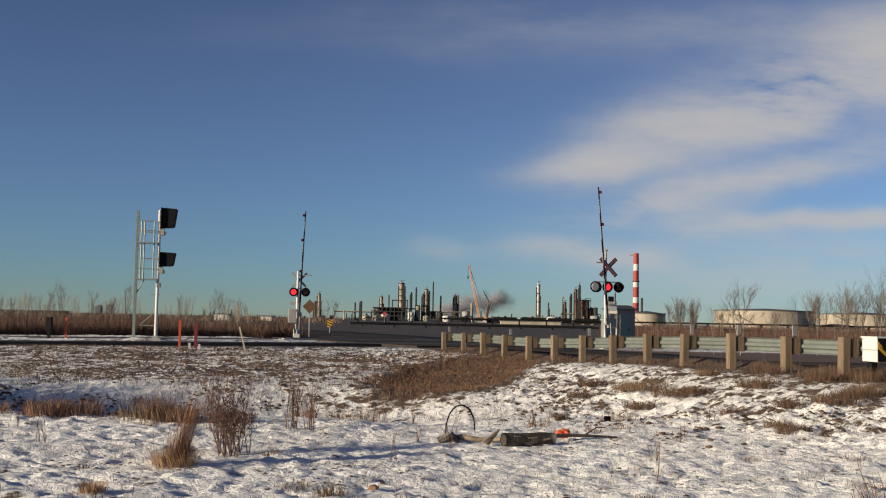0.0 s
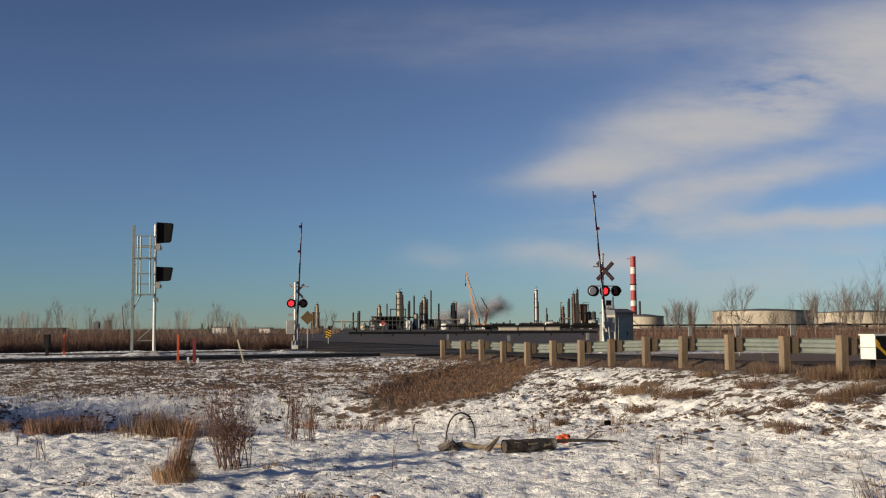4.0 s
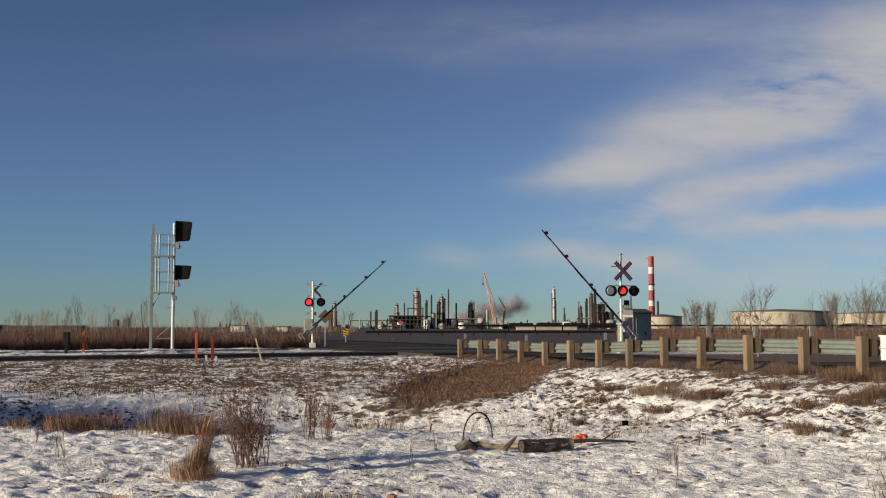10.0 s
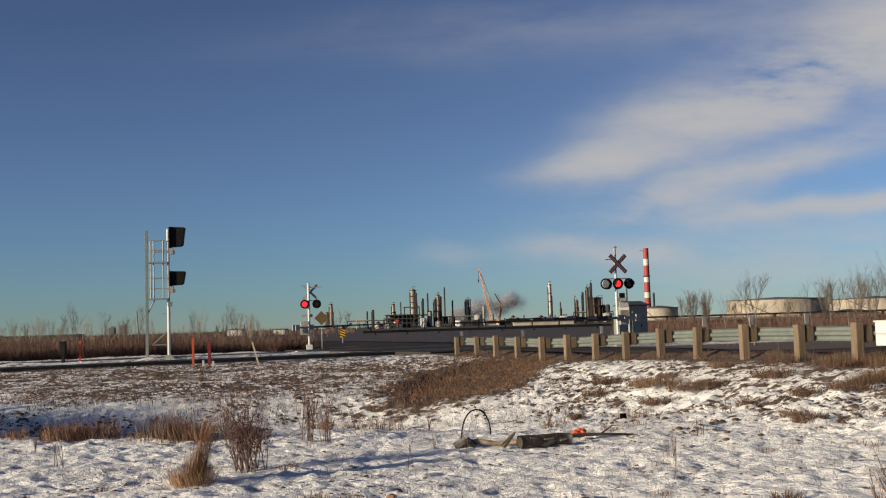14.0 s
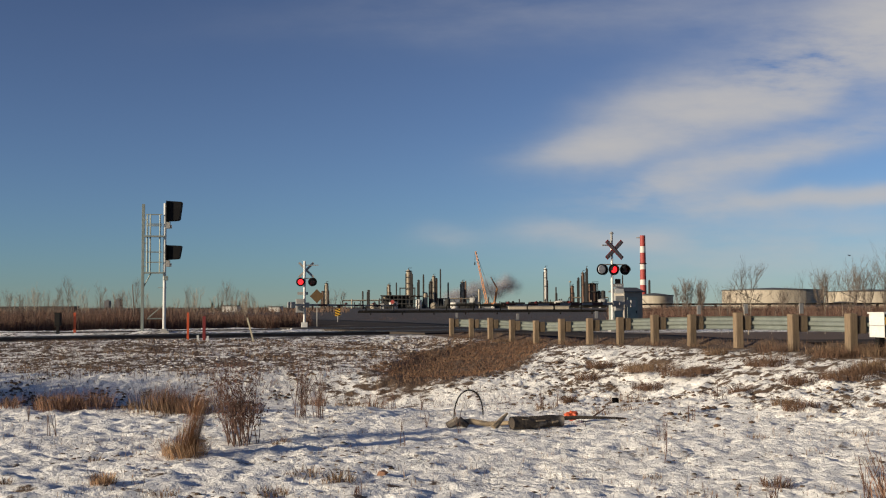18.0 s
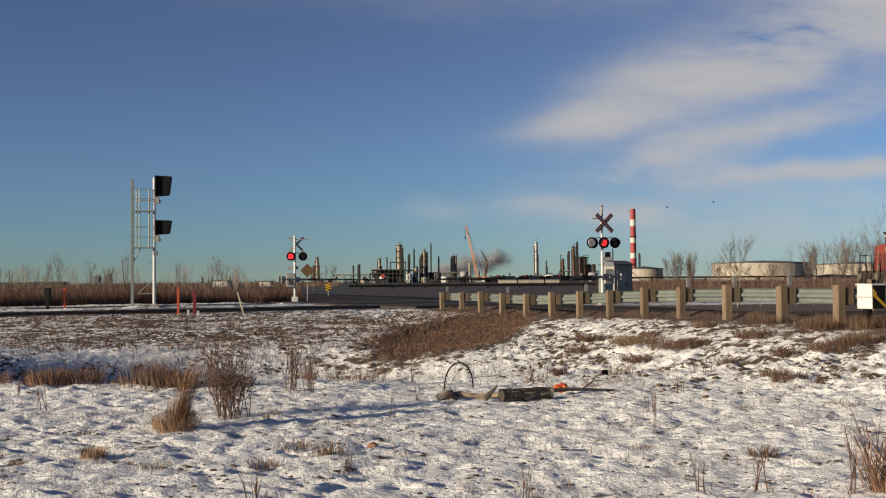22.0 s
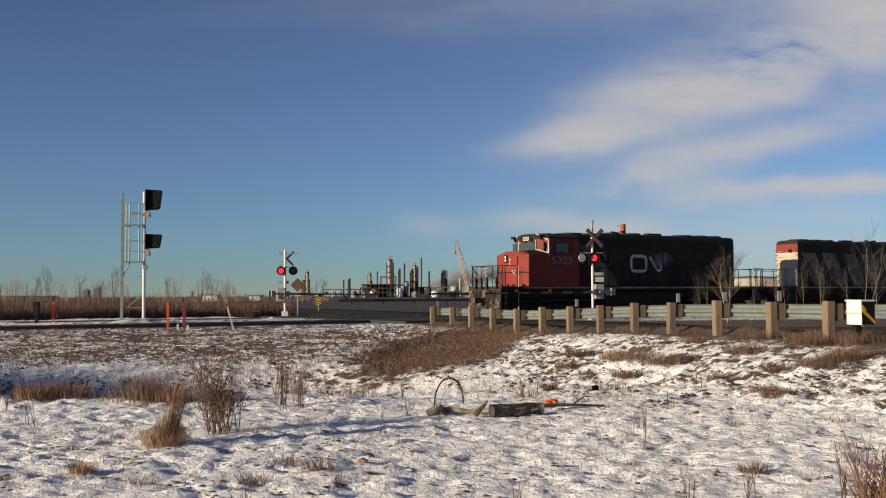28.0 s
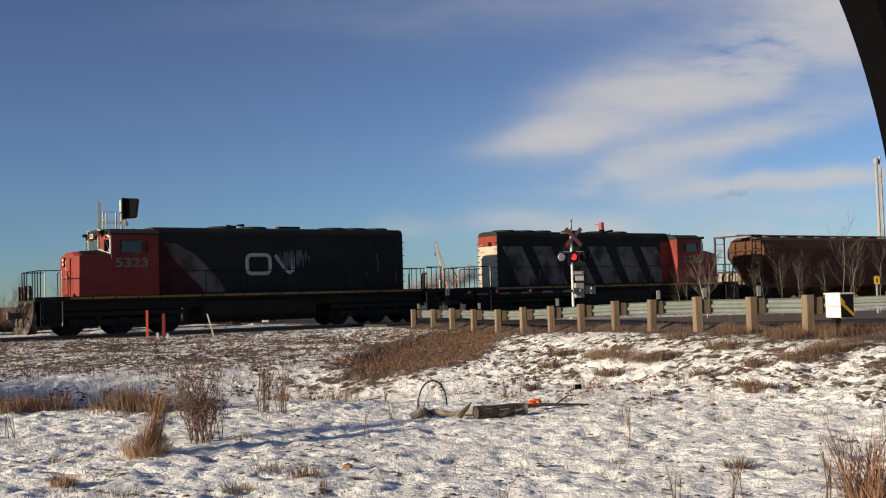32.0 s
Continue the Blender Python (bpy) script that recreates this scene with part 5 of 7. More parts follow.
def build_hopper():
    t = thing("hopper_wagon", "brown covered hopper wagon with rounded sides", "freight wagon")
    moving = []
    L = 7.6
    half = [(0.9, 1.05), (1.50, 1.35), (1.56, 2.0), (1.60, 2.8), (1.50, 3.6), (1.20, 4.15), (0.7, 4.36)]
    ring = [(-a, b) for a, b in half] + [(a, b) for a, b in half[::-1]]
    n = len(ring)
    vs, fs = [], []
    for x, zlo in ((-L, 3.1), (-L + 1.6, 1.0), (L - 1.6, 1.0), (L, 3.1)):
        for a, b in ring:
            vs.append((x, a if b > zlo else a * 0.95, max(b, zlo) if abs(x) == L else b))
    for k in range(3):
        fs += [(k * n + i, k * n + (i + 1) % n, (k + 1) * n + (i + 1) % n, (k + 1) * n + i) for i in range(n)]
    fs += [tuple(range(n - 1, -1, -1)), tuple(range(3 * n, 4 * n))]
    body = part("body", Geo().add(vs, fs), BROWNCAR, t, "dusty brown rounded body")
    for k in range(13):
        x = -6.2 + 12.4 * k / 12
        part("side_seam", Geo().box((x, -1.605, 2.6), (0.05, 0.02, 1.1)).box((x, 1.605, 2.6), (0.05, 0.02, 1.1)), BROWNCAR, body)
    part("sill", Geo().box((0, -1.42, 1.28), (16.6, 0.10, 0.30)).box((0, 1.42, 1.28), (16.6, 0.10, 0.30)), BROWNCAR, t, "side sill", 0.01)
    part("centre_sill", Geo().box((0, 0, 1.0), (17.4, 0.5, 0.35)), UNDER, t)
    for k in range(4):
        x = -4.8 + 3.2 * k
        part("hopper_chute", Geo().add([(x - 1.4, -1.3, 1.35), (x + 1.4, -1.3, 1.35), (x + 1.4, 1.3, 1.35), (x - 1.4, 1.3, 1.35), (x - 0.35, -0.5, 0.35), (x + 0.35, -0.5, 0.35), (x + 0.35, 0.5, 0.35), (x - 0.35, 0.5, 0.35)],
             [(0, 1, 2, 3), (7, 6, 5, 4), (0, 4, 5, 1), (1, 5, 6, 2), (2, 6, 7, 3), (3, 7, 4, 0)]), BROWNCAR, t)
    part("roof_walk", Geo().box((0, 0, 4.50), (17.6, 0.75, 0.05)), GREYP, t, "grating roof walk")
    for k in range(8):
        part("roof_hatch", Geo().box((-6 + 12 * k / 7, 0.62, 4.42), (1.1, 0.4, 0.12)), BROWNCAR, t, bevel=0.02)
    for e in (-1, 1):
        x = e * 8.75
        part("end_platform", Geo().box((e * 8.3, 0, 1.25), (1.1, 3.0, 0.10)), UNDER, t)
        for s in (-1, 1):
            part("corner_post", Geo().box((x, s * 1.48, 2.85), (0.09, 0.09, 3.2)).box((e * 7.9, s * 1.48, 2.85), (0.07, 0.07, 3.2)), BROWNCAR, t, "corner post")
            part("ladder", *[Geo().box((e * 8.32, s * 1.49, 2.95), (0.02, 0.02, 0.02))], BROWNCAR, t)
            for k in range(7):
                part("ladder_rung", Geo().box((e * 8.32, s * 1.49, 1.5 + 0.42 * k), (0.86, 0.03, 0.03)), BROWNCAR, t)
        part("end_top_bar", Geo().box((x, 0, 4.42), (0.09, 3.05, 0.09)).box((e * 8.3, -1.48, 4.42), (0.95, 0.08, 0.08)).box((e * 8.3, 1.48, 4.42), (0.95, 0.08, 0.08)), BROWNCAR, t)
        for y in (-0.8, 0.0, 0.8):
            part("end_brace", Geo().tube((e * 7.62, y, 4.2), (e * 8.1, y * 1.05, 1.3), 0.05, n=6), BROWNCAR, t)
        part("end_crossbar", Geo().box((e * 7.75, 0, 3.55), (0.07, 2.6, 0.07)), BROWNCAR, t)
        part("coupler", Geo().box((e * 9.05, 0, 0.88), (0.7, 0.24, 0.26)), STEEL, t, bevel=0.03)
        truck(t, e * 7.1, (-0.88, 0.88), 0.46, moving)
    return t, moving


LOCO1, WHEELS1 = build_loco("red and black diesel locomotive with a wide red cab", True, -1, "5323")
LOCO2, WHEELS2 = build_loco("trailing diesel locomotive with grubby zebra stripes and a red cab", False, 1, "5274")
HOPPER, WHEELS3 = build_hopper()


# ---- plants ----
def blade(g, p, h, lean, turn, w, bend=0.5):
    """One narrow dry blade of two joints."""
    d = Vector((math.cos(turn), math.sin(turn), 0))
    s = Vector((-d.y, d.x, 0)) * w
    a, b = p + d * (lean * h * 0.35) + Vector((0, 0, h * 0.6)), p + d * (lean * h * (0.6 + bend * 0.5)) + Vector((0, 0, h * (1 - 0.25 * lean * bend)))
    g.add([p - s, p + s, a + s * 0.7, a - s * 0.7, b], [(0, 1, 2, 3), (3, 2, 4)])


def tuft(pos, h, r, n, material, label, name="grass_tuft", lean=0.45, drift=(0, 0), w=0.004, group="dry grass tufts"):
    rnd = random.Random(int(abs(pos[0] * 131 + pos[1] * 977)) + n)
    g = Geo()
    z = ground_z(*pos)
    for _ in range(n):
        a, q = rnd.uniform(0, 6.283), r * math.sqrt(rnd.random())
        p = Vector((math.cos(a) * q, math.sin(a) * q, -0.03))
        d = Vector((math.cos(a) * 0.5 + rnd.uniform(-0.6, 0.6) + drift[0], math.sin(a) * 0.5 + rnd.uniform(-0.6, 0.6) + drift[1], 0))
        blade(g, p, h * rnd.uniform(0.45, 1.0), min(1.2, d.length * lean + rnd.uniform(0, 0.25)), math.atan2(d.y, d.x), w * rnd.uniform(0.6, 1.3), rnd.random())
    return solid(name, g, material, label, "dry grass", group, "stuff", m=Matrix.Translation((pos[0], pos[1], z)))


def limb(g, rnd, p, d, length, r, depth, kids, spread, up=0.15, n=5):
    """A tapering limb of three joints that forks at its end and along it."""
    pts = [p]
    for _ in range(3):
        d = (d + Vector((rnd.uniform(-1, 1), rnd.uniform(-1, 1), rnd.uniform(-0.5, 1))) * 0.14 + Vector((0, 0, up * 0.3))).normalized()
        pts.append(pts[-1] + d * (length / 3))
    g.path(pts, r, r * 0.6, n)
    if depth == 0:
        return
    for k in range(kids):
        base = pts[rnd.choice((1, 2, 2, 3))]
        q = (d + Vector((rnd.uniform(-1, 1), rnd.uniform(-1, 1), rnd.uniform(-0.2, 0.9))) * spread).normalized()
        limb(g, rnd, base, q, length * rnd.uniform(0.5, 0.75), r * 0.55, depth - 1, kids, spread, up, max(3, n - 1))


def bare_tree(pos, h, seed, material=None, reach=1.0, r=0.03, lean=(0, 0), name="bare_tree", depth=3, kids=4, spread=0.7, label="leafless young tree with a pale trunk", z=None, twig=None, stems=1):
    rnd = random.Random(seed)
    t = thing(name, label, "tree" if name == "bare_tree" else "shrub", Matrix.Translation((pos[0], pos[1], (ground_z(*pos) if z is None else z) - 0.05)), "leafless trees" if name == "bare_tree" else "shrubs")
    tg, cg = Geo(), Geo()
    for s in range(stems):
        off = Vector((rnd.uniform(-1, 1), rnd.uniform(-1, 1), 0)) * (0.05 * h if stems > 1 else 0)
        d = Vector((lean[0] + rnd.uniform(-0.12, 0.12) * stems ** 0.5, lean[1] + rnd.uniform(-0.12, 0.12) * stems ** 0.5, 1)).normalized()
        pts = [off]
        for k in range(5):
            d = (d + Vector((rnd.uniform(-1, 1), rnd.uniform(-1, 1), 0.3)) * 0.08).normalized()
            pts.append(pts[-1] + d * (h * 0.16))
        tg.path(pts, r, r * 0.45, 6)
        for k in range(2, 6):
            for _ in range(2 if k < 5 else 3):
                q = (d + Vector((rnd.uniform(-1, 1), rnd.uniform(-1, 1), rnd.uniform(0.0, 0.8))) * spread).normalized()
                limb(cg, rnd, pts[k], q, h * reach * rnd.uniform(0.16, 0.32), r * 0.42, depth - 1, kids, spread, n=4)
    part("trunk", tg, material or PALEBARK, t, smooth=True)
    part("crown", cg, twig or BARK, t, "open crown of bare twigs")
    return t


def weed(pos, h, n, seed, name="weed_stalk", material=None, spread=0.25, label="thin dead weed stalks standing in the snow"):
    rnd = random.Random(seed)
    g = Geo()
    for _ in range(n):
        a = rnd.uniform(0, 6.28)
        d = Vector((math.cos(a) * spread * rnd.random(), math.sin(a) * spread * rnd.random(), 1)).normalized()
        p = Vector((rnd.uniform(-1, 1), rnd.uniform(-1, 1), 0)) * (0.03 * n ** 0.5)
        limb(g, rnd, p + Vector((0, 0, -0.03)), d, h * rnd.uniform(0.6, 1), 0.006, 1, 2, 0.5, n=4)
    return solid(name, g, material or TWIG, label, "weed", "dead weeds", m=Matrix.Translation((pos[0], pos[1], ground_z(*pos))))


LEAFLET = mat("withered_leaf", (0.135, 0.062, 0.042), (0.075, 0.036, 0.027), 0.9, 0, 6, 40, 0.0, each=0.5)


def build_bush():
    """The dark shrub in the field: upright stems, side twigs and withered leaves."""
    rnd = random.Random(5)
    t = thing("shrub", "dark leafless shrub with withered reddish seed heads", "shrub", Matrix.Translation((-2.62, 13.5, ground_z(-2.62, 13.5))))
    lg = Geo()
    for k in range(34):
        x = rnd.gauss(0.0, 0.11)
        y = rnd.uniform(-0.25, 0.3)
        h = rnd.uniform(0.30, 0.70)
        d = Vector((rnd.uniform(-0.26, 0.26) + x * 0.3, rnd.uniform(-0.2, 0.2), 1)).normalized()
        g = Geo()
        limb(g, rnd, Vector((x, y, -0.03)), d, h, 0.007, 2, 3, 0.6, n=5)
        part("stem", g, TWIG, t)
        for _ in range(34):
            q = Vector((x, y, 0)) + d * h * rnd.uniform(0.5, 1.75) + Vector((rnd.gauss(0, 0.06), rnd.gauss(0, 0.06), rnd.gauss(0, 0.05)))
            s = rnd.uniform(0.006, 0.015)
            e = Euler((rnd.uniform(0, 6), rnd.uniform(0, 6), 0)).to_matrix()
            lg.add([q + e @ Vector(v) * s for v in ((-1, -0.5, 0), (1, -0.4, 0.3), (0.8, 0.6, 0), (-0.6, 0.7, 0.4))], [(0, 1, 2, 3)])
    part("withered_leaves", lg, LEAFLET, t, "clinging withered leaves", kind="stuff")


build_bush()
# the leaning plume of straw and the tufts of the field
tuft((-3.02, 12.4), 0.30, 0.26, 620, STRAW, "thick tuft of straw-coloured grass in the snow", lean=1.6, drift=(0.1, 0), w=0.0026)
tuft((-3.02, 12.45), 0.62, 0.12, 260, STRAW, "loose straw stems rising from the tuft", lean=0.30, drift=(1.1, 0.0), w=0.003)
tuft((-2.97, 12.47), 1.06, 0.07, 300, STRAW, "tall plume of straw leaning over the tuft", lean=0.13, drift=(1.9, 0.0), w=0.003)
tuft((-3.32, 10.45), 0.16, 0.12, 260, STRAW, "small clump of straw-coloured grass in the snow", lean=0.9)
tuft((3.42, 7.85), 0.26, 0.26, 700, DITCHBRUSH, "coarse dry bush of straw and seed heads", lean=0.8, drift=(-0.1, 0))
weed((3.36, 8.0), 0.36, 34, 41, spread=0.9, material=DITCHBRUSH)
weed((3.45, 8.3), 0.45, 16, 42, spread=0.6, material=TWIG)
tuft((2.95, 9.75), 0.13, 0.14, 120, REDBRUSH, "flattened rusty clump of dead leaves", lean=1.2)
for k, (x, y, h, n) in enumerate(((-2.28, 16.8, 0.80, 18), (-2.0, 16.6, 0.62, 12), (-0.55, 13.2, 0.33, 2), (0.16, 14.6, 0.36, 2), (-0.33, 15.4, 0.2, 3), (1.65, 18.5, 0.35, 5), (1.95, 19.2, 0.35, 3), (2.25, 11.2, 0.62, 1), (3.0, 7.9, 0.4, 3), (0.62, 7.6, 0.3, 3), (-0.4, 18.6, 0.3, 5), (-0.9, 17.9, 0.3, 4), (-1.25, 7.35, 0.33, 5), (2.0, 8.3, 0.25, 3), (2.45, 8.2, 0.3, 4), (-5.25, 14.4, 0.33, 4), (-4.1, 19.2, 0.5, 6), (-6.3, 16.2, 0.28, 2), (3.4, 15.0, 0.25, 4), (-0.78, 9.7, 0.12, 5), (4.4, 17.5, 0.25, 5), (2.6, 13.1, 0.22, 4))):
    weed((x, y), h, n, 60 + k)
for k, (x, y, h, r, n) in enumerate(((-1.05, 10.5, 0.16, 0.16, 130), (-1.45, 10.9, 0.14, 0.2, 110), (-1.6, 9.9, 0.10, 0.16, 90), (-2.6, 9.9, 0.08, 0.15, 70), (-3.9, 12.0, 0.10, 0.08, 50), (-4.3, 10.5, 0.10, 0.08, 50), (0.1, 7.55, 0.14, 0.22, 200), (-2.05, 13.4, 0.13, 0.12, 90), (-3.75, 8.9, 0.10, 0.2, 60), (1.6, 17.6, 0.22, 0.2, 90), (-1.9, 20.4, 0.30, 0.4, 170), (-1.5, 20.6, 0.28, 0.3, 130), (3.3, 19.6, 0.25, 0.35, 140), (2.45, 16.6, 0.12, 0.25, 80), (2.9, 16.9, 0.12, 0.25, 80), (4.3, 10.9, 0.1, 0.2, 50), (5.0, 13.0, 0.1, 0.2, 60), (3.7, 13.0, 0.08, 0.15, 50), (2.0, 10.5, 0.07, 0.1, 50), (1.85, 9.0, 0.06, 0.12, 40))):
    tuft((x, y), h, r, n, GRASS, "low patch of dead grass showing through the snow", lean=1.0)
# russet brush in the ditch: two broken banks of it, thin and uneven
rb = random.Random(31)
for x0, x1, y0, h0, count in ((-9.2, -8.1, 18.7, 0.34, 4), (-7.6, -7.25, 18.3, 0.30, 2), (-6.9, -5.9, 18.3, 0.42, 8), (-5.55, -5.2, 18.0, 0.2, 1), (-4.9, -4.0, 17.6, 0.55, 8), (-3.6, -3.1, 17.3, 0.3, 2), (-2.6, -2.0, 19.2, 0.34, 2), (-1.7, -1.2, 18.9, 0.34, 2)):
    for k in range(count):
        x = x0 + (x1 - x0) * (k + rb.random()) / count
        r = rb.uniform(0.14, 0.34)
        tuft((x, y0 + rb.uniform(-0.35, 0.4)), h0 * rb.uniform(0.65, 1.1), r, int(540 * r), DITCHBRUSH if k % 4 else GRASS, "bank of russet dead brush in the ditch", "brush_clump", 0.75, w=0.004, group="ditch brush")
for k, (x, y, h, r, n) in enumerate(((7.6, 21.3, 0.38, 0.55, 420), (8.1, 20.6, 0.40, 0.5, 420), (6.9, 22.6, 0.36, 0.45, 360), (6.5, 21.4, 0.2, 0.4, 160), (5.5, 28.0, 0.25, 0.35, 160), (4.7, 31.0, 0.25, 0.4, 160), (6.1, 25.9, 0.25, 0.3, 140), (3.8, 33.5, 0.3, 0.4, 200), (2.8, 36.8, 0.35, 0.5, 260), (2.0, 38.8, 0.3, 0.5, 240), (0.6, 43.0, 0.3, 0.5, 240), (8.9, 20.0, 0.25, 0.5, 220), (7.95, 19.95, 0.42, 0.28, 420), (8.35, 19.9, 0.36, 0.3, 320))):
    tuft((x, y), h * 0.8, r, n, GRASS if k % 3 == 0 else REDBRUSH, "dry grass round the foot of a guardrail post", lean=1.0, w=0.0032)
# brown clumps that break through the snow of the bank
for k, (x, y, r) in enumerate(((4.53, 23.4, 0.52), (4.84, 21.9, 0.42), (6.14, 20.8, 0.34), (6.52, 17.6, 0.36), (7.28, 18.2, 0.34), (3.99, 21.4, 0.26), (3.26, 24.3, 0.30), (5.83, 17.9, 0.22), (5.93, 23.6, 0.24), (3.63, 25.4, 0.28), (4.95, 18.2, 0.18), (5.07, 15.5, 0.20), (5.04, 16.1, 0.16), (2.36, 21.0, 0.14), (7.37, 20.5, 0.34), (6.9, 17.9, 0.3), (4.2, 23.9, 0.3), (5.2, 21.5, 0.25))):
    tuft((x, y), 0.15 + 0.24 * r, r * 1.25, int(2200 * r), REDBRUSH if k % 4 else GRASS, "brown clump of dead grass on the snowy bank", lean=1.1, w=0.0032, group="bank clumps")
for k, (x, y, r) in enumerate(((-7.9, 24.4, 0.35), (-7.1, 24.8, 0.28), (-6.3, 24.1, 0.3), (-9.4, 24.6, 0.35), (-5.4, 23.4, 0.25), (-8.6, 23.2, 0.2), (-10.4, 25.0, 0.3), (-6.9, 23.3, 0.18), (-4.6, 22.6, 0.3))):
    tuft((x, y), 0.16, r, int(420 * r), TWIG, "dark tangle of twigs on the ditch bank", lean=1.0, w=0.005, group="bank clumps")


def scatter(name, label, count, seed, where, h, material, w):
    """Uncounted dry stalks strewn over a stretch of ground, one mesh."""
    rnd = random.Random(seed)
    g = Geo()
    pts = []
    while len(pts) < count:
        x, y, k = where(rnd)
        pts.append((x, y, k))
    zs = heights(np.array([p[0] for p in pts]), np.array([p[1] for p in pts]))
    for (x, y, k), z in zip(pts, zs):
        blade(g, Vector((x, y, z - 0.02)), h * k * rnd.uniform(0.4, 1.0), rnd.uniform(0.1, 1.0), rnd.uniform(0, 6.283), w * rnd.uniform(0.6, 1.4), rnd.random())
    return solid(name, g, material, label, "dry grass", kind="stuff")


def lumps(name, label, count, seed, where, lo, hi, material, flat=0.6):
    """Uncounted small clods strewn over a stretch of ground: six-sided caps of uneven outline, one mesh."""
    rnd = random.Random(seed)
    g = Geo()
    pts = [where(rnd) for _ in range(count)]
    zs = heights(np.array([p[0] for p in pts]), np.array([p[1] for p in pts]))
    for (x, y, k), z in zip(pts, zs):
        r = lo + (hi - lo) * rnd.random() ** 2.2
        turn = rnd.uniform(0, 6.28)
        vs = []
        for ring, hh in ((1.0, -0.45), (0.72, 0.35)):
            for j in range(6):
                a = turn + j * 1.0472 + rnd.uniform(-0.25, 0.25)
                q = r * ring * rnd.uniform(0.75, 1.25)
                vs.append((x + q * math.cos(a), y + q * math.sin(a), z + r * flat * (hh + rnd.uniform(-0.15, 0.15))))
        vs.append((x + r * rnd.uniform(-0.25, 0.25), y + r * rnd.uniform(-0.25, 0.25), z + r * flat * rnd.uniform(0.6, 1.0)))
        g.add(vs, [(j, (j + 1) % 6, 6 + (j + 1) % 6, 6 + j) for j in range(6)] + [(6 + j, 6 + (j + 1) % 6, 12) for j in range(6)])
    return solid(name, g, material, label, "clods", kind="stuff", smooth=True)


def clumped(rnd, x0, x1, y0, y1, scale, limit):
    while True:
        x, y = rnd.uniform(x0, x1), rnd.uniform(y0, y1)
        if noise.noise(Vector((x * scale, y * scale, 3.3))) > limit:
            return x, y, rnd.uniform(0.5, 1.1)


def in_hollow(rnd):
    while True:
        x, y = rnd.uniform(-2.6, 4.2), rnd.uniform(24.0, 41.0)
        u, v = (x - 0.12 * (y - 32.5) - 0.60) / 2.15, (y - 32.5 - 0.5 * (x - 0.60)) / 5.8
        if u * u + v * v < 1.1 + 0.8 * noise.noise(Vector((x * 1.3, y * 1.3, 0))):
            return x, y, rnd.uniform(0.5, 1.1)


scatter("field_stubble", "sparse stubble poking through the snow", 5200, 1, lambda r: clumped(r, -9, 8, 7, 20, 0.9, 0.12), 0.10, GRASS, 0.003)
scatter("shoulder_grass", "brown grass on the road shoulder behind the guardrail", 3600, 9, lambda r: (lambda a, o: (RAIL_NEAR.x + RAIL_DIR.x * a + RAIL_LEFT.x * o, RAIL_NEAR.y + RAIL_DIR.y * a + RAIL_LEFT.y * o, r.uniform(0.5, 1.2)))(r.uniform(-2, 27), -0.15 - abs(r.gauss(0, 0.9))), 0.16, REDBRUSH, 0.004)
scatter("slope_stubble", "fine dark stubble all over the far slope", 20000, 12, lambda r: clumped(r, -16, 2, 20.5, 42, 0.5, -0.3), 0.085, TWIG, 0.006)
scatter("slope_grass", "matted dead grass on the slope beyond the ditch", 9000, 2, lambda r: clumped(r, -16, 1, 26, 42, 0.7, -0.05), 0.16, GRASS, 0.007)
scatter("hollow_grass", "dense russet grass in the hollow by the culvert", 17000, 3, in_hollow, 0.12, HOLLOWGRASS, 0.0035)
CLODSNOW = mat("crusted_snow", (0.90, 0.875, 0.83), (0.80, 0.775, 0.74), 0.75, 0, 5, 40, 0.5)
CLODEARTH = mat("frozen_earth", (0.14, 0.088, 0.054), (0.06, 0.04, 0.028), 0.95, 0, 6, 40, 0.5, each=0.4)


def on_bank(rnd):
    while True:
        a, o = rnd.uniform(-5, 25), rnd.uniform(0.3, 6.0)
        x, y = RAIL_NEAR.x + RAIL_DIR.x * a + RAIL_LEFT.x * o, RAIL_NEAR.y + RAIL_DIR.y * a + RAIL_LEFT.y * o
        if noise.noise(Vector((x * 0.6, y * 0.6, 8.1))) > -0.08:
            return x, y, 1.0


lumps("snow_clods", "crusted lumps of snow on the slope beyond the ditch", 1800, 21, lambda r: clumped(r, -17, -1.6, 23.5, 43, 0.6, -0.2), 0.012, 0.06, CLODSNOW, 0.38)
lumps("earth_clods", "frozen brown clods on the slope beyond the ditch", 2000, 22, lambda r: clumped(r, -17, -0.8, 27.5, 43, 0.9, -0.05), 0.012, 0.06, CLODEARTH)
lumps("earth_clods", "dark clods on the drifted ditch bank", 700, 29, lambda r: clumped(r, -12, -3, 24.6, 28.4, 0.8, 0.0), 0.015, 0.07, CLODEARTH)
scatter("ditch_bank_twigs", "dark twigs poking out of the drifted ditch bank", 900, 34, lambda r: clumped(r, -12, -3, 24.6, 28.4, 0.9, 0.05), 0.20, TWIG, 0.006)
lumps("earth_clods", "frozen brown clods on the road bank", 1800, 24, on_bank, 0.012, 0.06, CLODEARTH)
lumps("snow_clods", "ploughed snow lumps along the tracks", 600, 27, lambda r: (lambda a, o: (*on_track(a, o)[:2], 1.0))(r.choice((r.uniform(-48, -4), r.uniform(10, 30))), r.choice((r.gauss(4.3, 0.5), r.gauss(12.6, 0.7)))), 0.03, 0.11, CLODSNOW, 0.5)
lumps("leaf_litter", "brown leaf litter frozen into the trampled snow", 1500, 28, lambda r: clumped(r, -4.5, 8, 8, 18, 0.75, 0.16), 0.008, 0.035, CLODEARTH, 0.3)
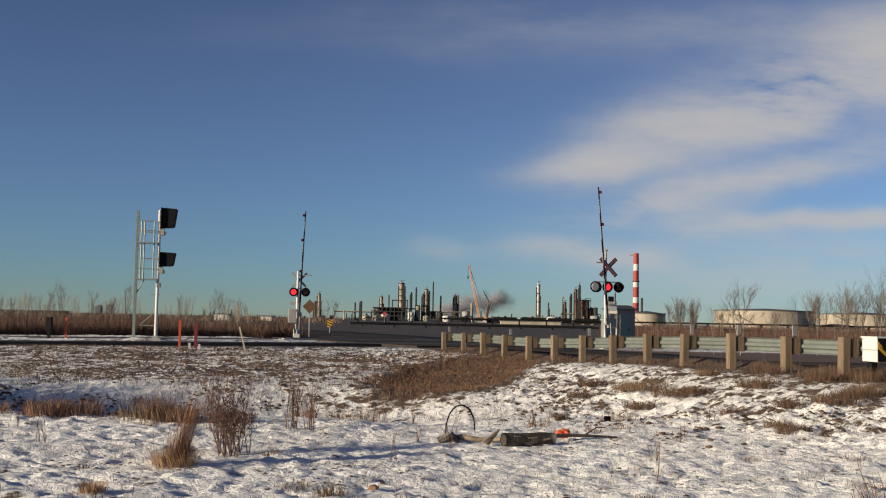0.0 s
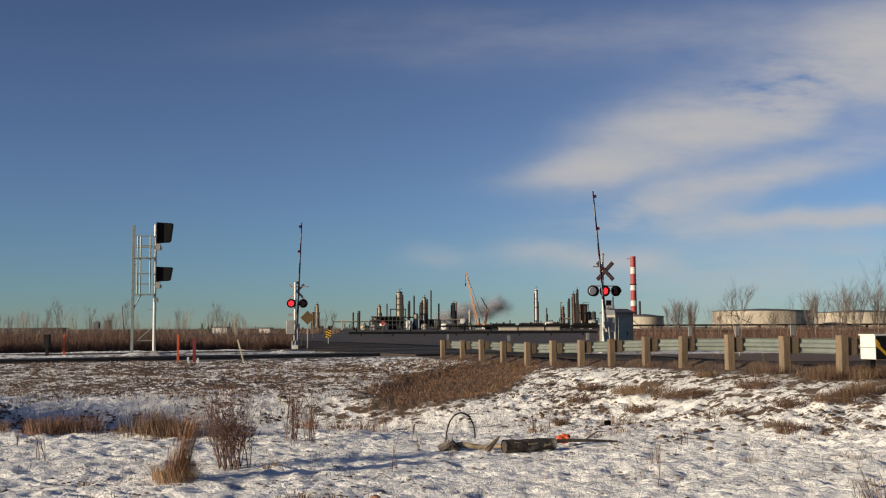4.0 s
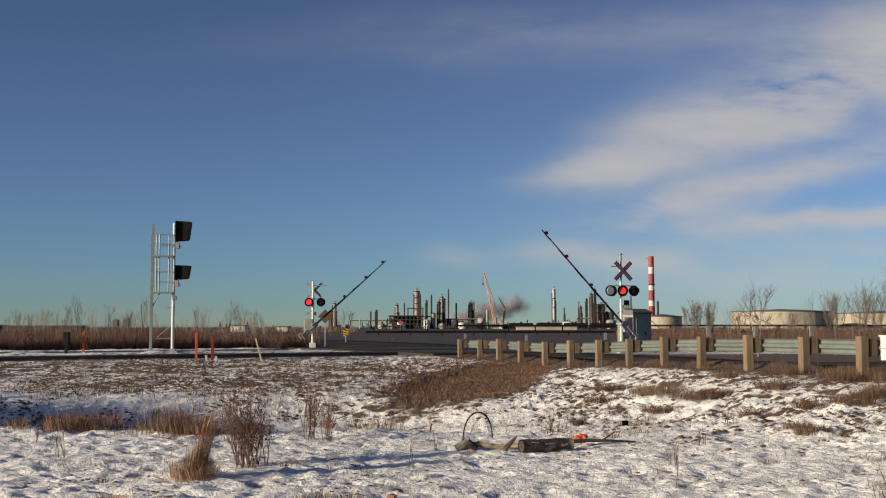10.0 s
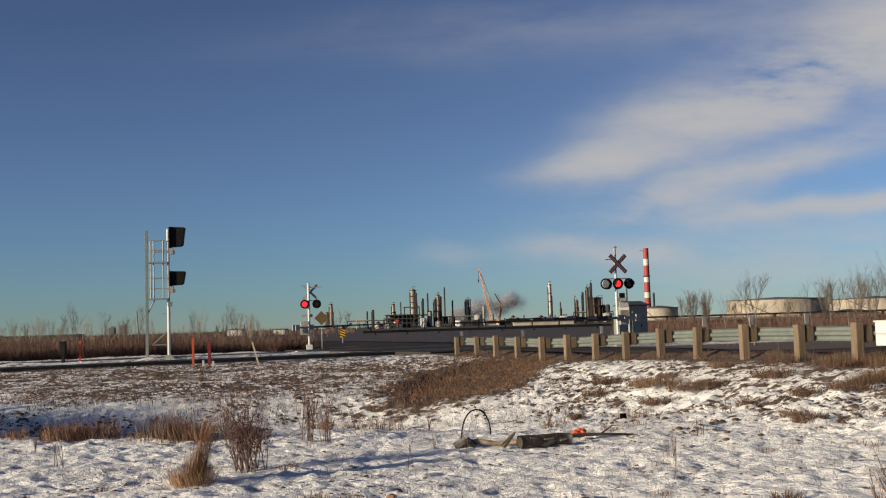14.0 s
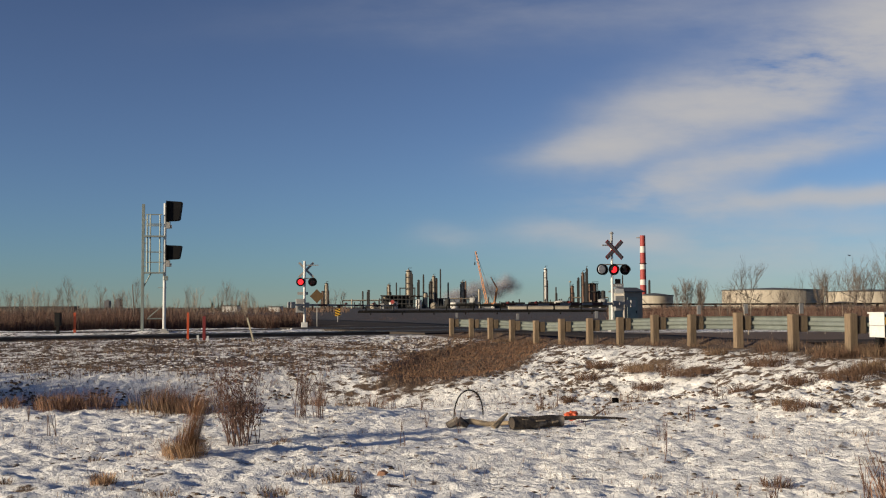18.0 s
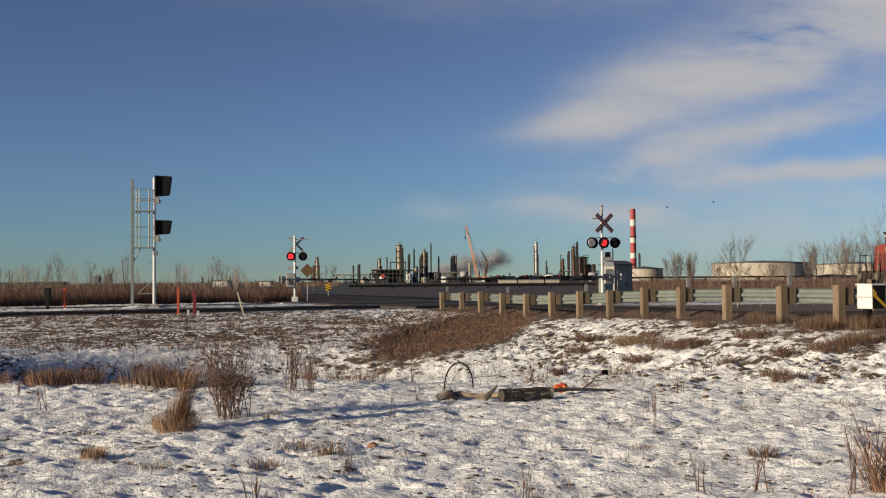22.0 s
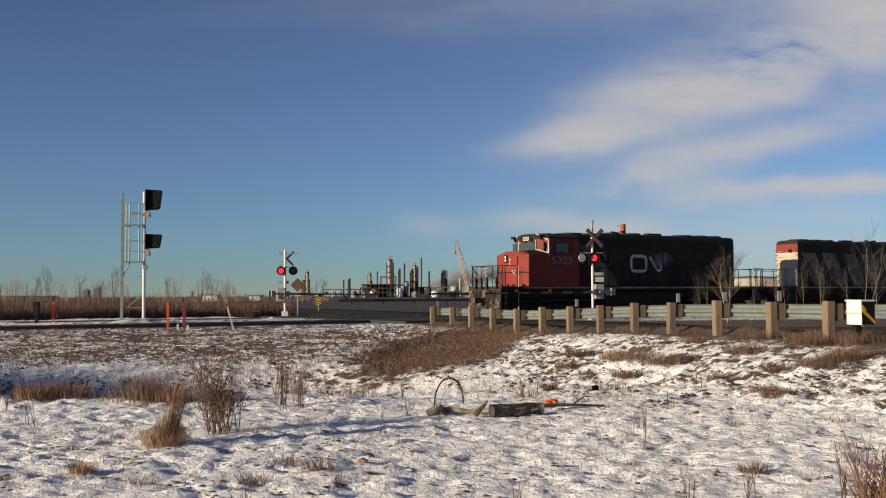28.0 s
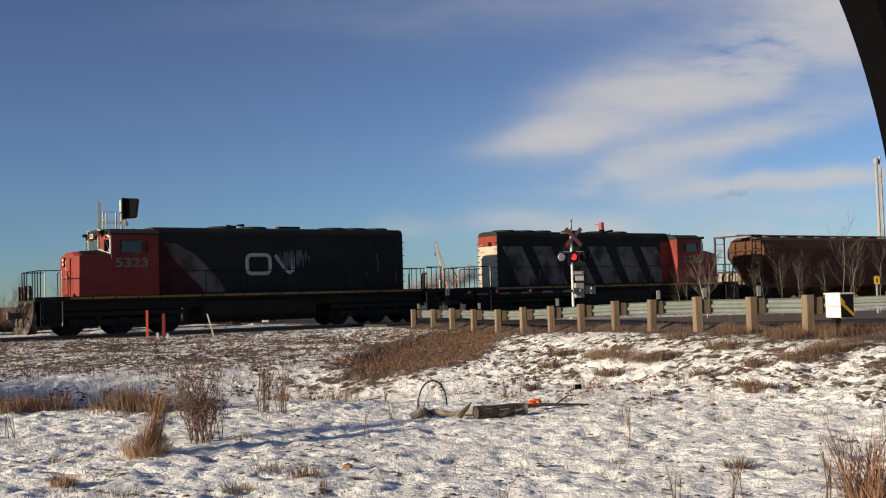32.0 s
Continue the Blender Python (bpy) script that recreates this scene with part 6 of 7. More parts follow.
scatter("bank_grass", "dead grass on the road bank", 1500, 4, lambda r: (lambda a, o: (RAIL_NEAR.x + RAIL_DIR.x * a + RAIL_LEFT.x * o, RAIL_NEAR.y + RAIL_DIR.y * a + RAIL_LEFT.y * o, r.uniform(0.5, 1.2)))(r.uniform(-3, 27), abs(r.gauss(0.2, 0.8)) - 0.15), 0.15, REDBRUSH, 0.004)


def russet(rnd):
    while True:
        x = rnd.uniform(-62, -9)
        edge = TRACK.y + (x - TRACK.x) * math.tan(PHI) + 15.6
        y = edge + 1.6 * noise.noise(Vector((x * 0.35, 2, 5))) + 78 * rnd.random() ** 1.8
        if x < -0.5 * y or x > -6.2 - 0.42 * max(0.0, y - 66):
            continue
        v = noise.noise(Vector((x * 0.16, y * 0.07, 7)))
        if v > -0.32:
            return x, y, rnd.uniform(0.4, 1.05) * (0.82 + 0.5 * v)


scatter("left_brush", "belt of russet brush beyond the tracks", 52000, 5, russet, 1.5, FARBRUSH, 0.008)
scatter("left_brush", "paler dry stems standing in the brush beyond the tracks", 26000, 15, russet, 1.75, PALEBRUSH, 0.007)


def russet_right(rnd):
    while True:
        y = 75 + 120 * rnd.random() ** 1.3
        x = rnd.uniform(0.15 * y, 0.55 * y)
        if noise.noise(Vector((x * 0.1, y * 0.05, 4))) > -0.2:
            return x, y, rnd.uniform(0.4, 1.1)


def middle(rnd):
    while True:
        y = 96 + 190 * rnd.random()
        x = rnd.uniform(-0.13 * y, 0.22 * y)
        if abs(x + 2.2 + (y - 66.5) * 0.43) > 8 and noise.noise(Vector((x * 0.1, y * 0.04, 9))) > -0.1:
            return x, y, rnd.uniform(0.4, 1.1)


def skyline(rnd):
    while True:
        y = rnd.uniform(240, 520)
        x = y * rnd.choice((rnd.uniform(-0.47, -0.09), rnd.uniform(-0.47, -0.09), rnd.uniform(0.19, 0.47)))
        if noise.noise(Vector((x * 0.05, y * 0.02, 3))) > -0.2:
            return x, y, rnd.uniform(0.4, 1.2)


scatter("far_woods", "hazy line of far bare woods on the skyline", 12000, 18, skyline, 2.3, PALEBRUSH, 0.045)
scatter("far_weeds", "low dark weeds in front of the refinery", 6000, 8, middle, 0.2, FARBRUSH, 0.012)
scatter("right_brush", "belt of brown brush beyond the track", 30000, 6, russet_right, 1.5, FARBRUSH, 0.011)
scatter("right_brush", "pale dry stems in the brush beyond the track", 14000, 16, russet_right, 1.8, PALEBRUSH, 0.009)

def on_rise(rnd):
    lo, ac = rnd.gauss(0, 0.8), rnd.uniform(-2.4, 5.0)
    return -17.6 + 0.88 * lo - 0.475 * ac, 20.3 + 0.475 * lo + 0.88 * ac, rnd.uniform(0.6, 1.2)


# added out of view: its stalks throw a thin shadow over the ditch bank
scatter("rise_brush", "unseen thin brush added to cast broken shade on the ditch bank", 1900, 33, on_rise, 2.2, TWIG, 0.02)

# leafless trees between the road and the train
for k, (x, y, h, lx) in enumerate(((12.95, 46.0, 2.3, 0.0), (12.0, 47.0, 1.9, -0.1), (12.4, 47.5, 2.0, 0.1), (15.1, 46.5, 2.0, 0.02), (15.8, 47.2, 2.3, -0.12), (16.5, 47.0, 2.6, 0.05), (17.1, 46.6, 2.2, 0.12), (17.7, 47.8, 2.4, -0.05), (18.3, 46.8, 2.0, 0.05), (19.2, 47.0, 3.9, 0.04), (18.9, 46.2, 3.0, 0.22), (20.0, 47.5, 2.7, -0.1), (20.9, 47.0, 2.8, 0.0), (14.3, 47.5, 1.6, 0.1), (21.8, 47.4, 2.6, 0.1))):
    bare_tree((x, y), h, 100 + k, r=0.009 + 0.004 * (h > 2.5) + 0.018 * (k == 0), lean=(lx, 0), depth=3 if k else 4, kids=4, spread=0.75 if k else 0.95, reach=1.0 if k else 1.15, twig=GREYTWIG, stems=1 if k else 2)
for k, (x, y, h) in enumerate(((21.7, 100, 2.9), (22.6, 101, 3.2), (23.5, 100, 3.1), (24.4, 102, 2.6), (26.5, 100, 2.4), (30.6, 98, 2.4), (34.6, 100, 3.4), (35.9, 101, 4.0), (37.1, 99, 3.6), (38.3, 100, 4.4), (39.5, 101, 4.2), (40.7, 100, 4.6), (42.0, 101, 4.2), (43.2, 100, 4.4))):
    bare_tree((x, y), h, 140 + k, material=BARK, r=0.034, depth=3, kids=4, spread=0.8, name="bare_shrub", label="brown leafless shrub behind the track", stems=4)
for k, (x, y, h) in enumerate(((-52.5, 150, 4.6), (-56.5, 155, 3.6), (-48.5, 150, 4.0), (-43.0, 148, 4.6), (-34.5, 170, 4.6), (-33.8, 172, 4.0), (-45.2, 150, 3.0), (-60.5, 152, 2.6), (-17.6, 165, 3.6), (-16.3, 166, 3.4), (-18.9, 164, 3.0))):
    bare_tree((x, y), h, 170 + k, material=BARK, r=0.03, depth=3, kids=4, spread=0.85, name="bare_tree", label="far leafless tree above the brush", stems=2)


rt = random.Random(52)
for k in range(46):
    y = rt.uniform(72, 120)
    x = -y * rt.uniform(0.17, 0.42)
    bare_tree((x, y), rt.uniform(1.5, 2.6) * (0.8 + y / 300), 300 + k, material=BARK, r=0.014, depth=2, kids=4, spread=0.55, name="bare_shrub", label="thin grey sapling standing above the brush", stems=3, twig=PALEBARK if k % 2 else BARK)


# ---- things in the field and by the track ----
def build_field_things():
    z = ground_z(0.3, 16.5)
    pts = [Vector((0.10 + 0.46 * (0.5 - 0.5 * math.cos(math.pi * k / 12)), 16.2 + 0.6 * k / 12, z - 0.05 + 0.46 * math.sin(math.pi * k / 12) ** 0.8)) for k in range(13)]
    solid("wire_hoop", Geo().path(pts, 0.011, n=8), BLACKP, "bent black hoop standing in the snow", "hoop")
    t = thing("fallen_log", "dark mossy log lying in the snow with bleached broken ends", "log", Matrix.Translation((1.24, 14.95, ground_z(1.24, 14.95))) @ pose(0, 0, 0.04, 0, 0, 26))
    lg, rings, nn = Geo(), 14, 14
    vs = []
    for i in range(rings):
        x = -0.40 + 0.80 * i / (rings - 1)
        for j in range(nn):
            an = 2 * math.pi * j / nn
            r = (0.092 - 0.012 * i / rings) * (1 + 0.16 * noise.noise(Vector((x * 6, math.cos(an) * 1.5, math.sin(an) * 1.5))) + 0.08 * noise.noise(Vector((x * 20, math.cos(an) * 5, math.sin(an) * 5))))
            vs.append((x, r * math.cos(an), 0.035 + r * math.sin(an)))
    lg.add(vs, [(i * nn + j, i * nn + (j + 1) % nn, (i + 1) * nn + (j + 1) % nn, (i + 1) * nn + j) for i in range(rings - 1) for j in range(nn)])
    part("log", lg, LOGBARK, t, "dark peeling bark")
    for e in (-0.395, 0.395):
        part("cut_end", Geo().tube((e, 0, 0.035), (e + 0.006 * (1 if e > 0 else -1), 0, 0.035), 0.078, 0.060, 12), LOGBARK, t, "weathered broken end")
    for k in range(3):
        part("bark_strip", Geo().box((-0.22 + 0.23 * k, -0.075 - 0.008 * k, 0.085 - 0.025 * k), (0.10 + 0.05 * (k % 2), 0.014, 0.012 + 0.006 * k), pose(0, 0, 0, 0, 6 - 7 * k, 0)), DEADWOOD, t)
    b = thing("broken_branches", "bleached broken branches in the snow beside the log", "branch", Matrix.Translation((0.78, 15.1, ground_z(0.78, 15.1))))
    part("branch", Geo().path([(-0.75, 0.25, 0.0), (-0.45, 0.2, 0.06), (-0.2, 0.12, 0.03), (0.12, 0.0, 0.06)], 0.05, 0.03, 7), DEADWOOD, b, "pale split branch")
    part("branch", Geo().path([(-0.15, -0.25, 0.0), (-0.02, -0.1, 0.12), (0.06, 0.0, 0.19)], 0.05, 0.015, 7), DEADWOOD, b, "upright broken stub")
    part("branch", Geo().path([(-0.78, 0.1, 0.0), (-0.62, 0.12, 0.09), (-0.5, 0.14, 0.0)], 0.06, 0.05, 7), LOGBARK, b)
    c = thing("dead_branch", "long brown dead branch lying past the log", "branch", Matrix.Translation((1.98, 15.45, ground_z(1.98, 15.45))))
    part("branch", Geo().path([(-0.5, -0.12, 0.05), (-0.1, 0.0, 0.06), (0.25, 0.05, 0.05), (0.6, 0.2, 0.02)], 0.035, 0.015, 6), LOGBARK, c)
    part("twig", Geo().path([(0.1, 0.03, 0.06), (0.3, 0.2, 0.16), (0.45, 0.3, 0.15)], 0.014, 0.006, 5), TWIG, c)
    o = Geo()
    rnd = random.Random(8)
    me = bmesh.new()
    bmesh.ops.create_icosphere(me, subdivisions=3, radius=1.0)
    for v in me.verts:
        q = v.co.copy()
        v.co = Vector((q.x * 0.10, q.y * 0.065, q.z * 0.062)) * (1 + 0.5 * noise.noise(q * 1.7) + 0.25 * noise.noise(q * 4))
    o.add([v.co for v in me.verts], [[v.index for v in f.verts] for f in me.faces])
    me.free()
    solid("plastic_bag", o, ORANGE, "crumpled orange plastic bag caught on the log", "plastic bag", m=Matrix.Translation((1.80, 15.6, ground_z(1.80, 15.6) + 0.08)))
    solid("black_can", Geo().lathe((0, 0, -0.02), [(0.055, 0), (0.058, 0.02), (0.058, 0.11), (0.05, 0.115), (0.045, 0.10)], 14), RUBBER, "small black can standing in the snow", "can", m=Matrix.Translation((2.96, 19.0, ground_z(2.96, 19.0))))
    l = thing("litter_scrap", "crumpled brown paper scrap lying in the snow", "litter", Matrix.Translation((-0.65, 10.9, ground_z(-0.65, 10.9))))
    part("scrap", Geo().add([(-0.06, -0.02, -0.01), (0.02, -0.04, -0.01), (0.06, 0.0, 0.02), (0.01, 0.04, 0.04), (-0.05, 0.02, 0.02), (-0.04, -0.02, 0.035), (0.02, -0.02, 0.025)], [(0, 1, 6, 5), (1, 2, 3, 6), (5, 6, 3, 4), (0, 5, 4), (0, 4, 3, 2, 1)]), PAPER, l)


build_field_things()


def marker(name, pos, h, r, material, label, category, lean=(0, 0)):
    z = ground_z(*pos)
    g = Geo().box((0, 0, h / 2 - 0.05), (r * 2, r * 1.2, h + 0.1))
    t = solid(name, g, material, label, category, "trackside markers", m=pose(pos[0], pos[1], z, lean[1], lean[0], 12), bevel=0.006)
    return t


marker("marker_post", (-17.3, 50.0), 1.12, 0.055, ORANGE, "slim orange marker post beyond the track", "marker post")
marker("marker_post", (-10.20, 42.4), 1.05, 0.045, ORANGE, "slim orange marker post beside the track", "marker post")
marker("marker_post", (-9.45, 41.9), 0.92, 0.06, REDPOST, "dull red marker post beside the track", "marker post")
marker("wooden_stake", (-7.45, 41.5), 0.95, 0.03, CREAM, "pale stake leaning over beside the track", "stake", (-15, 0))
marker("white_stub", (-9.55, 41.3), 0.22, 0.04, WHITEP, "short white stub in the snow", "stub")
marker("white_stub", (-9.15, 41.2), 0.20, 0.04, WHITEP, "short white stub in the snow", "stub")
solid("leaning_pole", Geo().path([(0, 0, -0.3), (-0.06, 0, 1.5), (-0.16, 0, 2.85)], 0.045, 0.03, 8), BARK, "thin dark wooden pole leaning in the brush", "pole", m=Matrix.Translation((-21.5, 74.0, ground_z(-21.5, 74.0))))
s = thing("switch_box", "small black switch box on a post", "switch box", Matrix.Translation((-17.9, 49.5, -0.1)))
part("body", Geo().box((0, 0, 0.75), (0.26, 0.26, 0.62)), BLACKP, s, bevel=0.02)
part("post", Geo().box((0, 0, 0.2), (0.12, 0.12, 0.5)), BLACKP, s)


def sign_post(name, label, pos, h, draw, turn=0):
    t = thing(name, label, "road sign", Matrix.Translation((pos[0], pos[1], ground_z(*pos))) @ pose(0, 0, 0, 0, 0, turn))
    part("post", Geo().box((0, 0.03, h / 2), (0.06, 0.06, h)), GREYP, t, "grey steel post")
    draw(t, h)
    return t


def diamond(t, h):
    part("plate", Geo().box((0, 0, h - 0.05), (0.60, 0.015, 0.60), pose(0, 0, 0, 0, 45, 0)), BROWNS, t, "brown back of a diamond plate", 0.004)


def hazard(t, h):
    p = part("plate", Geo().box((0, -0.01, h - 0.3), (0.42, 0.02, 0.58)), YELLOW, t, "yellow hazard plate")
    for k in (-1, 0, 1):
        part("stripe", Geo().prism([(-0.21, h - 0.26 + k * 0.20), (0.21, h - 0.42 + k * 0.20), (0.21, h - 0.33 + k * 0.20), (-0.21, h - 0.17 + k * 0.20)], -0.025, -0.021, "y"), BLACKP, p, "slanting black stripe")


def octagon(t, h):
    part("plate", Geo().tube((0, -0.02, h), (0, 0, h), 0.42, 0.42, 8), CHIMRED, t, "red octagonal plate")


def small_yellow(t, h):
    part("plate", Geo().box((0, -0.01, h - 0.2), (0.24, 0.02, 0.32)), YELLOW, t, "small yellow plate")
    part("mark", Geo().box((0, -0.023, h - 0.2), (0.06, 0.006, 0.2)), BLACKP, t, "dark mark")


sign_post("diamond_sign", "brown back of a diamond road sign on a post", (-7.75, 64.2), 1.95, diamond)
sign_post("hazard_sign", "yellow and black striped hazard sign beside the road", (-8.72, 86.0), 1.12, hazard)
sign_post("stop_sign", "far red stop sign on a thin post", (-10.6, 210.0), 2.2, octagon)
sign_post("track_sign", "small yellow sign on a pale post", (20.35, 46.0), 1.62, small_yellow)


# ---- refinery and distance ----
def column(x, y, h, r, material, top=None, label="tall refinery process column with galleries", rings=0, name="process_column"):
    t = thing(name, label, "refinery tower", Matrix.Translation((x, y, -0.6)), "refinery towers")
    foot = [(r * 3.4, 0), (r * 3.0, h * 0.10), (r * 1.6, h * 0.17), (r, h * 0.30)] if material is REFSTEEL and not rings and h > 11 else [(r, 0), (r, h * 0.5)]
    part("shell", Geo().lathe((0, 0, 0), foot + [(r, h * 0.94), (r * 0.8, h * 0.98), (r * 0.35, h)], 12), material, t, smooth=False)
    if rings > 1:
        part("side_vessel", Geo().lathe((r * 1.5, 0.4, 0), [(r * 0.5, 0), (r * 0.5, h * 0.66), (r * 0.2, h * 0.70)], 8), REFRUST, t, "narrow side vessel")
        part("davit", Geo().path([(0, 0, h * 0.98), (0, 0, h * 1.04), (r * 1.5, 0, h * 1.04)], 0.16, n=4), REFSTEEL, t)
    for k in range(rings):
        z = h * (0.95 - 0.62 * k / max(1, rings))
        part("platform", Geo().lathe((0, 0, z), [(r * 1.45, 0), (r * 1.45, 0.5), (r * 1.02, 0.5)], 12), REFSTEEL, t, "dark gallery")
    if rings:
        part("ladder", Geo().box((r * 1.15, -r * 0.6, h * 0.5), (0.5, 0.5, h * 0.95)), REFSTEEL, t)
        part("pipe", Geo().tube((-r * 1.2, -r * 0.4, 0), (-r * 1.2, -r * 0.4, h * 0.9), 0.4, n=6), REFSTEEL, t)
    return t


RACKDARK = mat("tarry_pipes", (0.013, 0.012, 0.011), (0.008, 0.008, 0.007), 0.9, 0, 0.1, 1.0, 0.0, spec=0.05)


def build_refinery():
    D = 800.0
    k = D / 1900.0
    for px, top, w, m, rings in ((565, 443, 5, REFPALE, 2), (570, 449, 3, REFSTEEL, 0), (558, 458, 4, REFRUST, 1), (633, 459, 3, REFSTEEL, 0), (645, 457, 3.5, REFSTEEL, 1), (642, 469, 4, REFPALE, 0),
                                  (678, 446, 5, REFPALE, 2), (692, 443, 2.4, REFSTEEL, 0), (716, 421, 8, REFPALE, 4), (722, 428, 3, REFSTEEL, 2), (733, 438, 3, REFSTEEL, 1), (743, 430, 3, REFSTEEL, 0)):
        column((px - 784) * k, D + (px % 7) * 5, (492 - top) * k, w * k / 2, m, rings=rings)
    for px, top, w, m, rings in ((746, 462, 9, REFPALE, 0), (756, 442, 5, REFSTEEL, 2), (761, 432, 5, REFPALE, 2), (766, 436, 2.6, REFRUST, 1), (773, 419, 2.6, REFSTEEL, 0), (787, 444, 2.8, REFSTEEL, 0), (786, 474, 10, REFSTEEL, 0), (773, 474, 11, REFSTEEL, 0),
                                  (813, 442, 6, REFPALE, 2), (819, 441, 3, REFRUST, 0), (831, 471, 9, REFPALE, 0), (843, 456, 4, REFPALE, 0)):
        column((px - 784) * k, D + (px % 5) * 6, (492 - top) * k, w * k / 2, m, rings=rings)
    for px, top, w, m, rings in ((963, 420, 5, CHIMWHITE, 3), (979, 455, 2.4, REFSTEEL, 0), (978, 466, 4, REFSTEEL, 0), (1011, 452, 4.5, REFRUST, 2), (1024, 437, 3, REFSTEEL, 1), (1027, 429, 4.5, REFRUST, 2), (1032, 422, 3, REFSTEEL, 2), (1046, 448, 15, REFRUST, 2), (1063, 462, 8, REFSTEEL, 0), (1100, 434, 2.4, REFSTEEL, 0), (1148, 443, 4, REFSTEEL, 0), (1037, 445, 4, REFPALE, 1)):
        column((px - 784) * k, D + (px % 6) * 6, (494 - top) * k, w * k / 2, m, rings=rings)
    # lamp mast
    lm = thing("lamp_mast", "thin light mast in the refinery", "lamp mast", Matrix.Translation((92.6, 805, -0.5)))
    part("mast", Geo().tube((0, 0, 0), (0, 0, 20), 0.35, 0.25, 8), REFSTEEL, lm)
    part("head", Geo().lathe((0, 0, 19.5), [(0.9, 0), (1.0, 0.8), (0.4, 1.1)], 10), REFPALE, lm)
    # process block with its pipe deck
    b = thing("process_unit", "dark steel process unit with pipe decks", "refinery unit", Matrix.Translation((-36, 795, -0.5)))
    for i in range(9):
        for yy in (0, 9):
            part("leg", Geo().box((-12 + 3 * i, yy, 5), (0.6, 0.6, 10)), REFSTEEL, b)
    for z in (4.0, 7.2, 10.0):
        part("deck", Geo().box((0, 4.5, z), (26, 10, 0.7)), REFSTEEL, b)
    for i in range(7):
        part("vessel", Geo().tube((-11 + 3.4 * i, 4.5, 8.6), (-9 + 3.4 * i, 4.5, 8.6), 1.1, 1.1, 10), REFSTEEL if i % 3 else REFPALE, b)
    part("wall", Geo().box((-3, 8, 5.2), (17, 1.0, 9.5)), REFSTEEL, b, "dark back wall")
    part("pipe_bridge", Geo().box((7, 2, 15.5), (12, 1, 0.8)).box((1.5, 2, 13), (0.8, 0.8, 6)).box((12.5, 2, 13), (0.8, 0.8, 6)), REFSTEEL, b)
    rnd = random.Random(21)
    for i in range(70):
        px = rnd.uniform(575, 1085)
        yy = rnd.uniform(700, 900)
        x = (px - 784) / 1900 * yy
        h, w = rnd.uniform(1.2, 4.4), rnd.uniform(1.5, 6)
        m = rnd.choice((REFSTEEL, REFSTEEL, REFSTEEL, REFSTEEL, REFPALE, REFRUST, GREYP))
        u = thing("plant_building", "low dark refinery building with flat roof" if m is not REFPALE else "low pale refinery building with flat roof", "refinery building", Matrix.Translation((x, yy, -0.6)), "refinery buildings")
        part("wall", Geo().box((0, 0, h / 2), (w, 6, h)), m, u)
        part("roof", Geo().box((0, 0, h + 0.15), (w + 0.5, 6.5, 0.3)), DARKROOF, u)
        part("pipework", Geo().tube((-w * 0.6, -3.6, h * 0.6), (w * 0.9, -3.6, h * 0.6), 0.22, n=5).tube((w * 0.9, -3.6, 0), (w * 0.9, -3.6, h * 1.25), 0.22, n=5).box((-w * 0.6, -3.6, h * 0.3), (0.3, 0.3, h * 0.6)), REFSTEEL, u)
        if rnd.random() < 0.5:
            part("vent", Geo().tube((w * 0.2, 0, h), (w * 0.2, 0, h + rnd.uniform(1, 5)), 0.4, n=6), REFSTEEL, u)
    for i in range(60):
        px = rnd.uniform(600, 1085)
        yy = rnd.uniform(720, 880)
        column((px - 784) / 1900 * yy, yy, 2.5 + 6.5 * rnd.random() ** 2, rnd.uniform(0.2, 0.6), rnd.choice((REFSTEEL, REFSTEEL, REFSTEEL, REFRUST, REFPALE)), rings=0, name="vent_stack", label="slim vent stack above the refinery")
    for px, yy, r, h, m in ((690, 780, 3.2, 5.0, CHIMWHITE), (762, 770, 2.4, 4.0, REFPALE), (798, 765, 3.0, 4.5, CHIMWHITE), (832, 770, 3.0, 8.0, GREYP), (905, 775, 3.4, 3.6, CHIMWHITE), (985, 770, 4.2, 5.2, CHIMWHITE), (1002, 775, 3.0, 4.4, TANK), (1060, 770, 3.5, 6.5, GREYP), (735, 775, 2.2, 6.5, CHIMWHITE), (655, 770, 2.6, 3.6, REFPALE), (868, 772, 2.0, 3.0, CHIMWHITE)):
        u = thing("small_tank", "small round refinery tank with a domed top", "storage tank", Matrix.Translation(((px - 784) / 1900 * yy, yy, -0.6)), "small tanks")
        part("shell", Geo().lathe((0, 0, 0), [(r, 0), (r, h), (r * 0.7, h + 0.4), (r * 0.2, h + 0.7)], 14), m, u)
        part("stair", Geo().path([(-r * 1.05 * math.cos(a), -r * 1.05 * math.sin(a), h * a / 2.4) for a in np.linspace(0.3, 2.4, 8)], 0.18, n=4), REFSTEEL, u)
        part("railing", Geo().lathe((0, 0, h), [(r * 1.02, 0), (r * 1.02, 0.12), (r * 0.98, 0.12)], 14), REFSTEEL, u)
    for px0, px1, z, yy in ((600, 680, 6.5, 812), (690, 760, 9.5, 815), (765, 830, 7.5, 810), (1000, 1070, 8.0, 812), (930, 1000, 4.5, 805)):
        x0, x1 = (px0 - 784) / 1900 * yy, (px1 - 784) / 1900 * yy
        u = thing("pipe_bridge", "steel pipe bridge between refinery units", "pipe bridge", Matrix.Translation((x0, yy, -0.6)), "pipe bridges")
        n = max(3, int((x1 - x0) / 6))
        for i in range(n + 1):
            part("trestle", Geo().box(((x1 - x0) * i / n, 0, z / 2), (0.5, 0.5, z)), REFSTEEL, u)
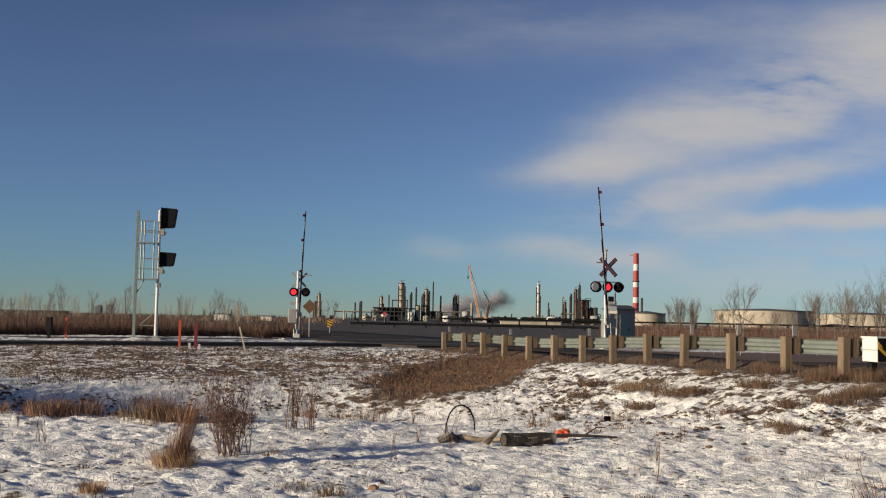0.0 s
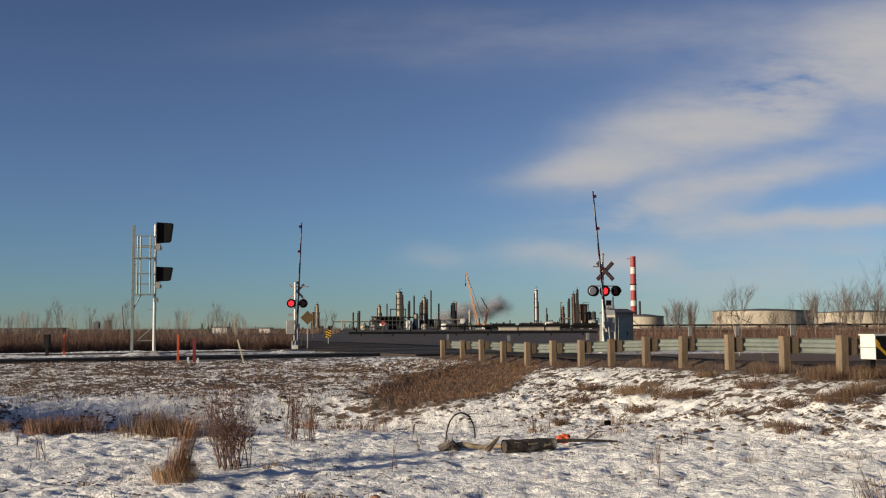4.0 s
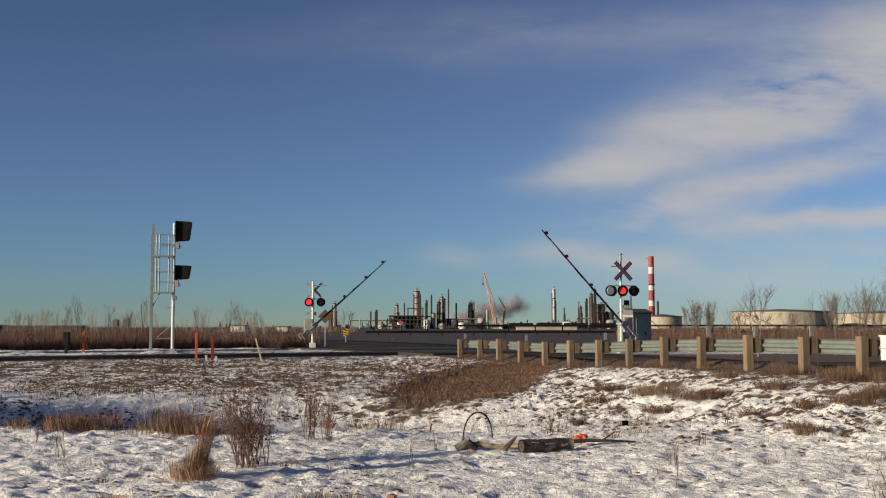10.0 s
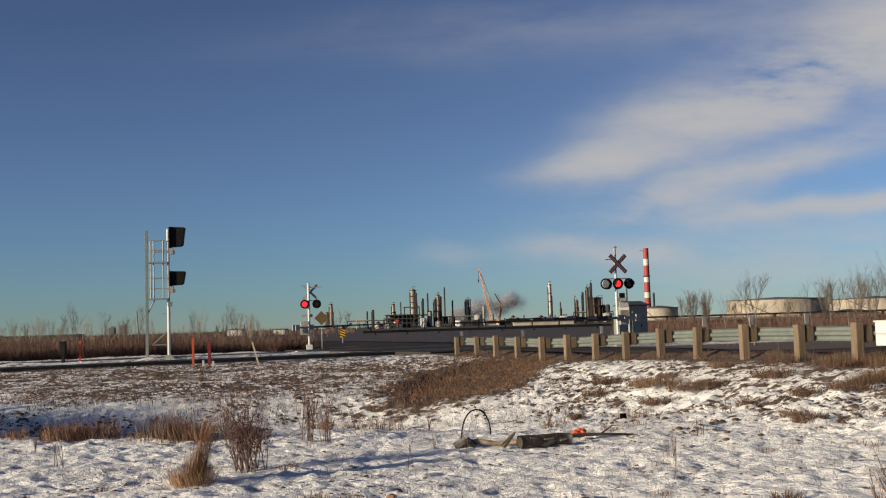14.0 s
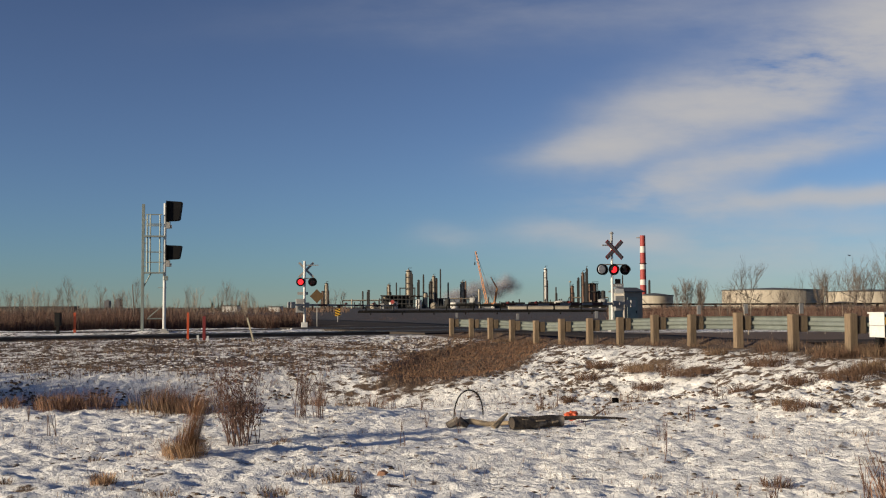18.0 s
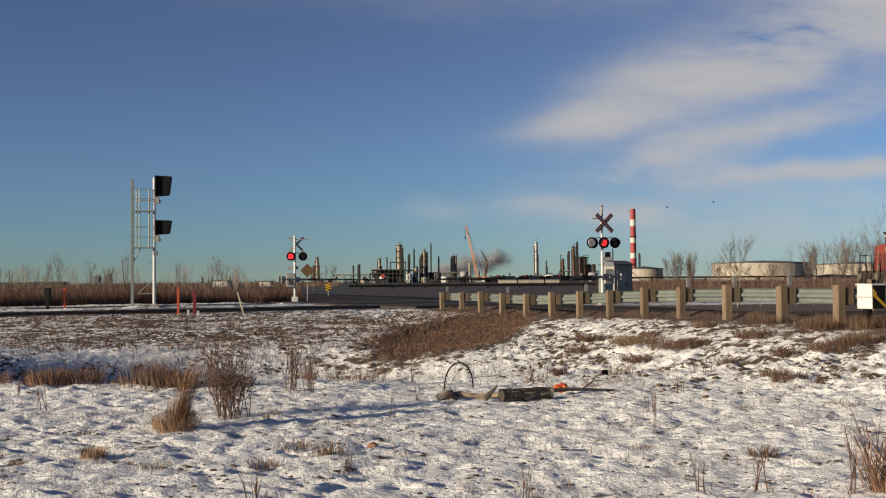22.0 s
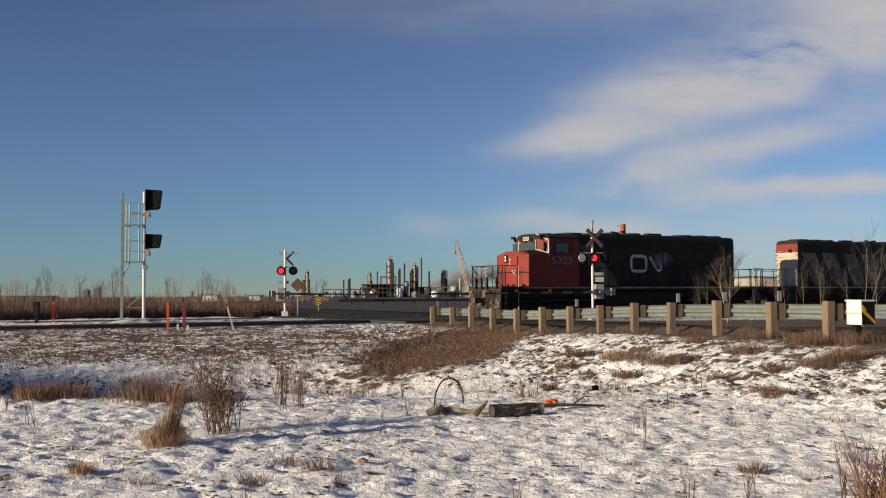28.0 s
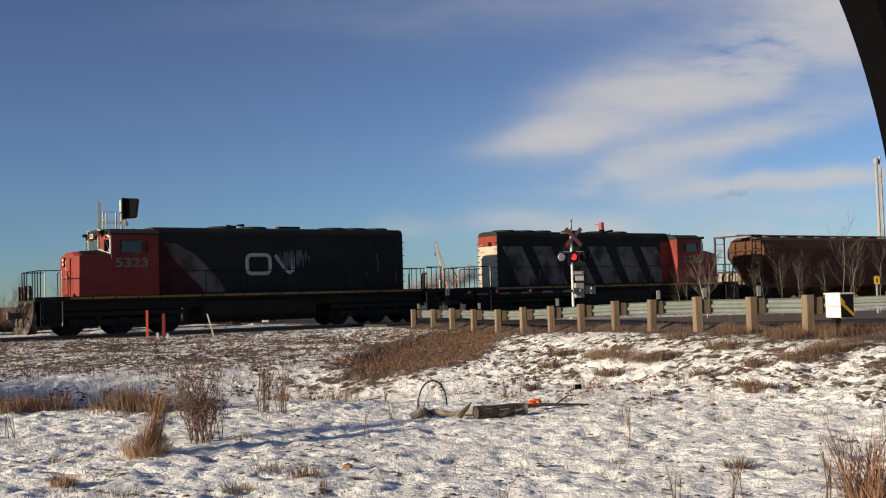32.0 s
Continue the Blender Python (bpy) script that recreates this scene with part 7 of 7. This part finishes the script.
        for j in range(3):
            part("pipe", Geo().tube((0, 0.6 * j, z + 0.5 * (j % 2)), (x1 - x0, 0.6 * j, z + 0.5 * (j % 2)), 0.28, n=6), (REFSTEEL, REFPALE, REFRUST)[j], u)
    # chimney with red and white bands
    c = thing("chimney", "tall chimney banded in red and white", "chimney", Matrix.Translation((164.8, 900, -0.5)))
    cuts = (0.0, 0.07, 0.165, 0.315, 0.39, 0.53, 0.60, 0.76, 0.85, 1.0)
    for i in range(9):
        z0, z1 = cuts[i] * 60.8, cuts[i + 1] * 60.8
        r0, r1 = 2.75 - 0.55 * cuts[i], 2.75 - 0.55 * cuts[i + 1]
        part("band", Geo().tube((0, 0, z0), (0, 0, z1), r0, r1, 20), CHIMWHITE if i % 2 else CHIMRED, c, "white band" if i % 2 else "red band", smooth=False)
    part("top_bracket", Geo().box((-3.2, 0, 59), (4, 1, 1)), GREYP, c)
    part("gallery", Geo().lathe((0, 0, 37), [(3.1, 0), (3.1, 0.6), (2.5, 0.6)], 16), REFSTEEL, c)
    # cranes
    c1 = thing("crane", "tall orange lattice crane", "crane", Matrix.Translation((28, 785, -0.5)))
    g = Geo()
    a, b2 = Vector((2, 0, 2)), Vector((-6.6, 0, 42.0))
    for o in ((-0.7, -0.7), (0.7, -0.7), (0.7, 0.7), (-0.7, 0.7)):
        g.tube(a + Vector((o[0], o[1], 0)), b2 + Vector((o[0] * 0.5, o[1] * 0.5, 0)), 0.28, 0.22, 5)
    for i in range(16):
        p, q = a.lerp(b2, i / 16), a.lerp(b2, (i + 1) / 16)
        g.tube(p + Vector((-0.6, -0.6, 0)), q + Vector((0.6, -0.6, 0)), 0.18, n=4)
    part("boom", g, CRANEO, c1, "orange lattice boom")
    part("back_stay", Geo().tube((7, 0, 3), (-6.6, 0, 42), 0.12, n=5), REFSTEEL, c1)
    part("hook_line", Geo().tube((-7, 0, 42), (-7.2, 0, 34), 0.12, n=5).box((-7.2, 0, 33), (0.8, 0.8, 2)), BLACKP, c1)
    part("body", Geo().box((4, 0, 2.5), (9, 4, 4)), CRANEO, c1)
    c2 = thing("crane", "folded orange crane beside the tall one", "crane", Matrix.Translation((36, 790, -0.5)))
    part("boom", Geo().tube((-1.5, 0, 1), (1.2, 0, 15), 1.1, 0.9, 6).tube((1.2, 0, 15), (-3.5, 0, 23.5), 0.6, 0.35, 6), CRANEO, c2, "orange boom")
    part("body", Geo().box((-1, 0, 2), (6, 4, 4)), CRANEO, c2)
    # tanks
    for x, y, r, h, lab in ((209, 690, 31.3, 12.0, "wide cream storage tank with a dark rim"), (139, 720, 12.6, 9.2, "cream storage tank below the chimney"), (292, 740, 30, 11.5, "cream storage tank far beyond the shrubs")):
        t = thing("storage_tank", lab, "storage tank", Matrix.Translation((x, y, -1)), "storage tanks")
        n = 8
        for i in range(n):
            part("shell_course", Geo().tube((0, 0, h * i / n), (0, 0, h * (i + 1) / n - 0.08), r, r, 48, caps=(i == n - 1)), TANK, t, smooth=False)
        part("rim", Geo().lathe((0, 0, h - 0.3), [(r + 0.5, 0), (r + 0.5, 0.5), (r - 1, 0.5)], 48), DARKROOF, t, "dark rim")
        part("roof", Geo().lathe((0, 0, h), [(r, 0), (r * 0.5, 0.9), (0.5, 1.6)], 32), DARKROOF, t, "low dark roof")
        part("stair", Geo().path([(-r * math.cos(a) * 1.01, -r * math.sin(a) * 1.01, h * (1 - i / 12)) for i, a in enumerate(np.linspace(0.5, 1.35, 13))], 0.22, n=5), REFSTEEL, t)
    # flare stack far to the side
    f = thing("flare_stack", "tall slim pale flare stack", "flare stack", Matrix.Translation((201.5, 450, -0.5)))
    part("stack", Geo().tube((0, 0, 0), (-0.3, 0, 53.5), 0.75, 0.6, 10), GREYP, f)
    part("side_pipe", Geo().tube((1.7, -0.3, 0), (1.3, -0.3, 52), 0.5, n=6), REFPALE, f)
    part("tip", Geo().lathe((-0.3, 0, 53), [(0.9, 0), (1.2, 2.0), (0.8, 2.6)], 10).tube((0.9, 0, 53), (1.5, 0, 56.5), 0.4, n=6), GREYP, f)
    # pipe rack, berm and parked tank wagons in front of the plant
    r = thing("pipe_rack", "long low dark pipe rack", "pipe rack", Matrix.Translation((60, 320, -0.4)))
    for i in range(30):
        part("support", Geo().box((-100 + 8 * i, 0, 0.9), (0.3, 1.5, 1.9)), RACKDARK, r)
    for j in range(2):
        part("pipe", Geo().tube((-60, -0.6 + 0.8 * j, 1.9 + 0.25 * j), (140, -0.6 + 0.8 * j, 1.9 + 0.25 * j), 0.16, n=6), RACKDARK, r)
    r = thing("pipeline", "low dark pipeline on short supports", "pipeline", Matrix.Translation((20, 170, -0.3)))
    for i in range(22):
        part("support", Geo().box((-32 + 5 * i, 0, 0.2), (0.2, 0.5, 0.6)), RACKDARK, r)
    for j in range(2):
        part("pipe", Geo().tube((-34, 0.4 * j, 0.62 + 0.2 * j), (75, 0.4 * j, 0.62 + 0.2 * j), 0.11, n=6), RACKDARK, r)
    tw = thing("tank_wagon", "far black tank wagon on a siding", "freight wagon", Matrix.Translation((42, 680, -0.3)), "far wagons")
    part("barrel", Geo().tube((-7.5, 0, 2.6), (7.5, 0, 2.6), 1.5, 1.5, 14), BLACKP, tw)
    part("dome", Geo().tube((0, 0, 4.0), (0, 0, 4.8), 0.7, 0.7, 10), BLACKP, tw)
    part("frame", Geo().box((0, 0, 1.0), (16, 2.2, 0.4)), UNDER, tw)
    for xx in (-5.6, 5.6):
        part("truck", Geo().box((xx, 0, 0.5), (2.4, 2.0, 0.9)), UNDER, tw)
    for i in range(1, 4):
        copy_thing(tw, Matrix.Translation((42 + 17.2 * i, 680, -0.3)))
    sh = thing("long_shed", "long low cream shed in front of the refinery", "shed", Matrix.Translation((40, 470, -0.3)))
    part("wall", Geo().box((0, 0, 0.8), (26, 8, 1.6)), TANK, sh)
    part("roof", Geo().prism([(-4.4, 1.6), (4.4, 1.6), (0, 2.1)], -13.5, 13.5), GREYP, sh)
    # far towers of the city and low sheds
    for x, h, w in ((-789, 9.5, 7), (-764, 11, 7)):
        q = thing("far_tower", "dim grey tower block on the skyline", "tower block", Matrix.Translation((x, 2500, -1)), "skyline towers")
        part("block", Geo().box((0, 0, h), (w * 1.7, 14, h * 2)), FARDARK, q)
        part("roof_box", Geo().box((0, 0, h * 2 + 1), (w * 0.7, 6, 3)), FARDARK, q)
    for x, y, w, h, m in ((-60, 300, 4.0, 1.9, CHIMWHITE), (-48.5, 305, 3.2, 1.6, CHIMWHITE), (-150, 330, 22, 2.1, FARSHED), (-126, 330, 24, 1.9, FARSHED)):
        q = thing("far_shed", "low far shed at the edge of the brush", "shed", Matrix.Translation((x, y, -0.4)), "far sheds")
        part("wall", Geo().box((0, 0, h / 2), (w, 6, h)), m, q)
        part("roof", Geo().box((0, 0, h + 0.12), (w + 0.4, 6.4, 0.25)), DARKROOF, q)
    rnd = random.Random(77)
    for i in range(11):
        x = rnd.choice((-69.0, -67.0, -59.0)) + rnd.gauss(0, 1.6)
        t = thing("spruce", "small dark spruce on the skyline", "tree", Matrix.Translation((x, 330 + rnd.uniform(-20, 20), -0.5)), "far spruces")
        h = rnd.uniform(2.6, 4.4)
        part("trunk", Geo().tube((0, 0, 0), (0, 0, h * 0.9), 0.15, 0.05, 6), BARK, t)
        g = Geo()
        for j in range(9):
            z = h * (0.15 + 0.8 * j / 9)
            rr = h * 0.26 * (1 - j / 9.5)
            for a in range(7):
                an = a * 0.9 + j + rnd.uniform(-0.3, 0.3)
                e = Vector((math.cos(an) * rr * rnd.uniform(0.7, 1.1), math.sin(an) * rr, z - 0.1 * h))
                s = Vector((-math.sin(an), math.cos(an), 0)) * rr * 0.35
                g.add([(0, 0, z + 0.1 * h), e + s, e - s], [(0, 1, 2)])
        part("crown", g, SPRUCE, t)


SPRUCE = mat("spruce_needles", (0.035, 0.05, 0.035), (0.02, 0.03, 0.022), 0.9, 0, 0.5, 3, 0.0)
build_refinery()


def smoke_material(name, density, tone, grain):
    """Thin smoke: each billow thins out from its own centre and is broken by noise."""
    m = bpy.data.materials.new(name)
    m.use_nodes = True
    nt = m.node_tree
    b = nt.nodes["Principled BSDF"]
    b.inputs["Base Color"].default_value = (*tone, 1)
    b.inputs["Roughness"].default_value = 1.0
    b.inputs["Specular IOR Level"].default_value = 0.0
    tc = nt.nodes.new("ShaderNodeTexCoord")
    flat = nt.nodes.new("ShaderNodeVectorMath")
    flat.operation = "MULTIPLY"
    flat.inputs[1].default_value = (1, 0, 1)
    nt.links.new(tc.outputs["Object"], flat.inputs[0])
    size = nt.nodes.new("ShaderNodeVectorMath")
    size.operation = "LENGTH"
    nt.links.new(flat.outputs[0], size.inputs[0])
    fade = nt.nodes.new("ShaderNodeMapRange")
    fade.interpolation_type = "SMOOTHERSTEP"
    fade.inputs["From Min"].default_value, fade.inputs["From Max"].default_value = 0.98, 0.05
    nt.links.new(size.outputs["Value"], fade.inputs["Value"])
    geo = nt.nodes.new("ShaderNodeNewGeometry")
    f, _ = noise_fac(nt, geo.outputs["Position"], grain, 6.0, 0.18, 0.62)
    k = nt.nodes.new("ShaderNodeMath")
    k.operation = "MULTIPLY"
    nt.links.new(f, k.inputs[0])
    nt.links.new(fade.outputs[0], k.inputs[1])
    d = nt.nodes.new("ShaderNodeMath")
    d.operation = "MULTIPLY"
    d.inputs[1].default_value = density
    nt.links.new(k.outputs[0], d.inputs[0])
    nt.links.new(d.outputs[0], b.inputs["Alpha"])
    return m


SMOKE = smoke_material("thin_smoke", 0.75, (0.235, 0.22, 0.24), 0.09)
EXHAUST = smoke_material("diesel_exhaust", 0.14, (0.07, 0.068, 0.068), 1.2)


def billow(name, parent, c, size, material, seed):
    """One billow of smoke: a bulging uneven dome of unit size, scaled to its place."""
    g, n = Geo(), 12
    vs, fs = [], []
    for i in range(n + 1):
        for j in range(24):
            r, a = i / n, j * math.pi / 12
            x, z = r * math.cos(a), r * math.sin(a)
            vs.append((x, -0.7 * (1 - r * r) + 0.18 * noise.noise(Vector((x * 2 + seed, z * 2, seed))), z))
    for i in range(n):
        fs += [(i * 24 + j, i * 24 + (j + 1) % 24, (i + 1) * 24 + (j + 1) % 24, (i + 1) * 24 + j) for j in range(24)]
    ob = part(name, g.add(vs, fs), material, parent, smooth=True)
    ob.matrix_local = Matrix.Translation(c) @ Matrix.Diagonal((size[0], size[1], size[2], 1))
    return ob


def build_smoke():
    rnd = random.Random(14)
    t = thing("smoke_plume", "thin grey-brown smoke drifting behind the cranes", "smoke", Matrix.Translation((7, 860, 0)))
    for k in range(15):
        f = k / 14
        c = (-2 + 52 * f + rnd.uniform(-3, 3), 5 * k, 7 + 13 * f ** 0.7 + rnd.gauss(0, 3.6) * (0.4 + f))
        billow("billow", t, c, (rnd.uniform(11, 17), 6, rnd.uniform(9, 14)), SMOKE, k * 1.7)


build_smoke()


def build_exhaust():
    rnd = random.Random(3)
    t = thing("exhaust_smoke", "wisp of dark diesel exhaust above the second locomotive", "smoke")
    for k in range(5):
        x = -1.5 + 3.0 * k / 4
        billow("billow", t, (x, 0.15 * k, rnd.gauss(0, 0.1) + 0.15 * x), (rnd.uniform(0.6, 0.9), 0.3, rnd.uniform(0.30, 0.42)), EXHAUST, k * 1.3)
    return t


EXHAUST_SMOKE = build_exhaust()


def build_hood():
    """The rim of a lens hood that slips into the corner of the view: a thick arc about the local origin."""
    t = thing("lens_hood", "soft black rim of a lens hood close by", "lens hood")
    g, n = Geo(), 40
    vs, fs = [], []
    for k in range(n + 1):
        a = radians(4 + 42 * k / n)
        for r, z in ((0.0960, -0.004), (0.155, -0.004), (0.155, 0.004), (0.0962, 0.004), (0.0954, 0.0)):
            vs.append((r * math.cos(a), r * math.sin(a), z))
    for k in range(n):
        fs += [(k * 5 + j, k * 5 + (j + 1) % 5, (k + 1) * 5 + (j + 1) % 5, (k + 1) * 5 + j) for j in range(5)]
    part("rim", g.add(vs, fs), RUBBER, t, smooth=False)
    return t


LENS_HOOD = build_hood()


def build_bird():
    t = thing("bird", "small dark bird in flight", "bird", group="flying birds")
    part("body", Geo().lathe((0, 0, 0), [(0.01, -0.2), (0.05, -0.12), (0.07, 0.0), (0.05, 0.12), (0.03, 0.18), (0.01, 0.21)], 8), BLACKP, t, smooth=True).rotation_euler = (0, radians(90), 0)
    for s in (-1, 1):
        part("wing", Geo().add([(-0.09, 0, 0.02), (0.09, 0, 0.02), (0.05, s * 0.22, 0.09), (-0.07, s * 0.2, 0.09), (-0.05, s * 0.36, 0.07), (-0.09, 0, 0.04), (0.09, 0, 0.04), (0.05, s * 0.22, 0.105), (-0.07, s * 0.2, 0.105), (-0.05, s * 0.36, 0.08)],
             [(0, 1, 2, 3), (3, 2, 4), (5, 8, 7, 6), (8, 9, 7), (0, 5, 6, 1), (1, 6, 7, 2), (2, 7, 9, 4), (4, 9, 8, 3), (3, 8, 5, 0)]), BLACKP, t)
    part("tail", Geo().box((-0.24, 0, 0), (0.12, 0.08, 0.015)), BLACKP, t)
    return t


BIRDS = [build_bird(), build_bird()]


# ---- what moves ----
RUN_T = (0.0, 22.5, 23.0, 23.5, 24.0, 24.5, 25.0, 25.5, 27.5, 28.0, 28.5, 29.0, 29.5, 30.0, 30.5, 31.0, 31.5, 32.0)
RUN_Q = (165.0, 50.3, 47.8, 45.3, 42.7, 40.1, 37.45, 34.85, 24.44, 21.77, 19.08, 16.34, 13.56, 10.80, 8.11, 5.46, 2.74, 0.0)
NEAR_ANGLES = ((0, 84), (6.5, 83.8), (7, 82.2), (7.5, 74), (8, 66), (8.5, 59.6), (9, 53.5), (9.5, 47.8), (10, 42.2), (10.5, 36.6), (11, 31), (11.5, 25.4), (12, 19.8), (12.5, 14.4), (13, 9.2), (13.5, 4.2), (14, 0.8), (14.5, -0.4), (32, -0.4))
FAR_ANGLES = ((0, 87.7), (6.5, 87.0), (7, 82.2), (7.5, 74), (8, 66.2), (8.5, 59.5), (9, 53.2), (9.5, 46.6), (10, 40), (10.5, 34), (11, 28.2), (11.5, 22.6), (12, 17), (12.5, 12.2), (13, 7.8), (13.5, 3.6), (14, 0.8), (14.5, -0.5), (32, -0.5))


HOOD_X, HOOD_Y = -684.0, -117.0


BIRD_FLIGHTS = (((0, 2200, 455), (17, 1700, 450), (18.5, 1330, 445), (19, 1199, 440), (20, 1197, 439), (20.5, 1204, 444), (21, 1164, 403), (22, 1181, 367), (22.5, 1189, 375), (23, 1264, 354), (23.5, 1332, 342), (24, 1385, 346), (24.5, 1455, 340), (25.5, 1620, 330), (32, 2600, 260)),
                ((0, 2300, 430), (17.5, 1640, 430), (19, 1410, 433), (20, 1237, 431), (21, 1255, 399), (22, 1263, 358), (22.5, 1227, 362), (23, 1306, 356), (23.5, 1350, 343), (24, 1408, 340), (24.5, 1483, 335), (25.5, 1640, 325), (32, 2600, 250)))


def motions():
    for ob, s, turn in ((LOCO1, -7.8, 0), (LOCO2, 13.45, 180), (HOPPER, 33.3, 0)):
        walk(ob, [(t, Matrix.Translation(on_track(s + q)) @ pose(0, 0, 0, 0, 0, TRACK_TURN + turn)) for t, q in zip(RUN_T, RUN_Q)])
    for wheels, turn in ((WHEELS1, 1), (WHEELS2, -1), (WHEELS3, 1)):
        for w, x, r in wheels:
            rows = []
            for k in range(int(32 / 0.1) + 1):
                t = k * 0.1
                q = float(np.interp(t, RUN_T, RUN_Q))
                a = turn * q / r
                rows.append((t, Matrix.Translation((x, 0, r)) @ Matrix.Rotation(a, 4, "Y")))
            walk(w, rows)
    near_turn, far_turn = TRACK_TURN - 17, TRACK_TURN - 10
    walk(NEAR_ARM, [(t, Matrix.Translation((0.0, -0.3, 1.4)) @ pose(0, 0, 0, 0, 0, near_turn) @ pose(0, 0, 0, 0, a, 0)) for t, a in NEAR_ANGLES])
    walk(FAR_ARM, [(t, Matrix.Translation((0.1, -0.3, 1.44)) @ pose(0, 0, 0, 0, 0, far_turn) @ pose(0, 0, 0, 0, -a, 0)) for t, a in FAR_ANGLES])

    # exhaust: inside the hood of the second engine until it is blown out
    rows = []
    for t in (0.0, 22.5, 25.5, 27.5, 28.5, 29.0, 29.5):
        rows.append((t, Matrix.Translation(on_track(11.45 + float(np.interp(t, RUN_T, RUN_Q)), 0, 3.4)) @ pose(0, 0, 0, 0, 0, TRACK_TURN)))
    q = 11.45 + float(np.interp(29.75, RUN_T, RUN_Q))
    for t, ds, z in ((29.75, 0.0, 3.7), (30.1, 0.0, 5.0), (30.6, 0.6, 5.9), (31.0, 0.7, 6.3), (31.5, 0.9, 6.7), (32.0, 1.1, 7.0)):
        rows.append((t, Matrix.Translation(on_track(q + ds, 0, z)) @ pose(0, 0, 0, 0, 0, TRACK_TURN)))
    walk(EXHAUST_SMOKE, rows)
    # lens hood: off to the side, then slipping in
    rows = []
    for r in VIEWS:
        slip = float(np.interp(r[0], (0, 27.5, 28.4, 28.9, 29.3, 29.8, 30.3, 31, 31.3, 31.6, 32), (150, 150, 100, 60, 43, 31, 14, 2, -6, 2, 0)))
        rows.append((r[0], view(*r[1:]) @ Matrix.Translation(((slip + HOOD_X) * 0.12 / 1900, HOOD_Y * 0.12 / 1900, -0.12))))
    walk(LENS_HOOD, rows)
    # two birds that circle over the far trees and fly off, 150 m away
    times = [r[0] for r in VIEWS]
    for bird, flight in zip(BIRDS, BIRD_FLIGHTS):
        rows = []
        for t, u, v in flight:
            r = [float(np.interp(t, times, [q[i] for q in VIEWS])) for i in range(1, 7)]
            spot = view(*r) @ Vector(((u - 784) / 1900 * 150, -(v - 441) / 1900 * 150, -150))
            rows.append((t, Matrix.Translation(spot) @ pose(0, 0, 0, 12, 0, 25)))
        walk(bird, rows)


motions()
